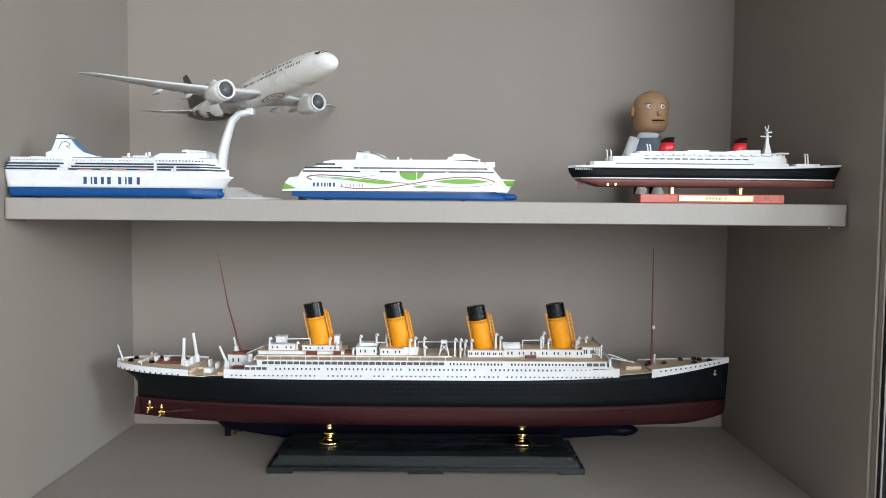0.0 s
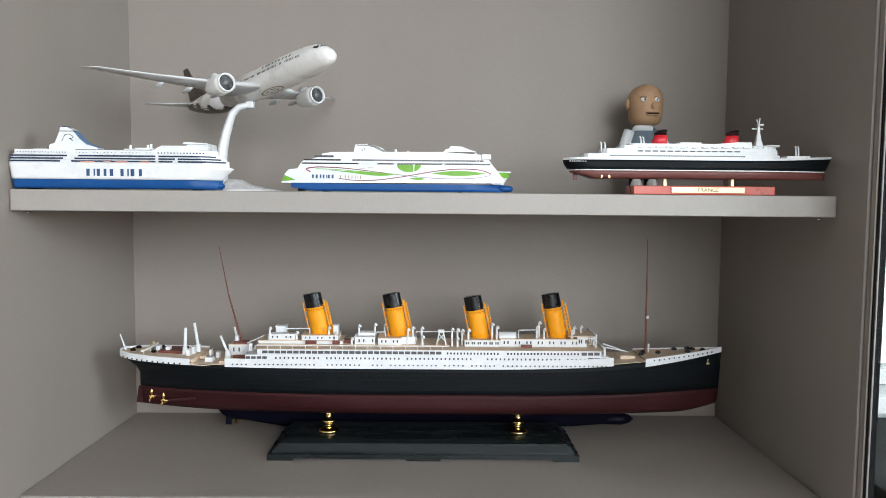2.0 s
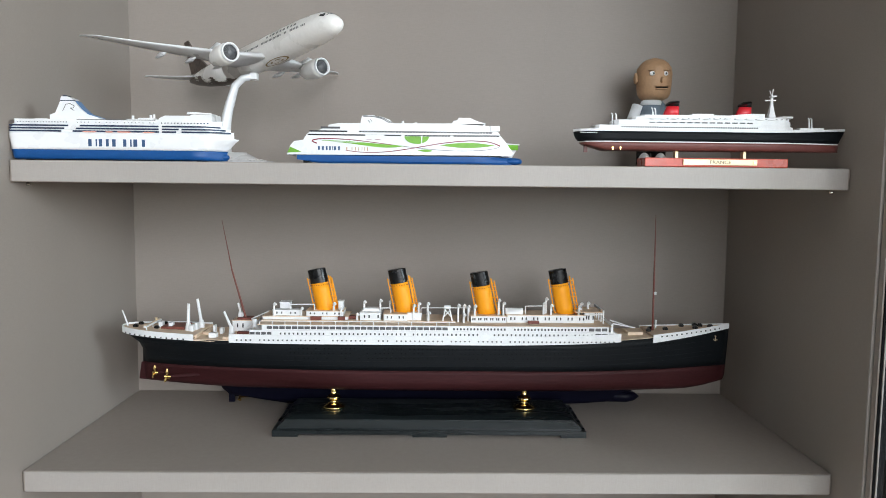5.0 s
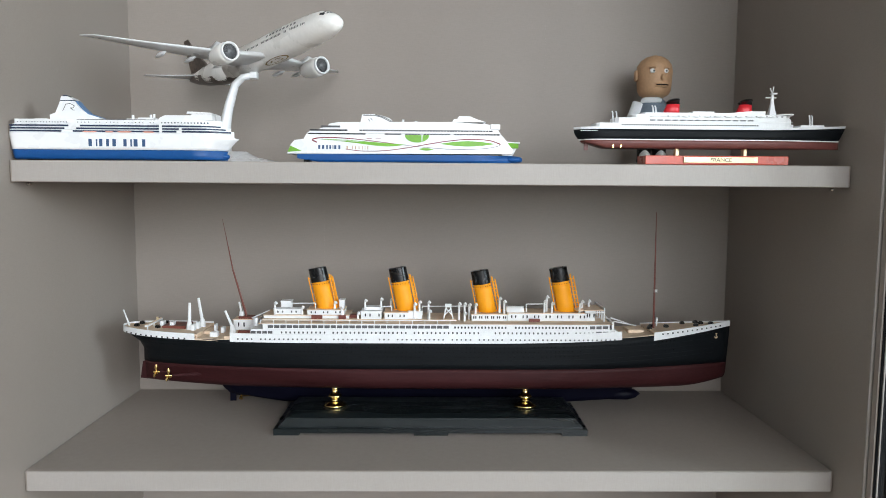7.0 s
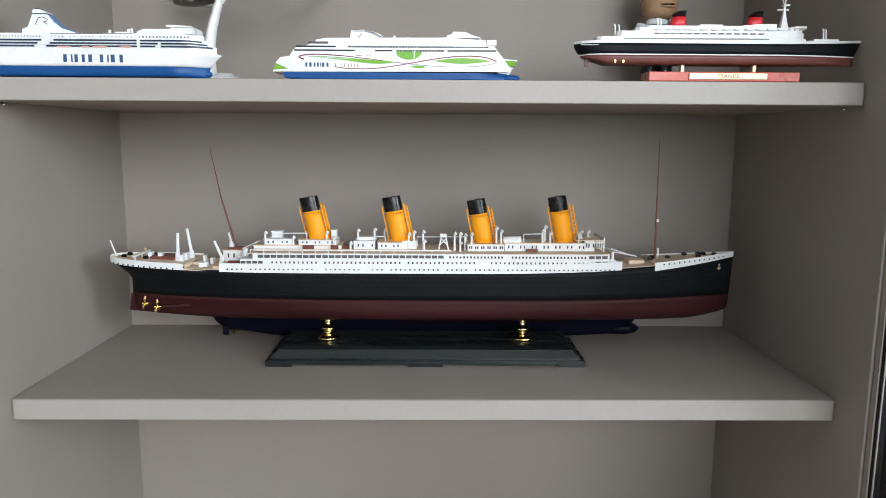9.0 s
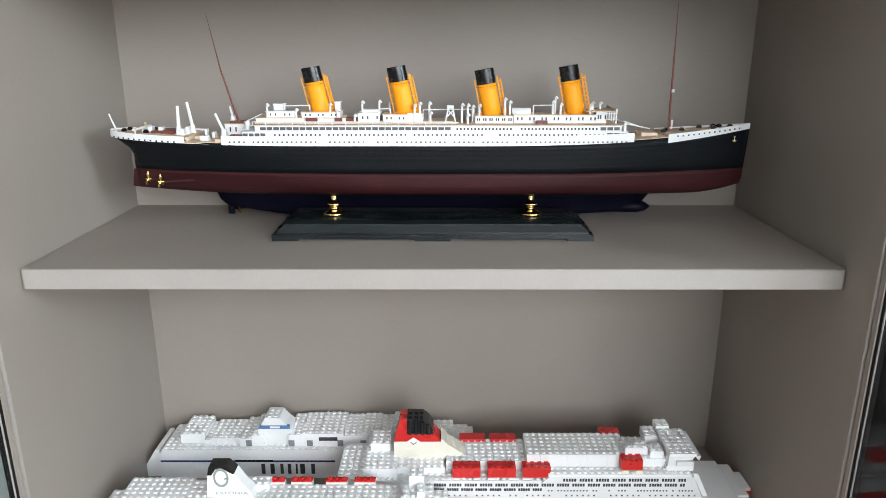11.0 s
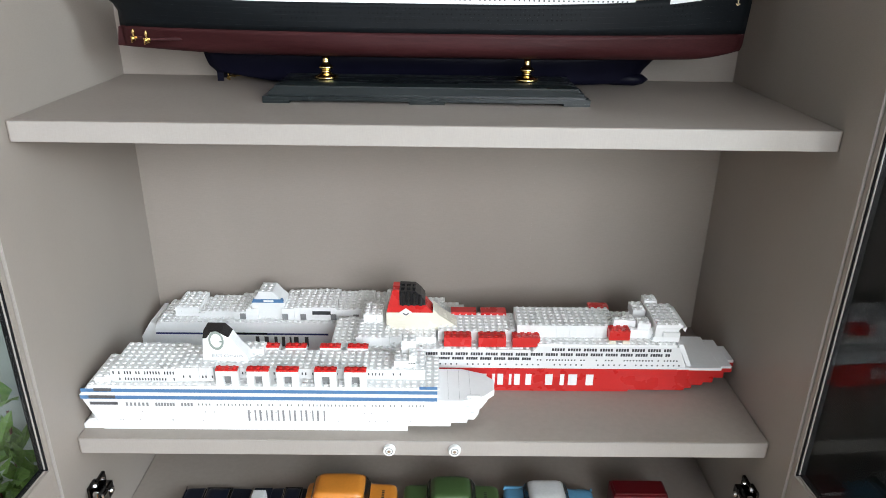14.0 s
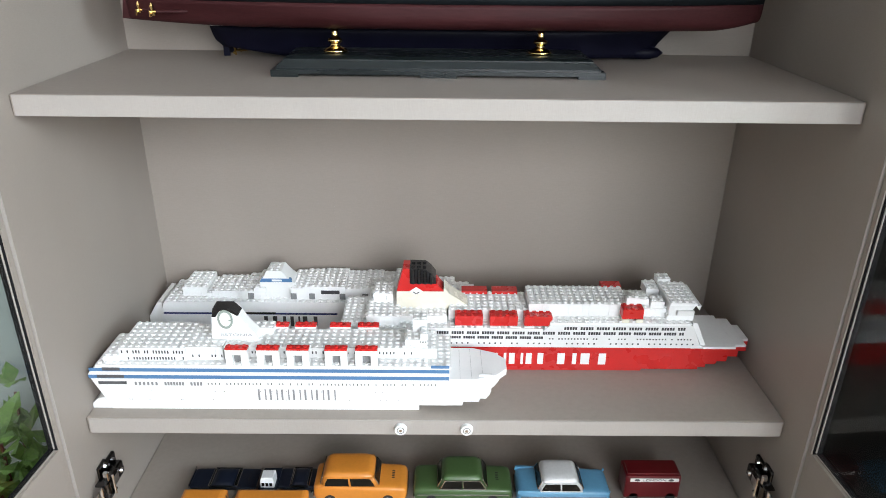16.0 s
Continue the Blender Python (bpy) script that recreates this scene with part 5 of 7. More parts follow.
    rod(bm, (0.3108, yc, 0.355), (0.3090, yc, 0.3600), 0.0005, seg=8)
    rod(bm, (0.3050, yc, 0.3510), (0.3150, yc, 0.3510), 0.0006, seg=8)
    box(bm, 0.3100, 0.3145, yc - 0.003, yc + 0.003, 0.3540, 0.3552)
    part("mast", bm, MODELW, t, "white lattice mast")
    bm = B()
    for x, y, z in ((0.1632, -0.006, 0.3262), (0.1672, -0.004, 0.3262), (0.1998, -0.006, 0.3360), (0.2030, -0.004, 0.3360), (0.3460, -0.003, 0.3240), (0.3515, 0.003, 0.3245)):
        h = 0.0065 if z > 0.335 else 0.0110
        rod(bm, (x, yc + y, z), (x - 0.0006, yc + y, z + h - 0.001), 0.0008, 0.0006, seg=8)
        rod(bm, (x - 0.0006, yc + y, z + h - 0.001), (x - 0.0016, yc + y, z + h), 0.0007, 0.0006, seg=8)
    part("derrick_set", bm, MODELW, t)
    for i in range(12):
        x = 0.1980 + 0.0098 * i
        bm = rings(B(), [[(x + 0.0030 * u, y0 + 0.0012 + 0.0009 * r * math.cos(2 * math.pi * k / 8), 0.3322 + 0.0007 * r * math.sin(2 * math.pi * k / 8)) for k in range(8)] for u, r in ((-1, 0.2), (-0.7, 0.8), (0, 1), (0.7, 0.8), (1, 0.2))])
        part("lifeboat", bm, MODELW, t, "", True)
    for z, x0, x1, w in ((0.3264, 0.1660, 0.3250, 0.0124), (0.3312, 0.1820, 0.3230, 0.0114), (0.3342, 0.1900, 0.2960, 0.0087)):
        part("deck_rail", boxes((x0, x1, yc - w - 0.0004, yc - w - 0.0001, z + 0.0010, z + 0.0013)), LGREY, t)
    part("fore_house", boxes((0.3360, 0.3580, yc - 0.006, yc + 0.006, 0.3226, 0.3258), bevel=0.0003), MODELW, t)
    # base
    bs = part("base", boxes((0.1925, 0.3240, 0.0020, 0.028, S1 + 0.0001, 0.2972), bevel=0.0007), REDBASE, t, "red lacquered base")
    part("plaque", boxes((0.2272, 0.2950, 0.0004, 0.0018, 0.2908, 0.2960), bevel=0.0003), PLAQUE, bs, "pale brass plaque")
    letters("FRANCE", 0.0046, (0.2611, 0.0002, 0.2933), INK, bs, "plaque_lettering", stretch=1.15)
    bm = B()
    for x in (0.2298, 0.2924):
        rod(bm, (x, 0.0006, 0.2934), (x, -0.0003, 0.2934), 0.0012, seg=12)
    part("plaque_screws", bm, BRASS, bs)
    for x in (0.2240, 0.2872):
        part("post", boxes((x - 0.0015, x + 0.0015, yc - 0.003, yc + 0.003, 0.2973, 0.3045), bevel=0.0003), PLAQUE, t, "brass post")


def doll():
    """One plain figure: boots, trousers, shirt, round head."""
    X0, Y0 = 0.2612, 0.200
    bm = B()
    def ball(c, r, n=14, m=20):
        rings(bm, [[(c[0] + r[0] * math.cos(math.pi * (k / n - 0.5)) * math.cos(2 * math.pi * i / m), c[1] + r[1] * math.cos(math.pi * (k / n - 0.5)) * math.sin(2 * math.pi * i / m), c[2] + r[2] * math.sin(math.pi * (k / n - 0.5))) for i in range(m)] for k in range(1, n)])
        return len(bm.faces)
    marks = []
    for s in (-1, 1):
        ball((X0 - 0.003 + s * 0.0095, Y0 - 0.006, S1 + 0.0112), (0.0066, 0.013, 0.0112))
    marks.append((len(bm.faces), 3))
    for s in (-1, 1):
        rod(bm, (X0 - 0.003 + s * 0.0095, Y0, S1 + 0.008), (X0 - 0.002 + s * 0.008, Y0, S1 + 0.040), 0.0075, 0.0095, seg=16)
    marks.append((len(bm.faces), 4))
    rings(bm, [[(X0 - 0.001 + r * math.cos(2 * math.pi * i / 24), Y0 + r * 0.62 * math.sin(2 * math.pi * i / 24), z) for i in range(24)] for r, z in ((0.016, 0.326), (0.021, 0.335), (0.022, 0.350), (0.018, 0.364), (0.010, 0.3715))])
    marks.append((len(bm.faces), 2))
    for s in (-1, 1):
        rod(bm, (X0 - 0.003 + s * 0.017, Y0, 0.366), (X0 - 0.003 + s * 0.029, Y0 - 0.004, 0.335), 0.0070, 0.0070, seg=14)
    rings(bm, [[(X0 - 0.004 + r * math.cos(2 * math.pi * i / 20), Y0 + r * 0.8 * math.sin(2 * math.pi * i / 20), z) for i in range(20)] for r, z in ((0.014, 0.3665), (0.012, 0.3715), (0.009, 0.374))])
    marks.append((len(bm.faces), 1))
    # head: broad jaw, domed crown, nose, ears, lips
    c = (X0 - 0.002, Y0, 0.3965)
    rings(bm, [[(c[0] + 0.0202 * w * math.cos(2 * math.pi * i / 28), c[1] + 0.0215 * w * math.sin(2 * math.pi * i / 28), 0.3730 + 0.0485 * h) for i in range(28)]
               for h, w in ((0.0, 0.55), (0.05, 0.80), (0.15, 0.94), (0.30, 0.98), (0.45, 1.0), (0.60, 1.02), (0.75, 0.97), (0.87, 0.78), (0.95, 0.52), (1.0, 0.15))])
    ball((c[0] + 0.003, c[1] - 0.0212, 0.3938), (0.0024, 0.0036, 0.0040), 8, 10)
    ball((c[0] + 0.003, c[1] - 0.0205, 0.3868), (0.0090, 0.0030, 0.0013), 8, 12)
    ball((c[0] + 0.003, c[1] - 0.0203, 0.3836), (0.0080, 0.0030, 0.0013), 8, 12)
    ball((c[0] - 0.0215, c[1], 0.3980), (0.0026, 0.0050, 0.0070), 8, 10)
    for s in (-0.0085, 0.0075):
        ball((c[0] + s, c[1] - 0.0195, 0.4048), (0.0044, 0.0034, 0.0012), 6, 10)
    marks.append((len(bm.faces), 0))
    for s in (-0.0080, 0.0070):
        ball((c[0] + s, c[1] - 0.0195, 0.4012), (0.0034, 0.0024, 0.0028), 8, 12)
    marks.append((len(bm.faces), 3))
    for s in (-0.0072, 0.0074):
        ball((c[0] + s, c[1] - 0.0214, 0.4011), (0.0013, 0.0007, 0.0013), 6, 8)
    ball((c[0] + 0.003, c[1] - 0.0212, 0.3852), (0.0076, 0.0022, 0.0007), 6, 10)
    marks.append((len(bm.faces), 4))
    bm.faces.ensure_lookup_table()
    lo = 0
    for hi, k in marks:
        for i in range(lo, hi):
            bm.faces[i].material_index = k
            bm.faces[i].smooth = True
        lo = hi
    bmesh.ops.recalc_face_normals(bm, faces=bm.faces[:])
    me = bpy.data.meshes.new("doll")
    bm.to_mesh(me)
    bm.free()
    for m in (SKIN, SHIRT, DENIM, PRINTW, FBLACK):
        me.materials.append(m)
    tagged(new("doll", me), "bald rubber doll in a pale shirt and blue waistcoat", "doll")


def airliner():
    K = 1 / 200
    org = (-0.0892, 0.0088, 0.4132)
    M = pose(*org, 0.4, 5.3, 133.3)
    t = thing("airliner_model", (-0.20, 0.12, S1), "cream-white twin-jet airliner model on a curved white stand", "aircraft model")
    CREAM = surf("pearl_white_paint", (0.93, 0.915, 0.88), 0.28, 0, 0.06, 40, coat=0.3)
    GREYW = surf("pale_grey_wing_paint", (0.80, 0.81, 0.82), 0.32, 0, 0.06, 40)
    TAILC = surf("brown_and_sand_tail_paint", (0.085, 0.06, 0.045), 0.35, 0, 0.9, 22)
    GOLD = surf("dull_gold_print", (0.30, 0.20, 0.07), 0.4, 0.3, 0.2, 60)

    def P(x, y, z):
        return M @ Vector((x * K, y * K, z * K))

    def add(name, bm, mat, parent=None, label="", smooth=True):
        for v in bm.verts:
            v.co = P(*v.co)
        return part(name, bm, mat, parent or t, label, smooth)

    prof = ((-1.6, 0.15, -0.2), (-1.2, 0.88, -0.1), (-0.2, 1.50, 0.05), (1.2, 2.02, 0.32), (3.0, 2.44, 0.46), (6, 2.74, 0.45), (10, 2.92, 0.40), (15, 3.0, 0.30), (25, 2.98, 0.10), (38, 2.95, 0))
    rear = ((38, 2.95, 0), (44, 2.75, 0.05), (50, 2.20, 0.4), (55, 1.45, 0.8), (59, 0.55, 1.2), (60, 0.15, 1.3))
    ring = lambda x, r, z, n=32: [(x, r * math.cos(2 * math.pi * i / n), z + r * 1.02 * math.sin(2 * math.pi * i / n)) for i in range(n)]
    fus = add("fuselage", rings(B(), [ring(*p) for p in prof]), CREAM)
    add("tail_cone", rings(B(), [ring(*p) for p in rear]), CREAM)
    low = lambda x, r, z, a0: [(x, r * 1.012 * math.cos(a), z + r * 1.03 * math.sin(a)) for a in [radians(a0 + (360 + 180 - 2 * a0) * k / 18) for k in range(19)]]
    add("tail_belly", rings(B(), [low(33, 2.95, 0, 262), low(38, 2.95, 0, 235), low(44, 2.75, 0.05, 205), low(50, 2.20, 0.4, 180), low(55, 1.45, 0.8, 165), low(59, 0.55, 1.2, 160)], False, False), TAILC, None, "dark brown tail belly")
    def around(x, deg, lift=0.03):
        """A place on the fuselage's skin at length x, deg from the near side upwards."""
        for (xa, ra, za), (xb, rb, zb) in zip(prof, prof[1:]):
            if xa <= x <= xb:
                u = (x - xa) / (xb - xa)
                r, z = ra + (rb - ra) * u + lift, za + (zb - za) * u
                return r * math.cos(radians(deg)), z + r * 1.02 * math.sin(radians(deg))
        return (2.95 + lift) * math.cos(radians(deg)), (2.95 + lift) * 1.02 * math.sin(radians(deg))

    # wings
    for s in (1, -1):
        def aero(x, y, z, c, th):
            return [(x + c * u, y, z + th * c * w) for u, w in ((0, 0), (0.05, 0.35), (0.25, 0.62), (0.55, 0.5), (1, 0.02), (0.6, -0.3), (0.25, -0.42), (0.05, -0.3))]
        w = add("wing", rings(B(), [aero(20.5, s * 2.2, -1.4, 12.5, 0.13), aero(25.5, s * 9.5, -0.5, 8.0, 0.11), aero(32.5, s * 20, 1.1, 4.6, 0.1), aero(38.5, s * 28, 2.7, 2.4, 0.09), aero(41.0, s * 30.2, 3.0, 0.6, 0.08)]), GREYW, None, "pale grey swept wing")
        for yy, xx, zz in ((12.5, 33.0, -0.9), (17.5, 35.2, -0.1), (7.0, 32.0, -1.6)):
            add("flap_fairing", rings(B(), [[(x, s * yy + r * math.cos(2 * math.pi * i / 8), zz - 0.35 + r * math.sin(2 * math.pi * i / 8)) for i in range(8)] for x, r in ((xx - 3, 0.1), (xx - 1, 0.5), (xx + 0.5, 0.4), (xx + 2, 0.08))]), GREYW, w)
        ex, ey, ez = 19.5, s * 10.4, -2.1
        er = lambda x, r, n=32: [(x, ey + r * math.cos(2 * math.pi * i / n), ez + r * math.sin(2 * math.pi * i / n)) for i in range(n)]
        e = add("engine", rings(B(), [er(ex + 0.5, 1.82), er(ex + 1.6, 2.0), er(ex + 3.5, 2.0), er(ex + 5.5, 1.7), er(ex + 6.6, 1.35), er(ex + 7.5, 0.8), er(ex + 8.4, 0.35)], True, True), CREAM, None, "cream engine nacelle")
        add("intake_lip", rings(B(), [er(ex + 0.55, 1.86), er(ex + 0.05, 1.84), er(ex - 0.10, 1.70), er(ex + 0.05, 1.52), er(ex + 0.45, 1.46)], True, False), GLOSSW, e, "white intake lip")
        add("fan", rings(B(), [er(ex + 0.47, 1.5), er(ex + 0.44, 0.45), er(ex - 0.1, 0.05)], True, True), surf("dark_grey_fan", (0.16, 0.165, 0.17), 0.4), e, "dark grey fan")
        bm = B()
        for k in range(18):
            a = 2 * math.pi * k / 18
            pts = [(ex + 0.38 + dx, ey + r * math.cos(a + da), ez + r * math.sin(a + da)) for r, da, dx in ((0.45, 0, 0), (1.42, 0.10, 0), (1.42, 0.20, -0.08), (0.45, 0.16, -0.08))]
            bm.faces.new([bm.verts.new(p) for p in pts])
        add("fan_blades", bm, GREYWIN, e, "", False)
        add("pylon", rings(B(), [[(ex + 3.2, ey - 0.25, ez + 1.9), (ex + 3.2, ey + 0.25, ez + 1.9), (ex + 5, ey + 0.25, ez + 2.9), (ex + 5, ey - 0.25, ez + 2.9)], [(ex + 8.5, ey - 0.2, ez + 0.9), (ex + 8.5, ey + 0.2, ez + 0.9), (ex + 9.5, ey + 0.2, ez + 2.2), (ex + 9.5, ey - 0.2, ez + 2.2)]]), GREYW, e)
        add("tailplane", rings(B(), [aero(53.5, s * 0.9, 1.2, 5.2, 0.09), aero(57.0, s * 5.5, 1.3, 3.4, 0.09), aero(60.0, s * 10.4, 1.45, 1.4, 0.08)]), GREYW, None, "grey tailplane")
    fin = B()
    rings(fin, [[(50.0 + 0.0, -0.35, 2.6), (50.0, 0.35, 2.6), (58.8, 0.08, 2.6), (58.8, -0.08, 2.6)], [(57.0, -0.2, 8.0), (57.0, 0.2, 8.0), (60.9, 0.05, 8.0), (60.9, -0.05, 8.0)], [(59.6, -0.1, 11.0), (59.6, 0.1, 11.0), (62.0, 0.04, 11.0), (62.0, -0.04, 11.0)]])
    add("fin", fin, TAILC, None, "brown and sand tail fin", False)
    # cockpit glass, cabin windows, gold mark under the nose, red-brown side script
    bm = B()
    for s_ in (1, -1):
        for a0, a1, xa, xb in ((34, 48, 1.15, 2.30), (50, 66, 0.70, 1.85), (68, 87, 0.45, 1.50)):
            q = []
            for x, (b0, b1) in ((xa, (a0, a1)), (xb, (a1, a0))):
                for deg in (b0, b1):
                    yy, zz = around(x, deg, 0.05)
                    q.append((x, s_ * yy, zz))
            bm.faces.new([bm.verts.new(p) for p in q])
    add("cockpit_glazing", bm, DARKWIN, fus, "dark cockpit windows", False)
    for s in (1, -1):
        bm = B()
        random.seed(31)
        for i in range(64):
            if random.random() < 0.12 or i in (12, 13, 33, 34):
                continue
            x = 5.0 + 0.50 * i
            yy, zz = around(x, 12)
            pts = [(x + dx, s * (yy - 0.03 * (dz > 0)), zz + dz) for dx, dz in ((-0.13, -0.2), (0.13, -0.2), (0.13, 0.2), (-0.13, 0.2))]
            bm.faces.new([bm.verts.new(p) for p in pts])
        add("cabin_glazing", bm, DARKWIN, fus, "", False)
        bm = B()
        for i in range(9):
            x = 9.0 + i * 1.25
            (ya, za), (yb, zb) = around(x, 26), around(x, 36)
            w = 0.55 + 0.25 * (i % 3 == 0)
            pts = [(x, s * ya, za), (x + w, s * ya, za), (x + w + 0.14, s * yb, zb), (x + 0.14, s * yb, zb)]
            bm.faces.new([bm.verts.new(p) for p in pts])
        add("name_bars", bm, GREYWIN, fus, "row of grey bars", False)
    bm = B()
    for i in range(28):
        a, b = 2 * math.pi * i / 28, 2 * math.pi * (i + 1) / 28
        def q(aa, r):
            x = 19.0 + 4.2 * r * math.cos(aa)
            return (x, *around(x, -74 + math.degrees(r * 0.30 * math.sin(aa)), 0.04))
        bm.faces.new([bm.verts.new(p) for p in (q(a, 1), q(b, 1), q(b, 0.86), q(a, 0.86))])
        if i % 7 < 4:
            bm.faces.new([bm.verts.new(p) for p in (q(a, 0.55), q(b, 0.55), q(b, 0.40), q(a, 0.40))])
    add("belly_emblem", bm, GOLD, fus, "gold oval line emblem", False)
    # stand: a foot plate on the shelf, a bowed arm, a small cradle
    top = P(29.5, 0, -3.05)
    foot = Vector((-0.2035, 0.105, S1))
    path = []
    for i in range(15):
        u = i / 14
        p = Vector((foot.x - 0.014 + 0.004 * u, foot.y - 0.0 * u, S1 + 0.003)).lerp(Vector((top.x - 0.020, top.y, top.z - 0.012)), u)
        bow = 0.006 * math.sin(math.pi * u)
        path.append((p + Vector((-bow, 0, 0)), 0.0088 - 0.0035 * u))
    path += [(Vector((top.x - 0.012, top.y, top.z - 0.0045)), 0.0048), (Vector((top.x - 0.002, top.y, top.z - 0.0025)), 0.0045)]
    rs = []
    for i, (p, w) in enumerate(path):
        q = path[min(i + 1, len(path) - 1)][0] - path[max(i - 1, 0)][0]
        q.normalize()
        n = Vector((q.z, 0, -q.x))
        rs.append([p + n * (w * 0.75 * math.cos(2 * math.pi * k / 14)) + Vector((0, 1, 0)) * (w * 1.15 * math.sin(2 * math.pi * k / 14)) for k in range(14)])
    part("stand_arm", rings(B(), rs), GLOSSW, t, "curved white stand arm", True)
    part("cradle", boxes((top.x - 0.004, top.x + 0.0035, top.y - 0.005, top.y + 0.005, top.z - 0.006, top.z + 0.001), bevel=0.001), GLOSSW, t)
    fp = [(foot.x + 0.002 + 0.048 * math.cos(2 * math.pi * i / 40) * (1.0 if math.cos(2 * math.pi * i / 40) > 0 else 0.45), foot.y + 0.036 * math.sin(2 * math.pi * i / 40)) for i in range(40)]
    mid = Vector((foot.x - 0.006, foot.y))
    rs = [[(mid.x + (x - mid.x) * k, mid.y + (y - mid.y) * k, z) for x, y in fp] for k, z in ((1.0, S1 + 0.0001), (1.0, S1 + 0.0012), (0.8, S1 + 0.0034), (0.45, S1 + 0.0070), (0.24, S1 + 0.0130))]
    part("stand_foot", rings(B(), rs), GLOSSW, t, "white oval stand foot", True)


ferry_blue()
ferry_green()
liner_france()
doll()
airliner()


# ---- toy-brick ferries ----
PITCH = 0.008
BRICK = 0.0096
brick_meshes = {}


def brick_mesh(nx, ny, h, material, studs=True):
    key = (nx, ny, round(h, 5), material.name, studs)
    if key not in brick_meshes:
        bm = B()
        g = 0.00008
        box(bm, g, nx * PITCH - g, g, ny * PITCH - g, 0, h)
        if studs:
            for i in range(nx):
                for j in range(ny):
                    cx, cy = (i + 0.5) * PITCH, (j + 0.5) * PITCH
                    a = [bm.verts.new((cx + 0.0024 * math.cos(2 * math.pi * k / 10), cy + 0.0024 * math.sin(2 * math.pi * k / 10), h)) for k in range(10)]
                    b = [bm.verts.new((cx + 0.0023 * math.cos(2 * math.pi * k / 10), cy + 0.0023 * math.sin(2 * math.pi * k / 10), h + 0.0017)) for k in range(10)]
                    bm.faces.new(b)
                    for k in range(10):
                        bm.faces.new((a[k], a[(k + 1) % 10], b[(k + 1) % 10], b[k]))
        brick_meshes[key] = mesh_of("brick", bm, material)
    return brick_meshes[key]


def brick(ship, x, y, z, nx, ny, h=BRICK, material=None, studs=True, name="brick"):
    ob = new(name, brick_mesh(nx, ny, h, material or LWHITE, studs))
    ob.location = (x, y, z)
    return hang(ob, ship)


def field(ship, x0, x1, y0, ny, z, h=BRICK, material=None, wide=(2,), studs=True):
    """Bricks side by side along x, each reaching ny studs back."""
    x, k = x0, 0
    n = round((x1 - x0) / PITCH)
    left = n
    while left > 0:
        w = min(wide[k % len(wide)], left)
        brick(ship, x, y0, z, w, ny, h, material, studs)
        x += w * PITCH
        left -= w
        k += 1


def decal(ship, name, x0, x1, z0, z1, y, material, label=""):
    return part(name, boxes((x0, x1, y - 0.00025, y + 0.0004, z0, z1)), material, ship, label)


def window_decal(ship, x0, x1, n, z, w, h, y, material, skip=0.0, groups=0):
    bm = B()
    for i in range(n):
        if random.random() < skip or (groups and i % (groups + 1) == groups):
            continue
        x = x0 + (x1 - x0) * (i + 0.5) / n
        box(bm, x - w / 2, x + w / 2, y - 0.00035, y + 0.0004, z - h / 2, z + h / 2)
    return part("window_print", bm, material, ship)


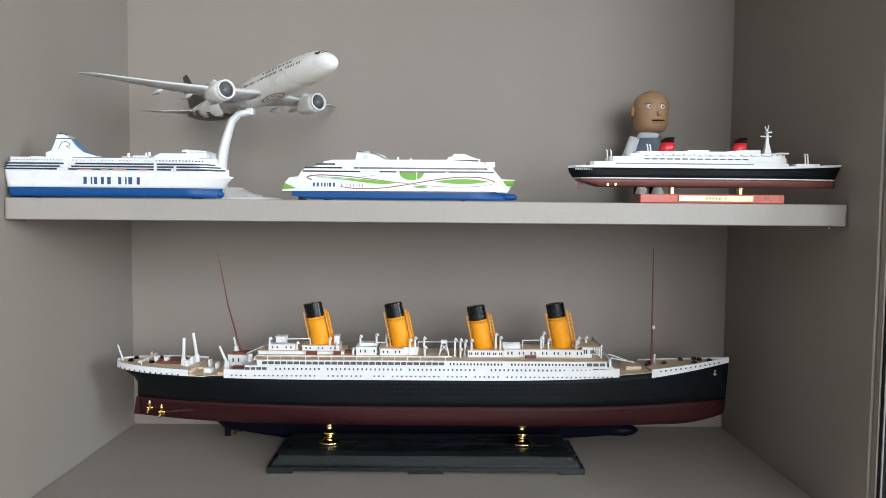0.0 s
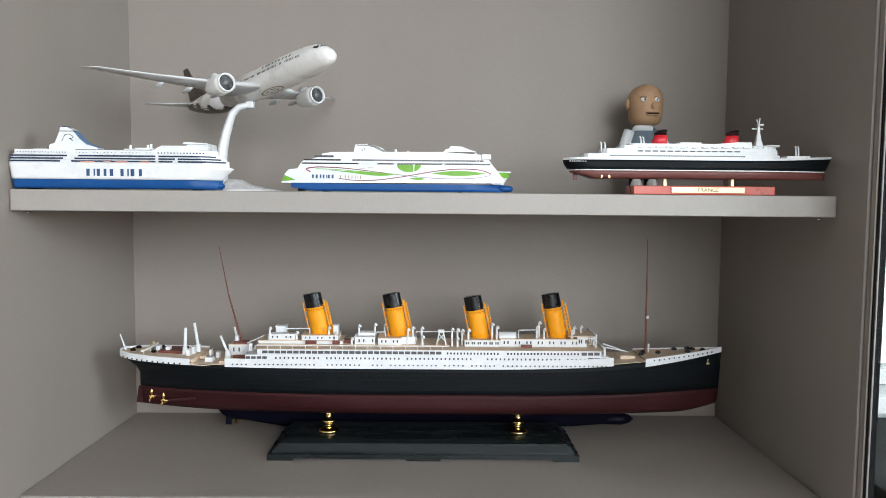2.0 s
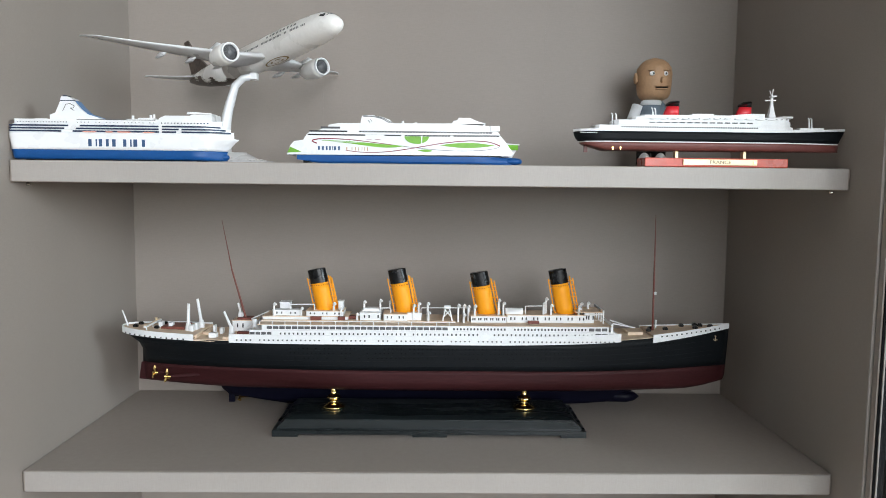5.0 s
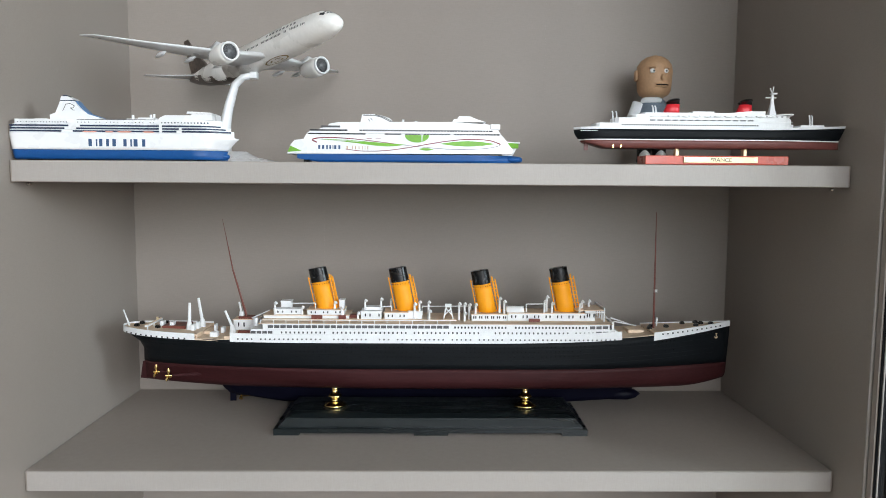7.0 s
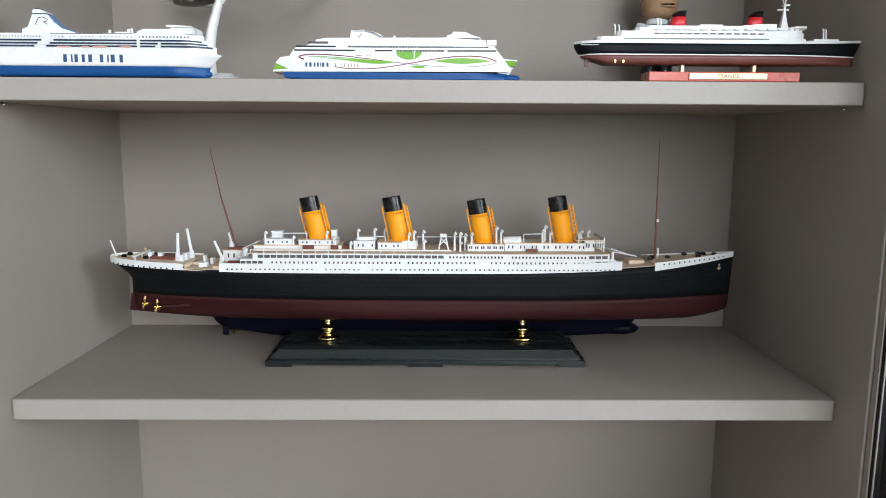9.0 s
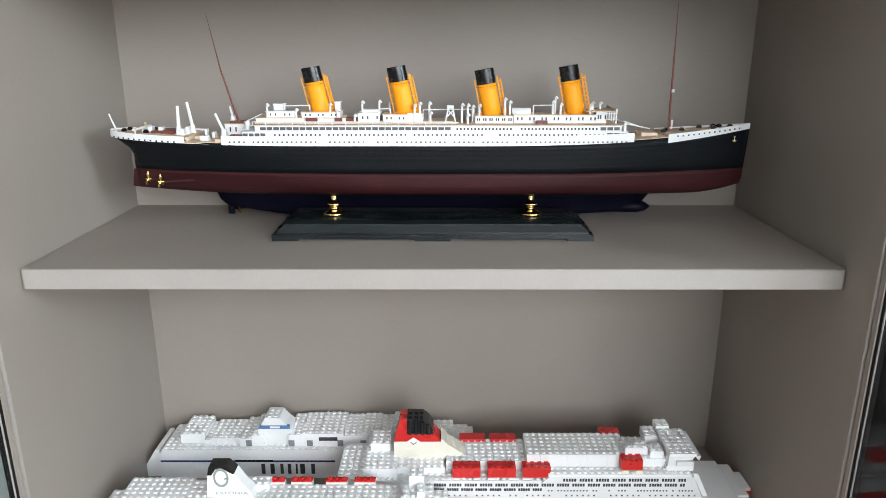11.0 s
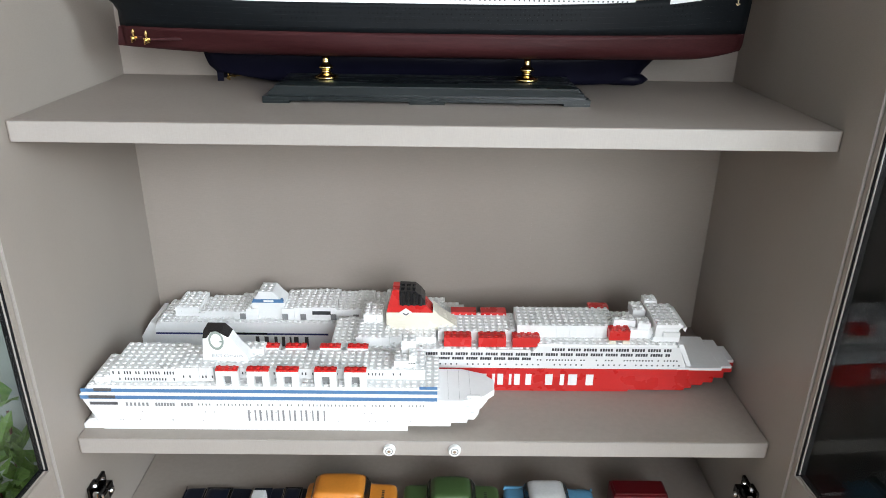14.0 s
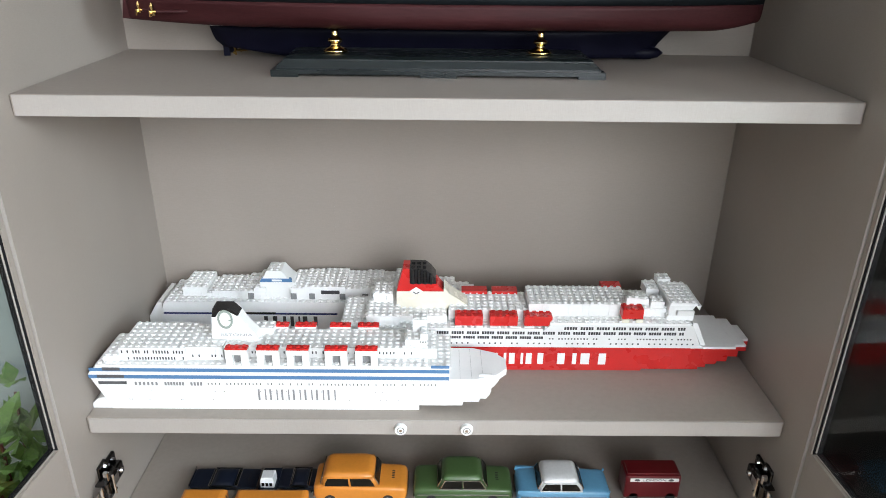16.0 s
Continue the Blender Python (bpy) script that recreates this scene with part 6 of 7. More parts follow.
def ferry_white():
    y0, ny = 0.018, 8
    y1 = y0 + ny * PITCH
    yc = (y0 + y1) / 2
    top, bowz = -0.2970, -0.3100
    t = thing("toy_brick_ferry", (-0.15, yc, S3), "white toy-brick ferry with two blue stripes along its side", "ship model")
    random.seed(51)
    hull = prism(B(), [(-0.3590, S3), (-0.0200, S3), (-0.0200, -0.3445), (0.0130, -0.3445), (0.0130, top), (-0.3700, top), (-0.3790, -0.3060)], y0, y1)
    part("hull", hull, LWHITE, t, "white brick hull")
    part("stern_ramp", prism(B(), [(-0.3812, S3), (-0.3600, S3), (-0.3668, -0.3370), (-0.3740, -0.3385), (-0.3812, -0.3450)], y0 + 0.001, y1 - 0.001), LWHITE, t)
    # the bow: stacked plates, each reaching further forward
    for k, (z0, z1, x1, nose) in enumerate(((-0.3445, -0.3395, 0.0300, 0.002), (-0.3395, -0.3350, 0.0500, 0.004), (-0.3350, -0.3260, 0.0620, 0.008), (-0.3260, -0.3180, 0.0700, 0.022), (-0.3180, bowz, 0.0775, 0.036))):
        pts = [(0.0131, y0)]
        w = yc - y0
        pts += [(x1 - nose, y0), (x1 - nose * 0.35, yc - w * 0.72), (x1, yc - w * 0.30), (x1, yc + w * 0.30), (x1 - nose * 0.35, yc + w * 0.72), (x1 - nose, y1)]
        pts += [(0.0131, y1)]
        bm = slab(B(), pts, z0 + 0.0001, z1)
        part("bow_plate", bm, LGREY if k == 4 else LWHITE, t, "pale grey bow deck plate" if k == 4 else "")
    for x in (0.0250, 0.0375, 0.0500):
        part("plate_seam", boxes((x - 0.0001, x + 0.0001, y0 + 0.002, y1 - 0.002, bowz, bowz + 0.0002)), INKG, t)
    part("hawse", boxes((0.0460, 0.0600, y0 + 0.006, y0 + 0.009, bowz, bowz + 0.0025)), LWHITE, t)
    # decks with rows of bricks
    field(t, -0.3690, 0.0130, y0, ny, top, 0.0032, None, (2, 3, 2, 4))
    field(t, -0.3450, -0.2730, y0 + PITCH, 7, top + 0.0032, BRICK * 2 - 0.0032, None, (2, 1, 2))
    field(t, -0.3610, -0.3450, y0 + 0.5 * PITCH, 6, top + 0.0032, BRICK * 0.8, LGREY, (1,))
    field(t, -0.2570, -0.0050, y0 + 2 * PITCH, 5, top + 0.0032, BRICK * 1.33, None, (2, 3))
    field(t, -0.2730, -0.2330, y0 + 1.3 * PITCH, 6, top + 0.0032, BRICK * 1.7, None, (1, 2))
    field(t, -0.2490, -0.1850, y0 + 5.6 * PITCH, 2, top + 0.0032 + BRICK * 1.33, BRICK * 0.8, None, (2,))
    # near and far boat bricks: white housings with red tops
    for row, (yy, xs) in enumerate(((y0 - 0.0004, (-0.2275, -0.1940, -0.1620, -0.1210, -0.0885)), (y0 + 7 * PITCH, (-0.1945, -0.1630, -0.1235, -0.0915)))):
        dz = top - 0.004 * row
        for x in xs:
            bt = part("boat_housing", boxes((x, x + 0.0240, yy, yy + PITCH, dz + 0.0165, dz + 0.0225), (x, x + 0.0075, yy, yy + PITCH, dz + 0.0030, dz + 0.0165), (x + 0.0165, x + 0.0240, yy, yy + PITCH, dz + 0.0030, dz + 0.0165), bevel=0.0002), LWHITE, t, "white boat housing with red top")
            # A grey plate closes the gap and stands for the shade inside it.
            part("opening", boxes((x + 0.0076, x + 0.0164, yy + 0.006, yy + 0.008, dz + 0.0040, dz + 0.0165)), INKG, bt)
            ob = brick(t, x, yy, dz + 0.0226, 3, 1, 0.0022, LRED, True, "red_plate")
    # funnel fin with an emblem
    f = part("funnel", prism(B(), [(-0.2500, -0.2850), (-0.1960, -0.2850), (-0.2005, -0.2710), (-0.2090, -0.2610), (-0.2170, -0.2480), (-0.2255, -0.2395), (-0.2440, -0.2395), (-0.2465, -0.2500)], 0.046, 0.062), PRINTW, t, "white funnel fin with a dark top")
    part("funnel_top", prism(B(), [(-0.2466, -0.2500), (-0.2442, -0.2394), (-0.2253, -0.2394), (-0.2172, -0.2478), (-0.2192, -0.2482), (-0.2290, -0.2420), (-0.2370, -0.2425), (-0.2420, -0.2500)], 0.0456, 0.0624), LBLACK, f, "black top")
    bm = B()
    for i in range(28):
        a, b = 2 * math.pi * i / 28, 2 * math.pi * (i + 1) / 28
        q = [(-0.2318 + 0.0084 * r * math.cos(w), 0.0453, -0.2528 + 0.0118 * r * math.sin(w)) for w, r in ((a, 1), (b, 1), (b, 0.74), (a, 0.74))]
        bm.faces.new([bm.verts.new(p) for p in q])
    rod(bm, (-0.2280, 0.0453, -0.2538), (-0.2245, 0.0453, -0.2538), 0.0010, seg=6)
    f_in = lathe(B(), 0, 0, [(0.0060, 0), (0.0060, 0.0003)], 28, 1.0, 1.42)
    bmesh.ops.transform(f_in, matrix=pose(-0.2318, 0.0454, -0.2528, 90, 0, 0), verts=f_in.verts[:])
    part("emblem_ground", f_in, PRINTW, f)
    part("emblem", bm, surf("grey_green_print", (0.28, 0.33, 0.29), 0.4), f, "grey-green oval ring emblem")
    letters("ESTONIA", 0.0046, (-0.2215, 0.0454, -0.2722), surf("pale_grey_print", (0.42, 0.42, 0.43), 0.4), f, "funnel_lettering", stretch=1.9)
    # small deck house forward
    zt = top + 0.0032 + BRICK * 0.9
    for x, yy, z, nx, n2, m in ((-0.0360, 3, 0, 3, 3, 1.35), (-0.0280, 5, 0, 2, 2, 3.0), (-0.0190, 3, 1.35, 1, 3, 0.75)):
        brick(t, x, y0 + yy * PITCH - 0.004, zt + BRICK * z, nx, n2, BRICK * m)
    window_decal(t, -0.0200, -0.0120, 3, zt + BRICK * 1.05, 0.0016, 0.0013, y0 + 2.5 * PITCH, INK)
    window_decal(t, -0.0330, -0.0200, 4, zt + BRICK * 0.25, 0.0018, 0.0013, y0 + 2.5 * PITCH, INK, 0.2)
    # side stickers
    decal(t, "blue_stripe", -0.3765, 0.0128, -0.3022, -0.2980, y0, LBLUE, "blue side stripe")
    decal(t, "blue_stripe", -0.3785, 0.0126, -0.3112, -0.3068, y0, LBLUE, "blue side stripe")
    decal(t, "blue_mark", -0.0070, 0.0128, -0.2958, -0.2925, y0 - 0.0002, LBLUE, "blue mark by the bow")
    for z, h, x0, x1 in ((-0.2992, 0.0036, -0.3620, -0.3430), (-0.3085, 0.0036, -0.3690, -0.3400), (-0.3168, 0.0034, -0.3690, -0.3385)):
        decal(t, "dark_strip", x0, x1, z - h / 2, z + h / 2, y0 - 0.0003, GREYWIN, "flat dark grey strip on the side")
    for x0, x1, n in ((-0.3310, -0.3040, 6), (-0.2980, -0.2760, 7), (-0.2700, -0.2560, 4)):
        window_decal(t, x0, x1, n, -0.3178, 0.0022, 0.0042, y0, INKG)
    window_decal(t, -0.2520, 0.0000, 62, -0.3176, 0.0009, 0.0024, y0, INK, 0.35)
    window_decal(t, -0.3430, -0.2745, 22, top + 0.0145, 0.0013, 0.0036, y0 + PITCH, INK, 0.3)
    window_decal(t, -0.3400, -0.2745, 21, top + 0.0065, 0.0013, 0.0030, y0 + PITCH, INK, 0.3)
    window_decal(t, -0.2715, -0.2330, 11, top + 0.0085, 0.0013, 0.0030, y0 + 1.3 * PITCH, INK, 0.35)
    window_decal(t, -0.2320, -0.0150, 56, top + 0.0100, 0.0013, 0.0030, y0 + 2 * PITCH, INK, 0.3)
    letter_bars(t, INKG, -0.1970, -0.1080, -0.3385, -0.3245, y0, [0.5, 0.35] * 7, fill=0.28)
    bm = B()
    for i in range(24):
        x = -0.345 + 0.34 * random.random()
        z = random.choice((-0.3275, -0.3385))
        box(bm, x - 0.0004, x + 0.0004, y0 - 0.0002, y0 + 0.0002, z - 0.0004, z + 0.0004)
    part("pin_print", bm, INK, t)


def ferry_red():
    y0, ny = 0.099, 10
    y1 = y0 + ny * PITCH
    yc = (y0 + y1) / 2
    deck, wall = -0.3194, -0.2886
    t = thing("toy_brick_ferry", (0.13, yc, S3), "red-hulled white toy-brick ferry with a red and black funnel", "ship model")
    random.seed(52)
    part("hull", prism(B(), [(-0.1150, S3), (0.2480, S3), (0.2480, -0.3485), (0.3170, -0.3485), (0.3170, deck), (-0.1150, deck)], y0, y1), LRED, t, "red brick hull")
    # stepped bow: each course of plates reaches further forward and narrows in steps like the deck above it
    for z0, z1, back in ((-0.3485, -0.3440, 0.046), (-0.3440, -0.3400, 0.034), (-0.3400, -0.3330, 0.021), (-0.3330, -0.3250, 0.009), (-0.3250, deck, 0.0)):
        for x0, x1, a, b in ((0.3171, 0.3600, 0.0, 0.0770), (0.3600, 0.3740, 0.0045, 0.0690), (0.3740, 0.3812, 0.0180, 0.0530)):
            if x1 - back > 0.3190:
                part("bow_plate", boxes((max(0.3171, x0 - back), x1 - back, y0 + a, y0 + b, z0 + 0.0001, z1)), LRED, t)
    # pale grey bow deck plates in steps
    for x0, x1, a, b in ((0.3050, 0.3190, 0.000, 0.080), (0.3190, 0.3590, -0.001, 0.0760), (0.3590, 0.3730, 0.0040, 0.0680), (0.3730, 0.3808, 0.0175, 0.0520)):
        part("deck_plate", boxes((x0, x1 - 0.0001, y0 + a, y0 + b, deck + 0.0001, deck + 0.0034), bevel=0.0002), LGREY, t, "pale grey bow deck plate")
    # white side wall with its window rows
    part("side_wall", prism(B(), [(-0.1150, deck + 0.0002), (0.3170, deck + 0.0002), (0.3040, wall), (0.1340, wall), (0.1260, wall - 0.0080), (-0.1150, wall - 0.0080)], y0 + 0.0006, y1 - 0.0006), LWHITE, t, "white superstructure wall")
    ys = y0 + 0.0006
    for z, x0, x1, n, g in ((-0.2928, 0.1500, 0.2950, 45, 5), (-0.2995, -0.020, 0.2940, 104, 5)):
        window_decal(t, x0, x1, n, z, 0.0024, 0.0037, ys, INK, 0.0, g)
    window_decal(t, -0.020, 0.1260, 52, -0.3058, 0.0024, 0.0034, ys, INK, 0.0, 5)
    window_decal(t, 0.1320, 0.3050, 46, -0.3072, 0.0017, 0.0017, ys, INK, 0.3)
    window_decal(t, -0.020, 0.3100, 50, -0.3138, 0.0018, 0.0018, ys, INK, 0.12)
    # decks
    field(t, -0.1150, 0.1250, y0, 10, wall - 0.0079, 0.0032, None, (2, 4, 3))
    field(t, 0.1330, 0.3010, y0 + 0.0006, 9, wall, 0.0032, LGREY, (4, 2, 3))
    field(t, 0.0130, 0.1090, y0 + 2.5 * PITCH, 6, wall - 0.0047, BRICK * 1.4, LGREY, (2, 2, 1))
    field(t, 0.1090, 0.2290, y0 + 2 * PITCH, 6, wall + 0.0032, BRICK * 1.75, None, (2, 1, 3))
    field(t, 0.2290, 0.2850, y0 + 2 * PITCH, 6, wall + 0.0032, BRICK * 1.2, LGREY, (2, 2, 1))
    field(t, -0.0450, 0.0130, y0 + 1.5 * PITCH, 8, wall - 0.0047, BRICK * 1.0, LGREY, (2, 3))
    field(t, -0.0850, -0.0450, y0 + 0.5 * PITCH, 9, wall - 0.0047, BRICK * 1.35, LGREY, (1, 1, 2))
    field(t, -0.1150, -0.0850, y0 + 0.5 * PITCH, 8, wall - 0.0047, BRICK * 0.5, LGREY, (2, 1))
    field(t, -0.0790, -0.0550, y0 + 5 * PITCH, 4, wall + 0.0083, BRICK * 1.2, LGREY, (1,))
    # forward bridge: stepped bricks under a flat studded roof that steps back on the far side
    for x, yy, z, nx, nn, h in ((0.2250, 2, 0.0200, 2, 1, 0.9), (0.2385, 3.0, 0.0147, 2, 2, 0.9), (0.2555, 2.2, 0.0147, 2, 2, 0.9), (0.2570, 6, 0.0147, 2, 3, 1.1), (0.2730, 1, 0.0032, 4, 2, 0.7), (0.2810, 3, 0.0032, 3, 6, 1.9)):
        brick(t, x, y0 + yy * PITCH, wall + z, nx, nn, BRICK * h, LGREY)
    for x, yy, nx, nn in ((0.2730, 0.3, 2, 9), (0.2890, 0.3, 1, 7), (0.2970, 0.3, 1, 7)):
        brick(t, x, y0 + yy * PITCH, wall + 0.0262, nx, nn, 0.0034, LGREY, True, "roof_plate")
    brick(t, 0.2730, y0 + 7.3 * PITCH, wall + 0.0296, 2, 2, 0.0040, LGREY)
    part("wheelhouse", prism(B(), [(0.2745, wall + 0.0100), (0.2960, wall + 0.0100), (0.3080, wall + 0.0261), (0.2745, wall + 0.0261)], y0 + 0.008, y1 - 0.018), LWHITE, t, "white wheelhouse with a raked front")
    part("bridge_wing", boxes((0.2835, 0.3035, y0 + 0.0040, y0 + 0.0160, wall + 0.0120, wall + 0.0180), bevel=0.0003), LWHITE, t)
    part("roof_front", prism(B(), [(0.3051, wall + 0.0262), (0.3100, wall + 0.0262), (0.3085, wall + 0.0200), (0.3051, wall + 0.0240)], y0 + 0.003, y1 - 0.022), LWHITE, t)
    part("front_slope", prism(B(), [(0.3041, wall), (0.3172, deck + 0.0035), (0.3230, deck + 0.0035), (0.3090, wall + 0.0030), (0.3041, wall + 0.0030)], y0 + 0.003, y1 - 0.003), LGREY, t)
    # red boats on white feet
    for x, z, m in ((0.0205, wall - 0.0030, 0.0330), (0.0620, wall - 0.0030, 0.0330), (0.1030, wall - 0.0030, 0.0330), (0.2185, wall + 0.0075, 0.0250)):
        bt = part("boat", boxes((x, x + m, y0 + 0.0035, y0 + 0.0185, z, z + 0.0125), bevel=0.0004), LRED, t, "red brick lifeboat on white feet")
        bm = B()
        n = round(m / PITCH)
        for i in range(n):
            for j in range(2):
                rod(bm, (x + (i + 0.5) * m / n, y0 + 0.0073 + 0.0078 * j, z + 0.0124), (x + (i + 0.5) * m / n, y0 + 0.0073 + 0.0078 * j, z + 0.0140), 0.0024, seg=10)
        part("studs", bm, LRED, bt)
        for dx in (0.0, m - 0.0085):
            part("foot", boxes((x + dx, x + dx + 0.0085, y0 + 0.002, y0 + 0.0105, z - 0.0045, z - 0.0001), bevel=0.0003), LWHITE if z < wall + 0.005 else LCREAM, bt)
    for x0, x1, z in ((0.0300, 0.0620, wall + 0.0040), (0.0680, 0.1000, wall + 0.0040), (0.2050, 0.2300, wall + 0.0125)):
        part("far_boat", boxes((x0, x1, y1 - 0.018, y1 - 0.003, z - 0.004, z + 0.0085), bevel=0.0004), LRED, t, "red brick lifeboat")
    # funnel
    fy0, fy1 = 0.131, 0.155
    f = part("funnel", prism(B(), [(-0.0498, -0.2610), (0.0068, -0.2610), (-0.0015, -0.2505), (-0.0340, -0.2505), (-0.0340, -0.2310), (-0.0418, -0.2310)], fy0, fy1), LRED, t, "red funnel with a black middle")
    part("funnel_base", prism(B(), [(-0.0500, -0.2840), (0.0400, -0.2840), (0.0360, -0.2790), (0.0140, -0.2640), (0.0070, -0.2548), (0.0069, -0.2611), (-0.0500, -0.2611)], fy0 - 0.0005, fy1 + 0.0005), LCREAM, f, "cream funnel base")
    part("black_block", prism(B(), [(-0.0338, -0.2504), (-0.0022, -0.2504), (-0.0030, -0.2440), (-0.0080, -0.2370), (-0.0150, -0.2312), (-0.0338, -0.2306)], fy0 - 0.001, fy1 + 0.001), LBLACK, f, "black ribbed brick block")
    for i in range(4):
        part("black_tube", rod(B(), (-0.0300 + i * 0.0072, fy0 - 0.0012, -0.2500), (-0.0300 + i * 0.0072, fy0 - 0.0012, -0.2308 - 0.0012 * i * i * 0.6), 0.0024, seg=12), LBLACK, f)
    for i in range(3):
        for j in range(2):
            part("black_stud", rod(B(), (-0.0300 + i * 0.0070, fy0 + 0.006 + 0.010 * j, -0.2316), (-0.0300 + i * 0.0070, fy0 + 0.006 + 0.010 * j, -0.2290), 0.0022, seg=10), LBLACK, f)
    part("emblem", prism(B(), [(-0.0345, -0.2608), (-0.0262, -0.2650), (-0.0180, -0.2608), (-0.0262, -0.2548)], fy0 - 0.0012, fy0 - 0.0006), PRINTW, f, "white diamond emblem")
    bm = B()
    rod(bm, (-0.0298, fy0 - 0.0014, -0.2612), (-0.0262, fy0 - 0.0014, -0.2640), 0.0006, seg=6)
    rod(bm, (-0.0226, fy0 - 0.0014, -0.2612), (-0.0262, fy0 - 0.0014, -0.2640), 0.0006, seg=6)
    part("chevron", bm, INK, f)
    letter_bars(t, PRINTW, 0.0660, 0.1350, -0.3425, -0.3270, y0, (1.1, 0.5, 1.1, 0.5, 1.1, 1.1), fill=0.5)
    letter_bars(t, PRINTW, 0.1450, 0.2130, -0.3425, -0.3270, y0, (1.0, 0.55, 1.2, 1.0), fill=0.5)


def ferry_grey():
    y0, ny = 0.188, 8
    y1 = y0 + ny * PITCH
    t = thing("toy_brick_ferry", (-0.15, (y0 + y1) / 2, S3), "pale grey toy-brick ferry with a navy line and blue funnel band", "ship model")
    random.seed(53)
    side = surf("silver_grey_sticker", (0.88, 0.89, 0.91), 0.35, 0, 0.06, 40)
    part("hull", prism(B(), [(-0.3620, S3), (0.0500, S3), (0.0500, -0.3270), (-0.3620, -0.3270)], y0, y1), side, t, "silver-grey hull side")
    part("stern_slope", prism(B(), [(-0.3812, S3), (-0.3622, S3), (-0.3622, -0.3120), (-0.3680, -0.3120), (-0.3812, -0.3330)], y0 + 0.004, y1 - 0.004), LGREY, t)
    part("upper_side", prism(B(), [(-0.3620, -0.3268), (0.0500, -0.3268), (0.0500, -0.3120), (-0.3590, -0.3120)], y0 + 0.0002, y1), LGREY, t)
    decal(t, "navy_line", -0.3600, -0.1320, -0.3268, -0.3245, y0 - 0.0003, LNAVY, "navy line")
    part("dark_strip", boxes((-0.2620, -0.2130, y0 - 0.0006, y0 + 0.002, -0.3262, -0.3238)), LBLACK, t)
    z = -0.3120
    field(t, -0.3570, 0.0450, y0, 8, z, 0.0032, LGREY, (3, 2, 4))
    cols = ((-0.3370, -0.3050, 2, 6, 1.7), (-0.3050, -0.2970, 1.5, 6, 0.9), (-0.2970, -0.2570, 1.5, 6, 1.3), (-0.2570, -0.2410, 1, 7, 1.5), (-0.2410, -0.2250, 1, 7, 2.1), (-0.1930, -0.1770, 1, 7, 2.2), (-0.1770, -0.1530, 1, 7, 2.4),
            (-0.1530, -0.1210, 1, 7, 2.5), (-0.1210, -0.0970, 1, 7, 2.1), (-0.0970, -0.0730, 1, 7, 2.3), (-0.0730, -0.0570, 1, 7, 2.0), (-0.0570, -0.0330, 1, 7, 2.6), (-0.0330, 0.0230, 2, 5, 1.5))
    for x0, x1, a, n, h in cols:
        field(t, x0, x1, y0 + a * PITCH, min(n, 8 - int(a)), z + 0.0032, BRICK * h * 0.80, LGREY, (1, 2))
    # Solid dark blocks on the wall paint in the shade of its openings.
    for x in (-0.2490, -0.1930, -0.1690, -0.1290, -0.0990):
        part("opening", boxes((x, x + 0.0075, y0 + PITCH - 0.0006, y0 + PITCH + 0.002, z + 0.0040, z + 0.0125)), INKG, t, "dark block painted as a shaded opening")
    part("opening", boxes((-0.1530, -0.1290, y0 + PITCH - 0.0006, y0 + PITCH + 0.002, z + 0.0120, z + 0.0170)), INK, t, "dark block painted as a shaded opening")
    f = part("funnel", prism(B(), [(-0.2340, z + 0.003), (-0.1890, z + 0.003), (-0.1890, -0.2850), (-0.1960, -0.2790), (-0.2040, -0.2690), (-0.2225, -0.2690), (-0.2330, -0.2860)], y0 + 1.5 * PITCH, y0 + 5 * PITCH), LWHITE, t, "white funnel with a blue band")
    part("blue_band", prism(B(), [(-0.2330, -0.2850), (-0.1905, -0.2850), (-0.1925, -0.2800), (-0.2305, -0.2800)], y0 + 1.5 * PITCH - 0.0004, y0 + 2 * PITCH), LBLUE, f, "blue band")
    part("white_mark", boxes((-0.2170, -0.2040, y0 + 1.5 * PITCH - 0.0008, y0 + 1.6 * PITCH, -0.2838, -0.2812)), PRINTW, f)
    for i in range(2):
        for j in range(3):
            part("stud", rod(B(), (-0.2180 + i * PITCH, y0 + (2 + j) * PITCH, -0.2691), (-0.2180 + i * PITCH, y0 + (2 + j) * PITCH, -0.2674), 0.0024, seg=10), LWHITE, f)
    letter_bars(t, INK, -0.2290, -0.1520, -0.3445, -0.3295, y0, (0.9, 1, 0.75, 0.8, 0.45, 1.1, 0.9), fill=0.42)


ferry_white()
ferry_red()
ferry_grey()


# ---- model cars on the lowest shelf ----
def carpaint(name, col):
    return surf(name, col, 0.35, 0, 0.08, 60, coat=0.15)


TYRE = surf("black_rubber", (0.02, 0.02, 0.02), 0.8)
CARGLASS = surf("dark_car_glass", (0.005, 0.006, 0.006), 0.10, 0, 0.1, 40, spec=0.3)


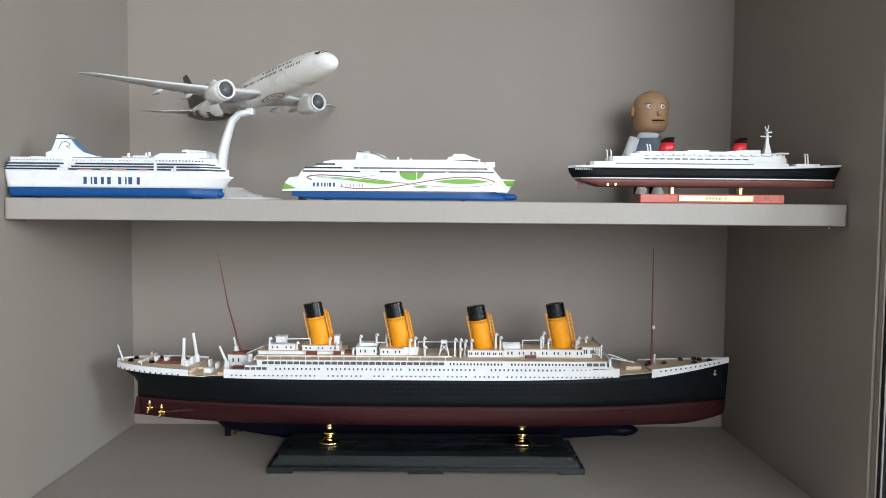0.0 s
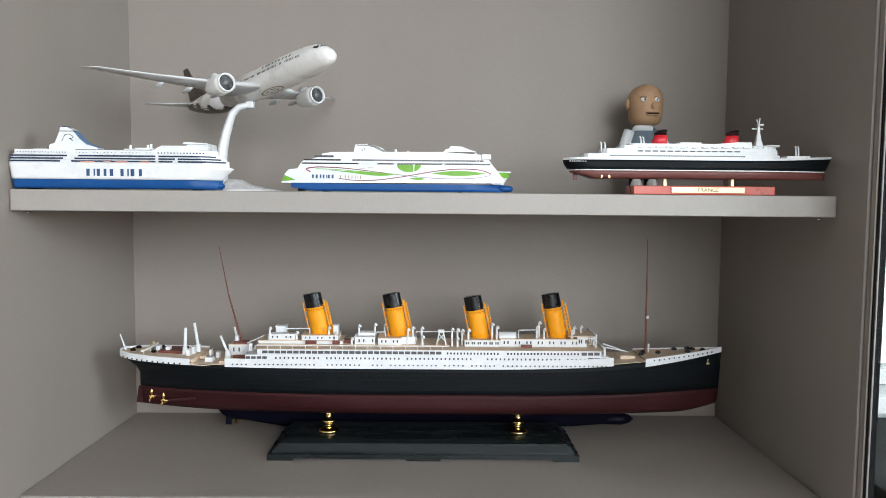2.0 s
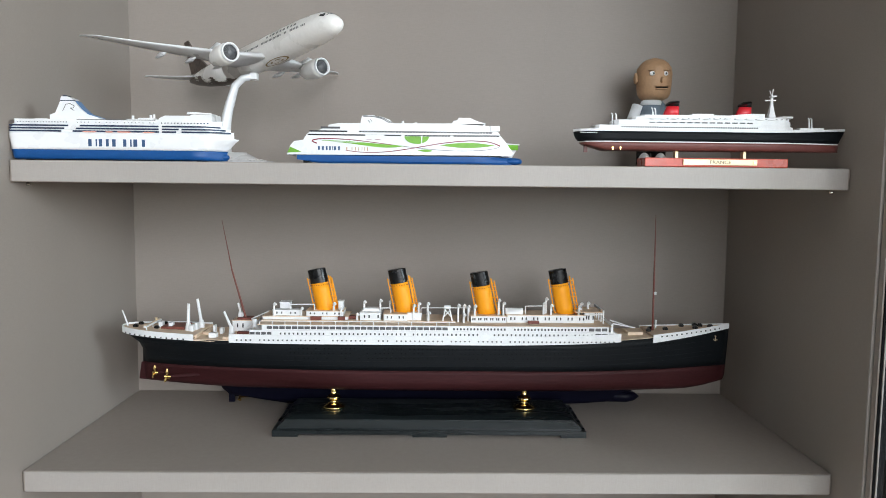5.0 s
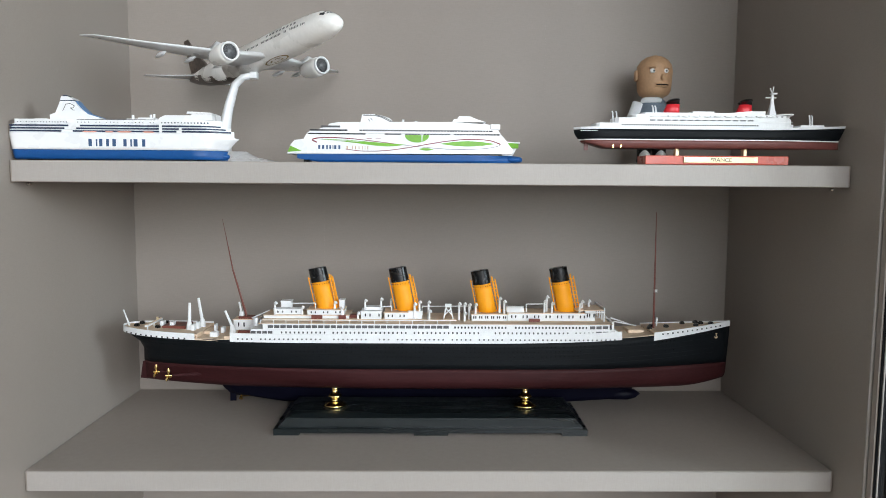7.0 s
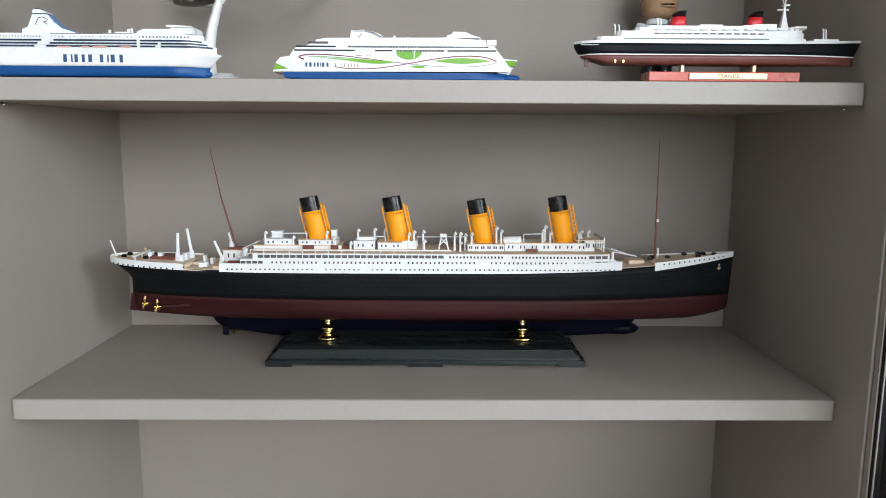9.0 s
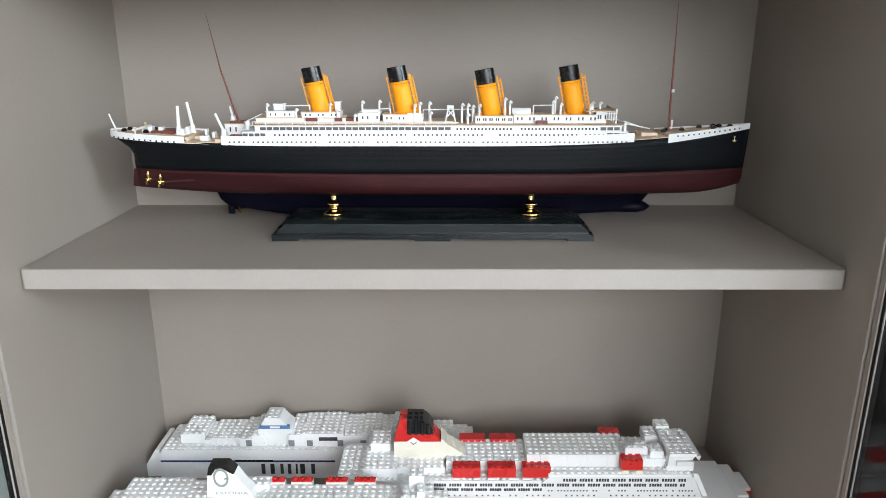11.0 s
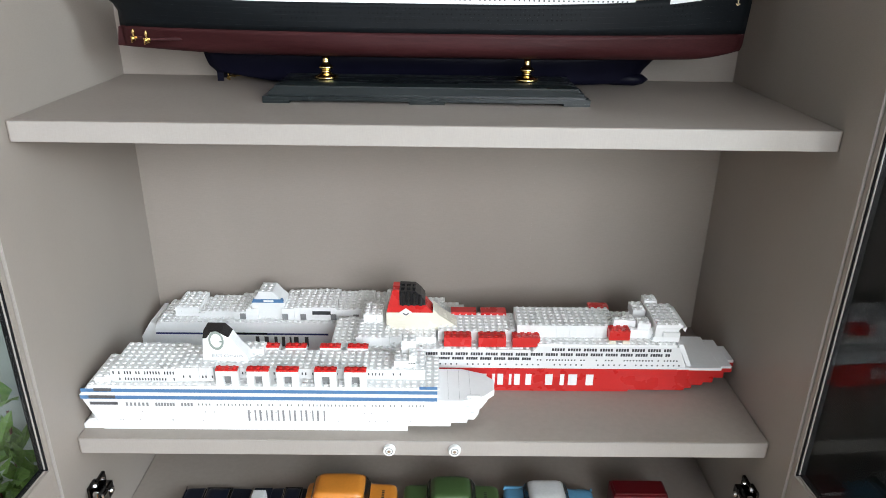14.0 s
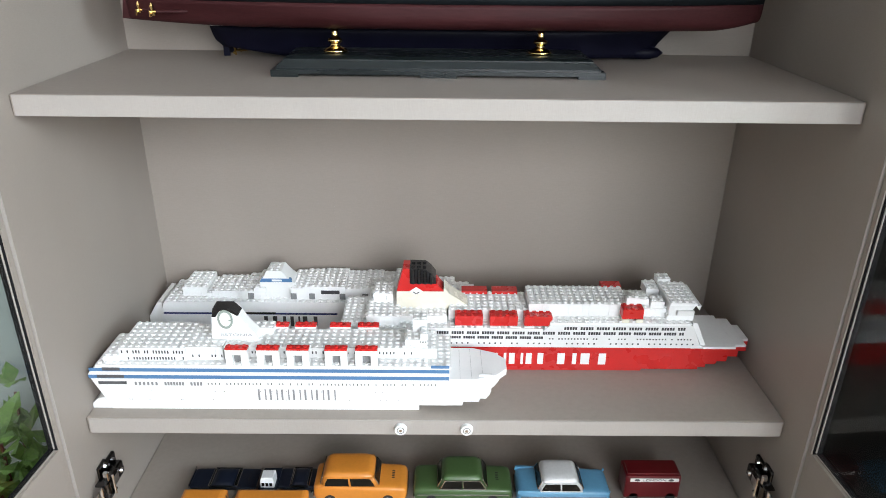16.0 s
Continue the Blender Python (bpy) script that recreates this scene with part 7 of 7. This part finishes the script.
def car(name, label, x, y, length, width, height, body, roof, trim, cab=(0.28, 0.72), hood=0.58, boot=0.60, wagon=False, fins=False):
    """Side-on saloon: nose towards +x. cab: the cabin's foot, as shares of the length."""
    t = thing(name, (x, y, S4), label, "model car", "model cars")
    z = S4 + 0.0035
    x0, w = x - length / 2, width / 2
    hgt = height - 0.0035

    def sec(u, wk, lo, hi, n=28):
        xx, ww, zm, zh = x0 + u * length, w * wk, z + (lo + hi) / 2, (hi - lo) / 2
        out = []
        for k in range(n):
            c, sn = math.cos(2 * math.pi * (k + 0.5) / n), math.sin(2 * math.pi * (k + 0.5) / n)
            out.append((xx, y + ww * abs(c) ** 0.35 * (1 if c > 0 else -1), zm + zh * abs(sn) ** 0.42 * (1 if sn > 0 else -1)))
        return out

    B1 = hgt * boot
    H1 = hgt * hood
    us = [(0.0, 0.70, 0.005, B1 * 0.70), (0.008, 0.86, 0.003, B1 * 0.84), (0.025, 0.94, 0.001, B1 * 0.94), (0.07, 0.98, 0, B1 * 0.99), (cab[0], 1, 0, B1), (0.5, 1, 0, (B1 + H1) / 2), (cab[1], 1, 0, H1), (0.92, 0.98, 0, H1 * 0.96), (0.97, 0.95, 0.001, H1 * 0.90), (0.992, 0.86, 0.003, H1 * 0.80), (1.0, 0.70, 0.005, H1 * 0.66)]
    part("body", rings(B(), [sec(*u) for u in us]), body, t, "", True)
    # cabin: rounded loft from the waist to a crowned roof
    zb, zt = z + (B1 + H1) / 2 - 0.0008, z + hgt
    f0, f1 = (cab[0] - 0.02, cab[1] + 0.01)
    g0, g1 = cab[0] + (0.02 if wagon else 0.04), cab[1] - 0.065
    X = lambda u: x0 + u * length

    def oval(v, grow=1.0, zz=None, n=40):
        a0, a1 = X(f0 + (g0 - f0) * v), X(f1 + (g1 - f1) * v)
        ww = w * (0.97 - 0.13 * v)
        cx, rx = (a0 + a1) / 2, (a1 - a0) / 2 * grow
        out = []
        for i in range(n):
            c, sn = math.cos(2 * math.pi * (i + 0.5) / n), math.sin(2 * math.pi * (i + 0.5) / n)
            out.append((cx + rx * abs(c) ** 0.28 * (1 if c > 0 else -1), y + ww * grow * abs(sn) ** 0.28 * (1 if sn > 0 else -1), zb + (zt - 0.0025 - zb) * v if zz is None else zz))
        return out
    part("cabin", rings(B(), [oval(0), oval(0.4), oval(0.74)]), roof, t, "", True)
    zr = zt - 0.0025 - zb
    part("roof", rings(B(), [oval(0.74, 1.004), oval(0.82, 1.0), oval(0.90, 0.975), oval(0.97, 0.92, zt - 0.0016), oval(1.0, 0.80, zt - 0.0006), oval(1.0, 0.55, zt - 0.0001), oval(1.0, 0.2, zt)]), roof, t, "", True)
    # side windows, windscreen and rear window lie on the cabin's faces
    def on_side(u, v, sg):
        a = Vector((X(f0 + (f1 - f0) * u), y + sg * w * 0.97, zb)).lerp(Vector((X(g0 + (g1 - g0) * u), y + sg * w * 0.84, zt - 0.0025)), v)
        return a + Vector((0, sg * 0.00035, 0.0001))
    for sg in (-1, 1):
        for u0, u1 in ((0.08, 0.49), (0.53, 0.93)):
            bm = B()
            bm.faces.new([bm.verts.new(on_side(u, v, sg)) for u, v in ((u0, 0.04), (u1, 0.04), (u1 + 0.004 * (u1 > 0.9), 0.30), (u1 - (0.015 if u1 > 0.9 else 0), 0.64), (u1 - (0.05 if u1 > 0.9 else 0.006), 0.71), (u0 + (0.05 if u0 < 0.2 else 0.006), 0.71), (u0 + (0.015 if u0 < 0.2 else 0), 0.64), (u0 - 0.004 * (u0 < 0.2), 0.30))])
            wd = part("side_window", bm, CARGLASS, t, "dark side window")
        bm = B()
        edge = [on_side(u, v, sg) for u, v in ((0.05, 0.03), (0.08, 0.74), (0.94, 0.74), (0.97, 0.03), (0.05, 0.03))]
        for p, q in zip(edge, edge[1:]):
            rod(bm, p, q, 0.0007, seg=6)
        rod(bm, on_side(0.515, 0.14, sg), on_side(0.515, 0.72, sg), 0.0006, seg=6)
        part("window_trim", bm, trim, t, "bright window frame")
    for u, a, b in ((1, f1, g1), (0, f0, g0)):
        bm = B()
        dx = 0.0005 if u else -0.0005
        q = []
        for sg, v in ((-1, 0.12), (1, 0.12), (1, 0.74), (-1, 0.74)):
            p = Vector((X(a), y + sg * w * 0.97 * 0.9, zb)).lerp(Vector((X(b), y + sg * w * 0.84 * 0.9, zt - 0.0025)), v)
            q.append(p + Vector((dx, 0, 0.0003)))
        bm.faces.new([bm.verts.new(p) for p in q])
        screen = part("windscreen" if u else "rear_window", bm, CARGLASS, t, "dark glass")
        bm = B()
        for p, o in zip(q, q[1:] + q[:1]):
            rod(bm, p, o, 0.0006, seg=6)
        part("screen_frame", bm, CHROME, screen, "thin bright frame")
    rw = min(0.0072, height * 0.18)
    for u in (0.18, 0.80):
        for sg in (-1, 1):
            bm = B()
            rod(bm, (X(u), y + sg * (w * 1.01), S4 + rw + 0.0001), (X(u), y + sg * (w - 0.006), S4 + rw + 0.0001), rw, seg=20)
            wh = part("wheel", bm, TYRE, t, "black tyre with bright hub")
            bm = B()
            rod(bm, (X(u), y + sg * (w * 1.01 + 0.0004), S4 + rw + 0.0001), (X(u), y + sg * (w * 1.01 - 0.001), S4 + rw + 0.0001), rw * 0.57, seg=16)
            part("hub", bm, CHROME, wh)
    for u, nm in ((-0.008, "rear_bumper"), (1.0, "front_bumper")):
        part(nm, boxes((X(u), X(u) + 0.001, y - w * 0.96, y + w * 0.96, z + 0.004, z + 0.008), bevel=0.0003), CHROME, t, "chrome bumper")
    if trim is not body:
        part("side_trim", boxes((X(0.04), X(0.96), y - w * 1.035, y - w * 1.0, z + B1 * 0.55, z + B1 * 0.62)), CHROME, t, "thin chrome side strip")
    if fins:
        for sg in (-1, 1):
            part("tail_fin", prism(B(), [(X(0.0), z + B1 * 0.8), (X(0.22), z + B1), (X(0.01), z + B1 * 1.05)], *sorted((y + sg * w * 0.86, y + sg * w * 0.98))), body, t)
            part("tail_light", boxes((X(0.975), X(0.995), *sorted((y + sg * w * 0.78, y + sg * w * 0.92)), z + H1 * 0.80, z + H1 * 0.96), bevel=0.0012), body, t)
    else:
        bm = B()
        for i in range(5):
            box(bm, X(0.835), X(0.865), y - 0.006 + i * 0.003, y - 0.0045 + i * 0.003, z + H1 * 0.965, z + H1 * 0.985)
        part("bonnet_louvres", bm, TYRE, t)
    return t


OCHRE = carpaint("ochre_orange_car_paint", (0.62, 0.225, 0.03))
OLIVE = carpaint("olive_green_car_paint", (0.055, 0.105, 0.035))
SKYB = carpaint("sky_blue_car_paint", (0.11, 0.30, 0.47))
CREAMC = carpaint("white_car_paint", (0.70, 0.71, 0.71))
NAVYC = carpaint("navy_car_paint", (0.006, 0.010, 0.022))
BUSRED = carpaint("bus_red_paint", (0.105, 0.004, 0.007))

car("model_car", "ochre orange saloon model with dark windows", -0.0940, 0.066, 0.1150, 0.048, 0.0450, OCHRE, OCHRE, OCHRE, (0.10, 0.70), 0.555, 0.60, True)
car("model_car", "olive green saloon model with chrome window frames", 0.0330, 0.066, 0.1220, 0.048, 0.0415, OLIVE, OLIVE, CHROME, (0.26, 0.74), 0.55, 0.565)
car("model_car", "sky blue saloon model with white roof and fins", 0.1570, 0.062, 0.1150, 0.046, 0.0405, SKYB, CREAMC, CREAMC, (0.235, 0.70), 0.565, 0.57, False, True)


def bus():
    x, y, L, W, H1 = 0.2680, 0.066, 0.0690, 0.030, 0.0410
    t = thing("model_bus", (x, y, S4), "dark red double-deck bus model with a white name strip", "model bus", "model cars")
    bm = B()
    box(bm, x - L / 2, x + L / 2, y - W / 2, y + W / 2, S4 + 0.004, S4 + H1 - 0.002, bevel=0.003)
    part("body", bm, BUSRED, t)
    part("roof", boxes((x - L / 2 + 0.003, x + L / 2 - 0.003, y - W / 2 + 0.003, y + W / 2 - 0.003, S4 + H1 - 0.0021, S4 + H1), bevel=0.0008), BUSRED, t)
    part("name_strip", boxes((x - L / 2 + 0.006, x + L / 2 - 0.003, y - W / 2 - 0.0004, y - W / 2 + 0.001, S4 + H1 - 0.0108, S4 + H1 - 0.0058)), PRINTW, t, "white name strip")
    letters("LONDON", 0.0046, (x + 0.0015, y - W / 2 - 0.0006, S4 + H1 - 0.0083), INK, t, "strip_lettering", stretch=1.4)
    for dx in (-0.020, 0.022):
        bm = B()
        rings(bm, [[(x + dx + 0.0035 * math.cos(2 * math.pi * i / 14), yy, S4 + H1 - 0.0083 + 0.0017 * math.sin(2 * math.pi * i / 14)) for i in range(14)] for yy in (y - W / 2 - 0.0006, y - W / 2)])
        part("strip_emblem", bm, GREYWIN, t, "dark oval emblem")
    for dx in (-0.022, 0.024):
        for sg in (-1, 1):
            part("wheel", rod(B(), (x + dx, y + sg * W / 2, S4 + 0.006), (x + dx, y + sg * (W / 2 - 0.005), S4 + 0.006), 0.0059, seg=16), TYRE, t)


def truck():
    """Ochre truck with a separate box body, standing in front of the row."""
    y, x = 0.0220, -0.2330
    t = thing("model_truck", (x, y, S4), "ochre orange truck model with a box body", "model truck", "model cars")
    rings_box = lambda x0, x1, z1: rings(B(), [[(a, b, z) for a, b in ((x0 + i, y - 0.021 + i), (x1 - i, y - 0.021 + i), (x1 - i, y + 0.021 - i), (x0 + i, y + 0.021 - i))] for i, z in ((0, S4 + 0.006), (0, z1 - 0.006), (0.003, z1 - 0.0015), (0.006, z1))])
    part("cab", rings_box(-0.3085, -0.2555, S4 + 0.026), OCHRE, t)
    part("box_body", rings_box(-0.2435, -0.1565, S4 + 0.026), OCHRE, t)
    part("chassis", boxes((-0.3040, -0.1600, y - 0.015, y + 0.015, S4 + 0.003, S4 + 0.0058)), TYRE, t)
    bm = B()
    rod(bm, (-0.2555, y - 0.010, S4 + 0.021), (-0.2435, y + 0.012, S4 + 0.020), 0.0008, seg=6)
    rod(bm, (-0.2555, y + 0.012, S4 + 0.021), (-0.2435, y - 0.006, S4 + 0.020), 0.0008, seg=6)
    part("coupling", bm, CHROME, t, "bright coupling rods")
    for x in (-0.292, -0.228, -0.176):
        for sg in (-1, 1):
            part("wheel", rod(B(), (x, y + sg * 0.0215, S4 + 0.0075), (x, y + sg * 0.015, S4 + 0.0075), 0.0074, seg=16), TYRE, t)


bus()
truck()
car("model_car", "dark navy open car model behind the truck", -0.2680, 0.078, 0.0850, 0.036, 0.0125, NAVYC, NAVYC, SEAL, (0.30, 0.70), 0.62, 0.64)
car("model_car", "dark navy saloon model behind the truck", -0.1720, 0.078, 0.0560, 0.036, 0.0135, NAVYC, NAVYC, SEAL, (0.30, 0.70), 0.66, 0.68)


def white_trailer():
    x, y, z = -0.2200, 0.072, S4
    t = thing("model_truck", (x, y, z), "small white truck cab model between the navy cars", "model trailer", "model cars")
    part("cab", rings(B(), [[(cx + sx * hx, cy + sy * hy, zz) for sx, sy in ((-1, -1), (1, -1), (1, 1), (-1, 1))] for cx, cy, hx, hy, zz in ((-0.2105, 0.0650, 0.0085, 0.0085, z + 0.0126), (-0.2105, 0.0650, 0.0085, 0.0085, z + 0.0180), (-0.2105, 0.0655, 0.0078, 0.0078, z + 0.0255), (-0.2105, 0.0655, 0.0070, 0.0070, z + 0.0262))]), CREAMC, t)
    for dx in (-0.2158, -0.2108, -0.2060):
        part("window", boxes((dx - 0.0016, dx + 0.0016, 0.0561, 0.0575, z + 0.0150, z + 0.0195)), CARGLASS, t, "dark cab window")
    part("bed", boxes((-0.2220, -0.1990, 0.053, 0.092, z + 0.010, z + 0.0125), bevel=0.0006), NAVYC, t)


white_trailer()


# ---- beside the cabinet, seen through the doors ----
def beside():
    t = thing("black_sideboard", (0.85, 0.12, -1.2), "plain black sideboard beside the cabinet", "sideboard")
    part("body", boxes((0.47, 1.35, -0.16, 0.29, -1.2, -0.0162), bevel=0.006), DARK, t)
    part("top", boxes((0.465, 1.36, -0.165, 0.283, -0.0160, -0.0060), bevel=0.003), DARK, t)
    win = tagged(thing("window_1", (0.965, 0.35, 0.021), "bright window with a grey sill beside the cabinet", "window"), kind="structure")
    part("window_sill", boxes((0.45, 1.48, 0.284, 0.34, -0.003, 0.0208), bevel=0.002), LGREY, win)
    part("window_frame", boxes((0.482, 0.520, 0.345, 0.385, 0.023, 1.148), (1.410, 1.448, 0.345, 0.385, 0.023, 1.148), (0.521, 1.409, 0.345, 0.385, 0.023, 0.045), (0.521, 1.409, 0.345, 0.385, 1.110, 1.148)), WHITE, win)
    part("pane", boxes((0.518, 1.412, 0.362, 0.368, 0.043, 1.112)), DOOR_GLASS, win)
    sky_glow = bpy.data.materials.new("overcast_sky")
    sky_glow.use_nodes = True
    shader = sky_glow.node_tree.nodes["Principled BSDF"]
    shader.inputs["Base Color"].default_value = (0, 0, 0, 1)
    shader.inputs["Emission Color"].default_value = (0.90, 0.96, 1.0, 1)
    shader.inputs["Emission Strength"].default_value = 2.4
    solid("backdrop", boxes((-0.6, 2.6, 1.30, 1.31, -1.2, 2.2)), sky_glow, "plain white overcast sky outside the window", "sky", "structure")


def plant():
    t = thing("house_plant", (-0.56, 0.08, -1.2), "bushy green house plant in a dark pot", "plant")
    LEAF = surf("green_leaf", (0.20, 0.36, 0.07), 0.45, 0, 0.5, 12)
    part("pot", lathe(B(), -0.56, 0.08, [(0.10, -1.2), (0.13, -0.95), (0.12, -0.95), (0.11, -1.0)], 28), DARK, t)
    random.seed(71)
    stems, leaves = B(), B()
    for k in range(84):
        a, r = random.uniform(0, 6.28), random.uniform(0.03, 0.20)
        p = Vector((-0.56, 0.08, -0.98))
        q = Vector((-0.56 + r * math.cos(a), min(0.24, 0.08 + r * 0.8 * math.sin(a)), random.uniform(-0.88, -0.46)))
        rod(stems, p, q, 0.004, 0.002, seg=6)
        for m in range(26):
            c = p.lerp(q, random.uniform(0.35, 1.05))
            d = Vector((random.uniform(-1, 1), random.uniform(-1, 1), random.uniform(-0.5, 0.8))).normalized()
            s = d.cross(Vector((0, 0, 1))).normalized()
            L, W = random.uniform(0.025, 0.055), random.uniform(0.008, 0.016)
            n = d.cross(s) * 0.012
            pts = [c, c + d * L * 0.35 + s * W - n, c + d * L * 0.75 + s * W * 0.7 - n, c + d * L - n * 2.0, c + d * L * 0.75 - s * W * 0.7 - n, c + d * L * 0.35 - s * W - n]
            pts = [Vector((v.x, min(v.y, 0.285), v.z)) for v in pts]
            leaves.faces.new([leaves.verts.new(v) for v in pts])
    part("stem", stems, BROWN, t)
    tagged(part("foliage", leaves, LEAF, t), kind="stuff")


beside()
plant()
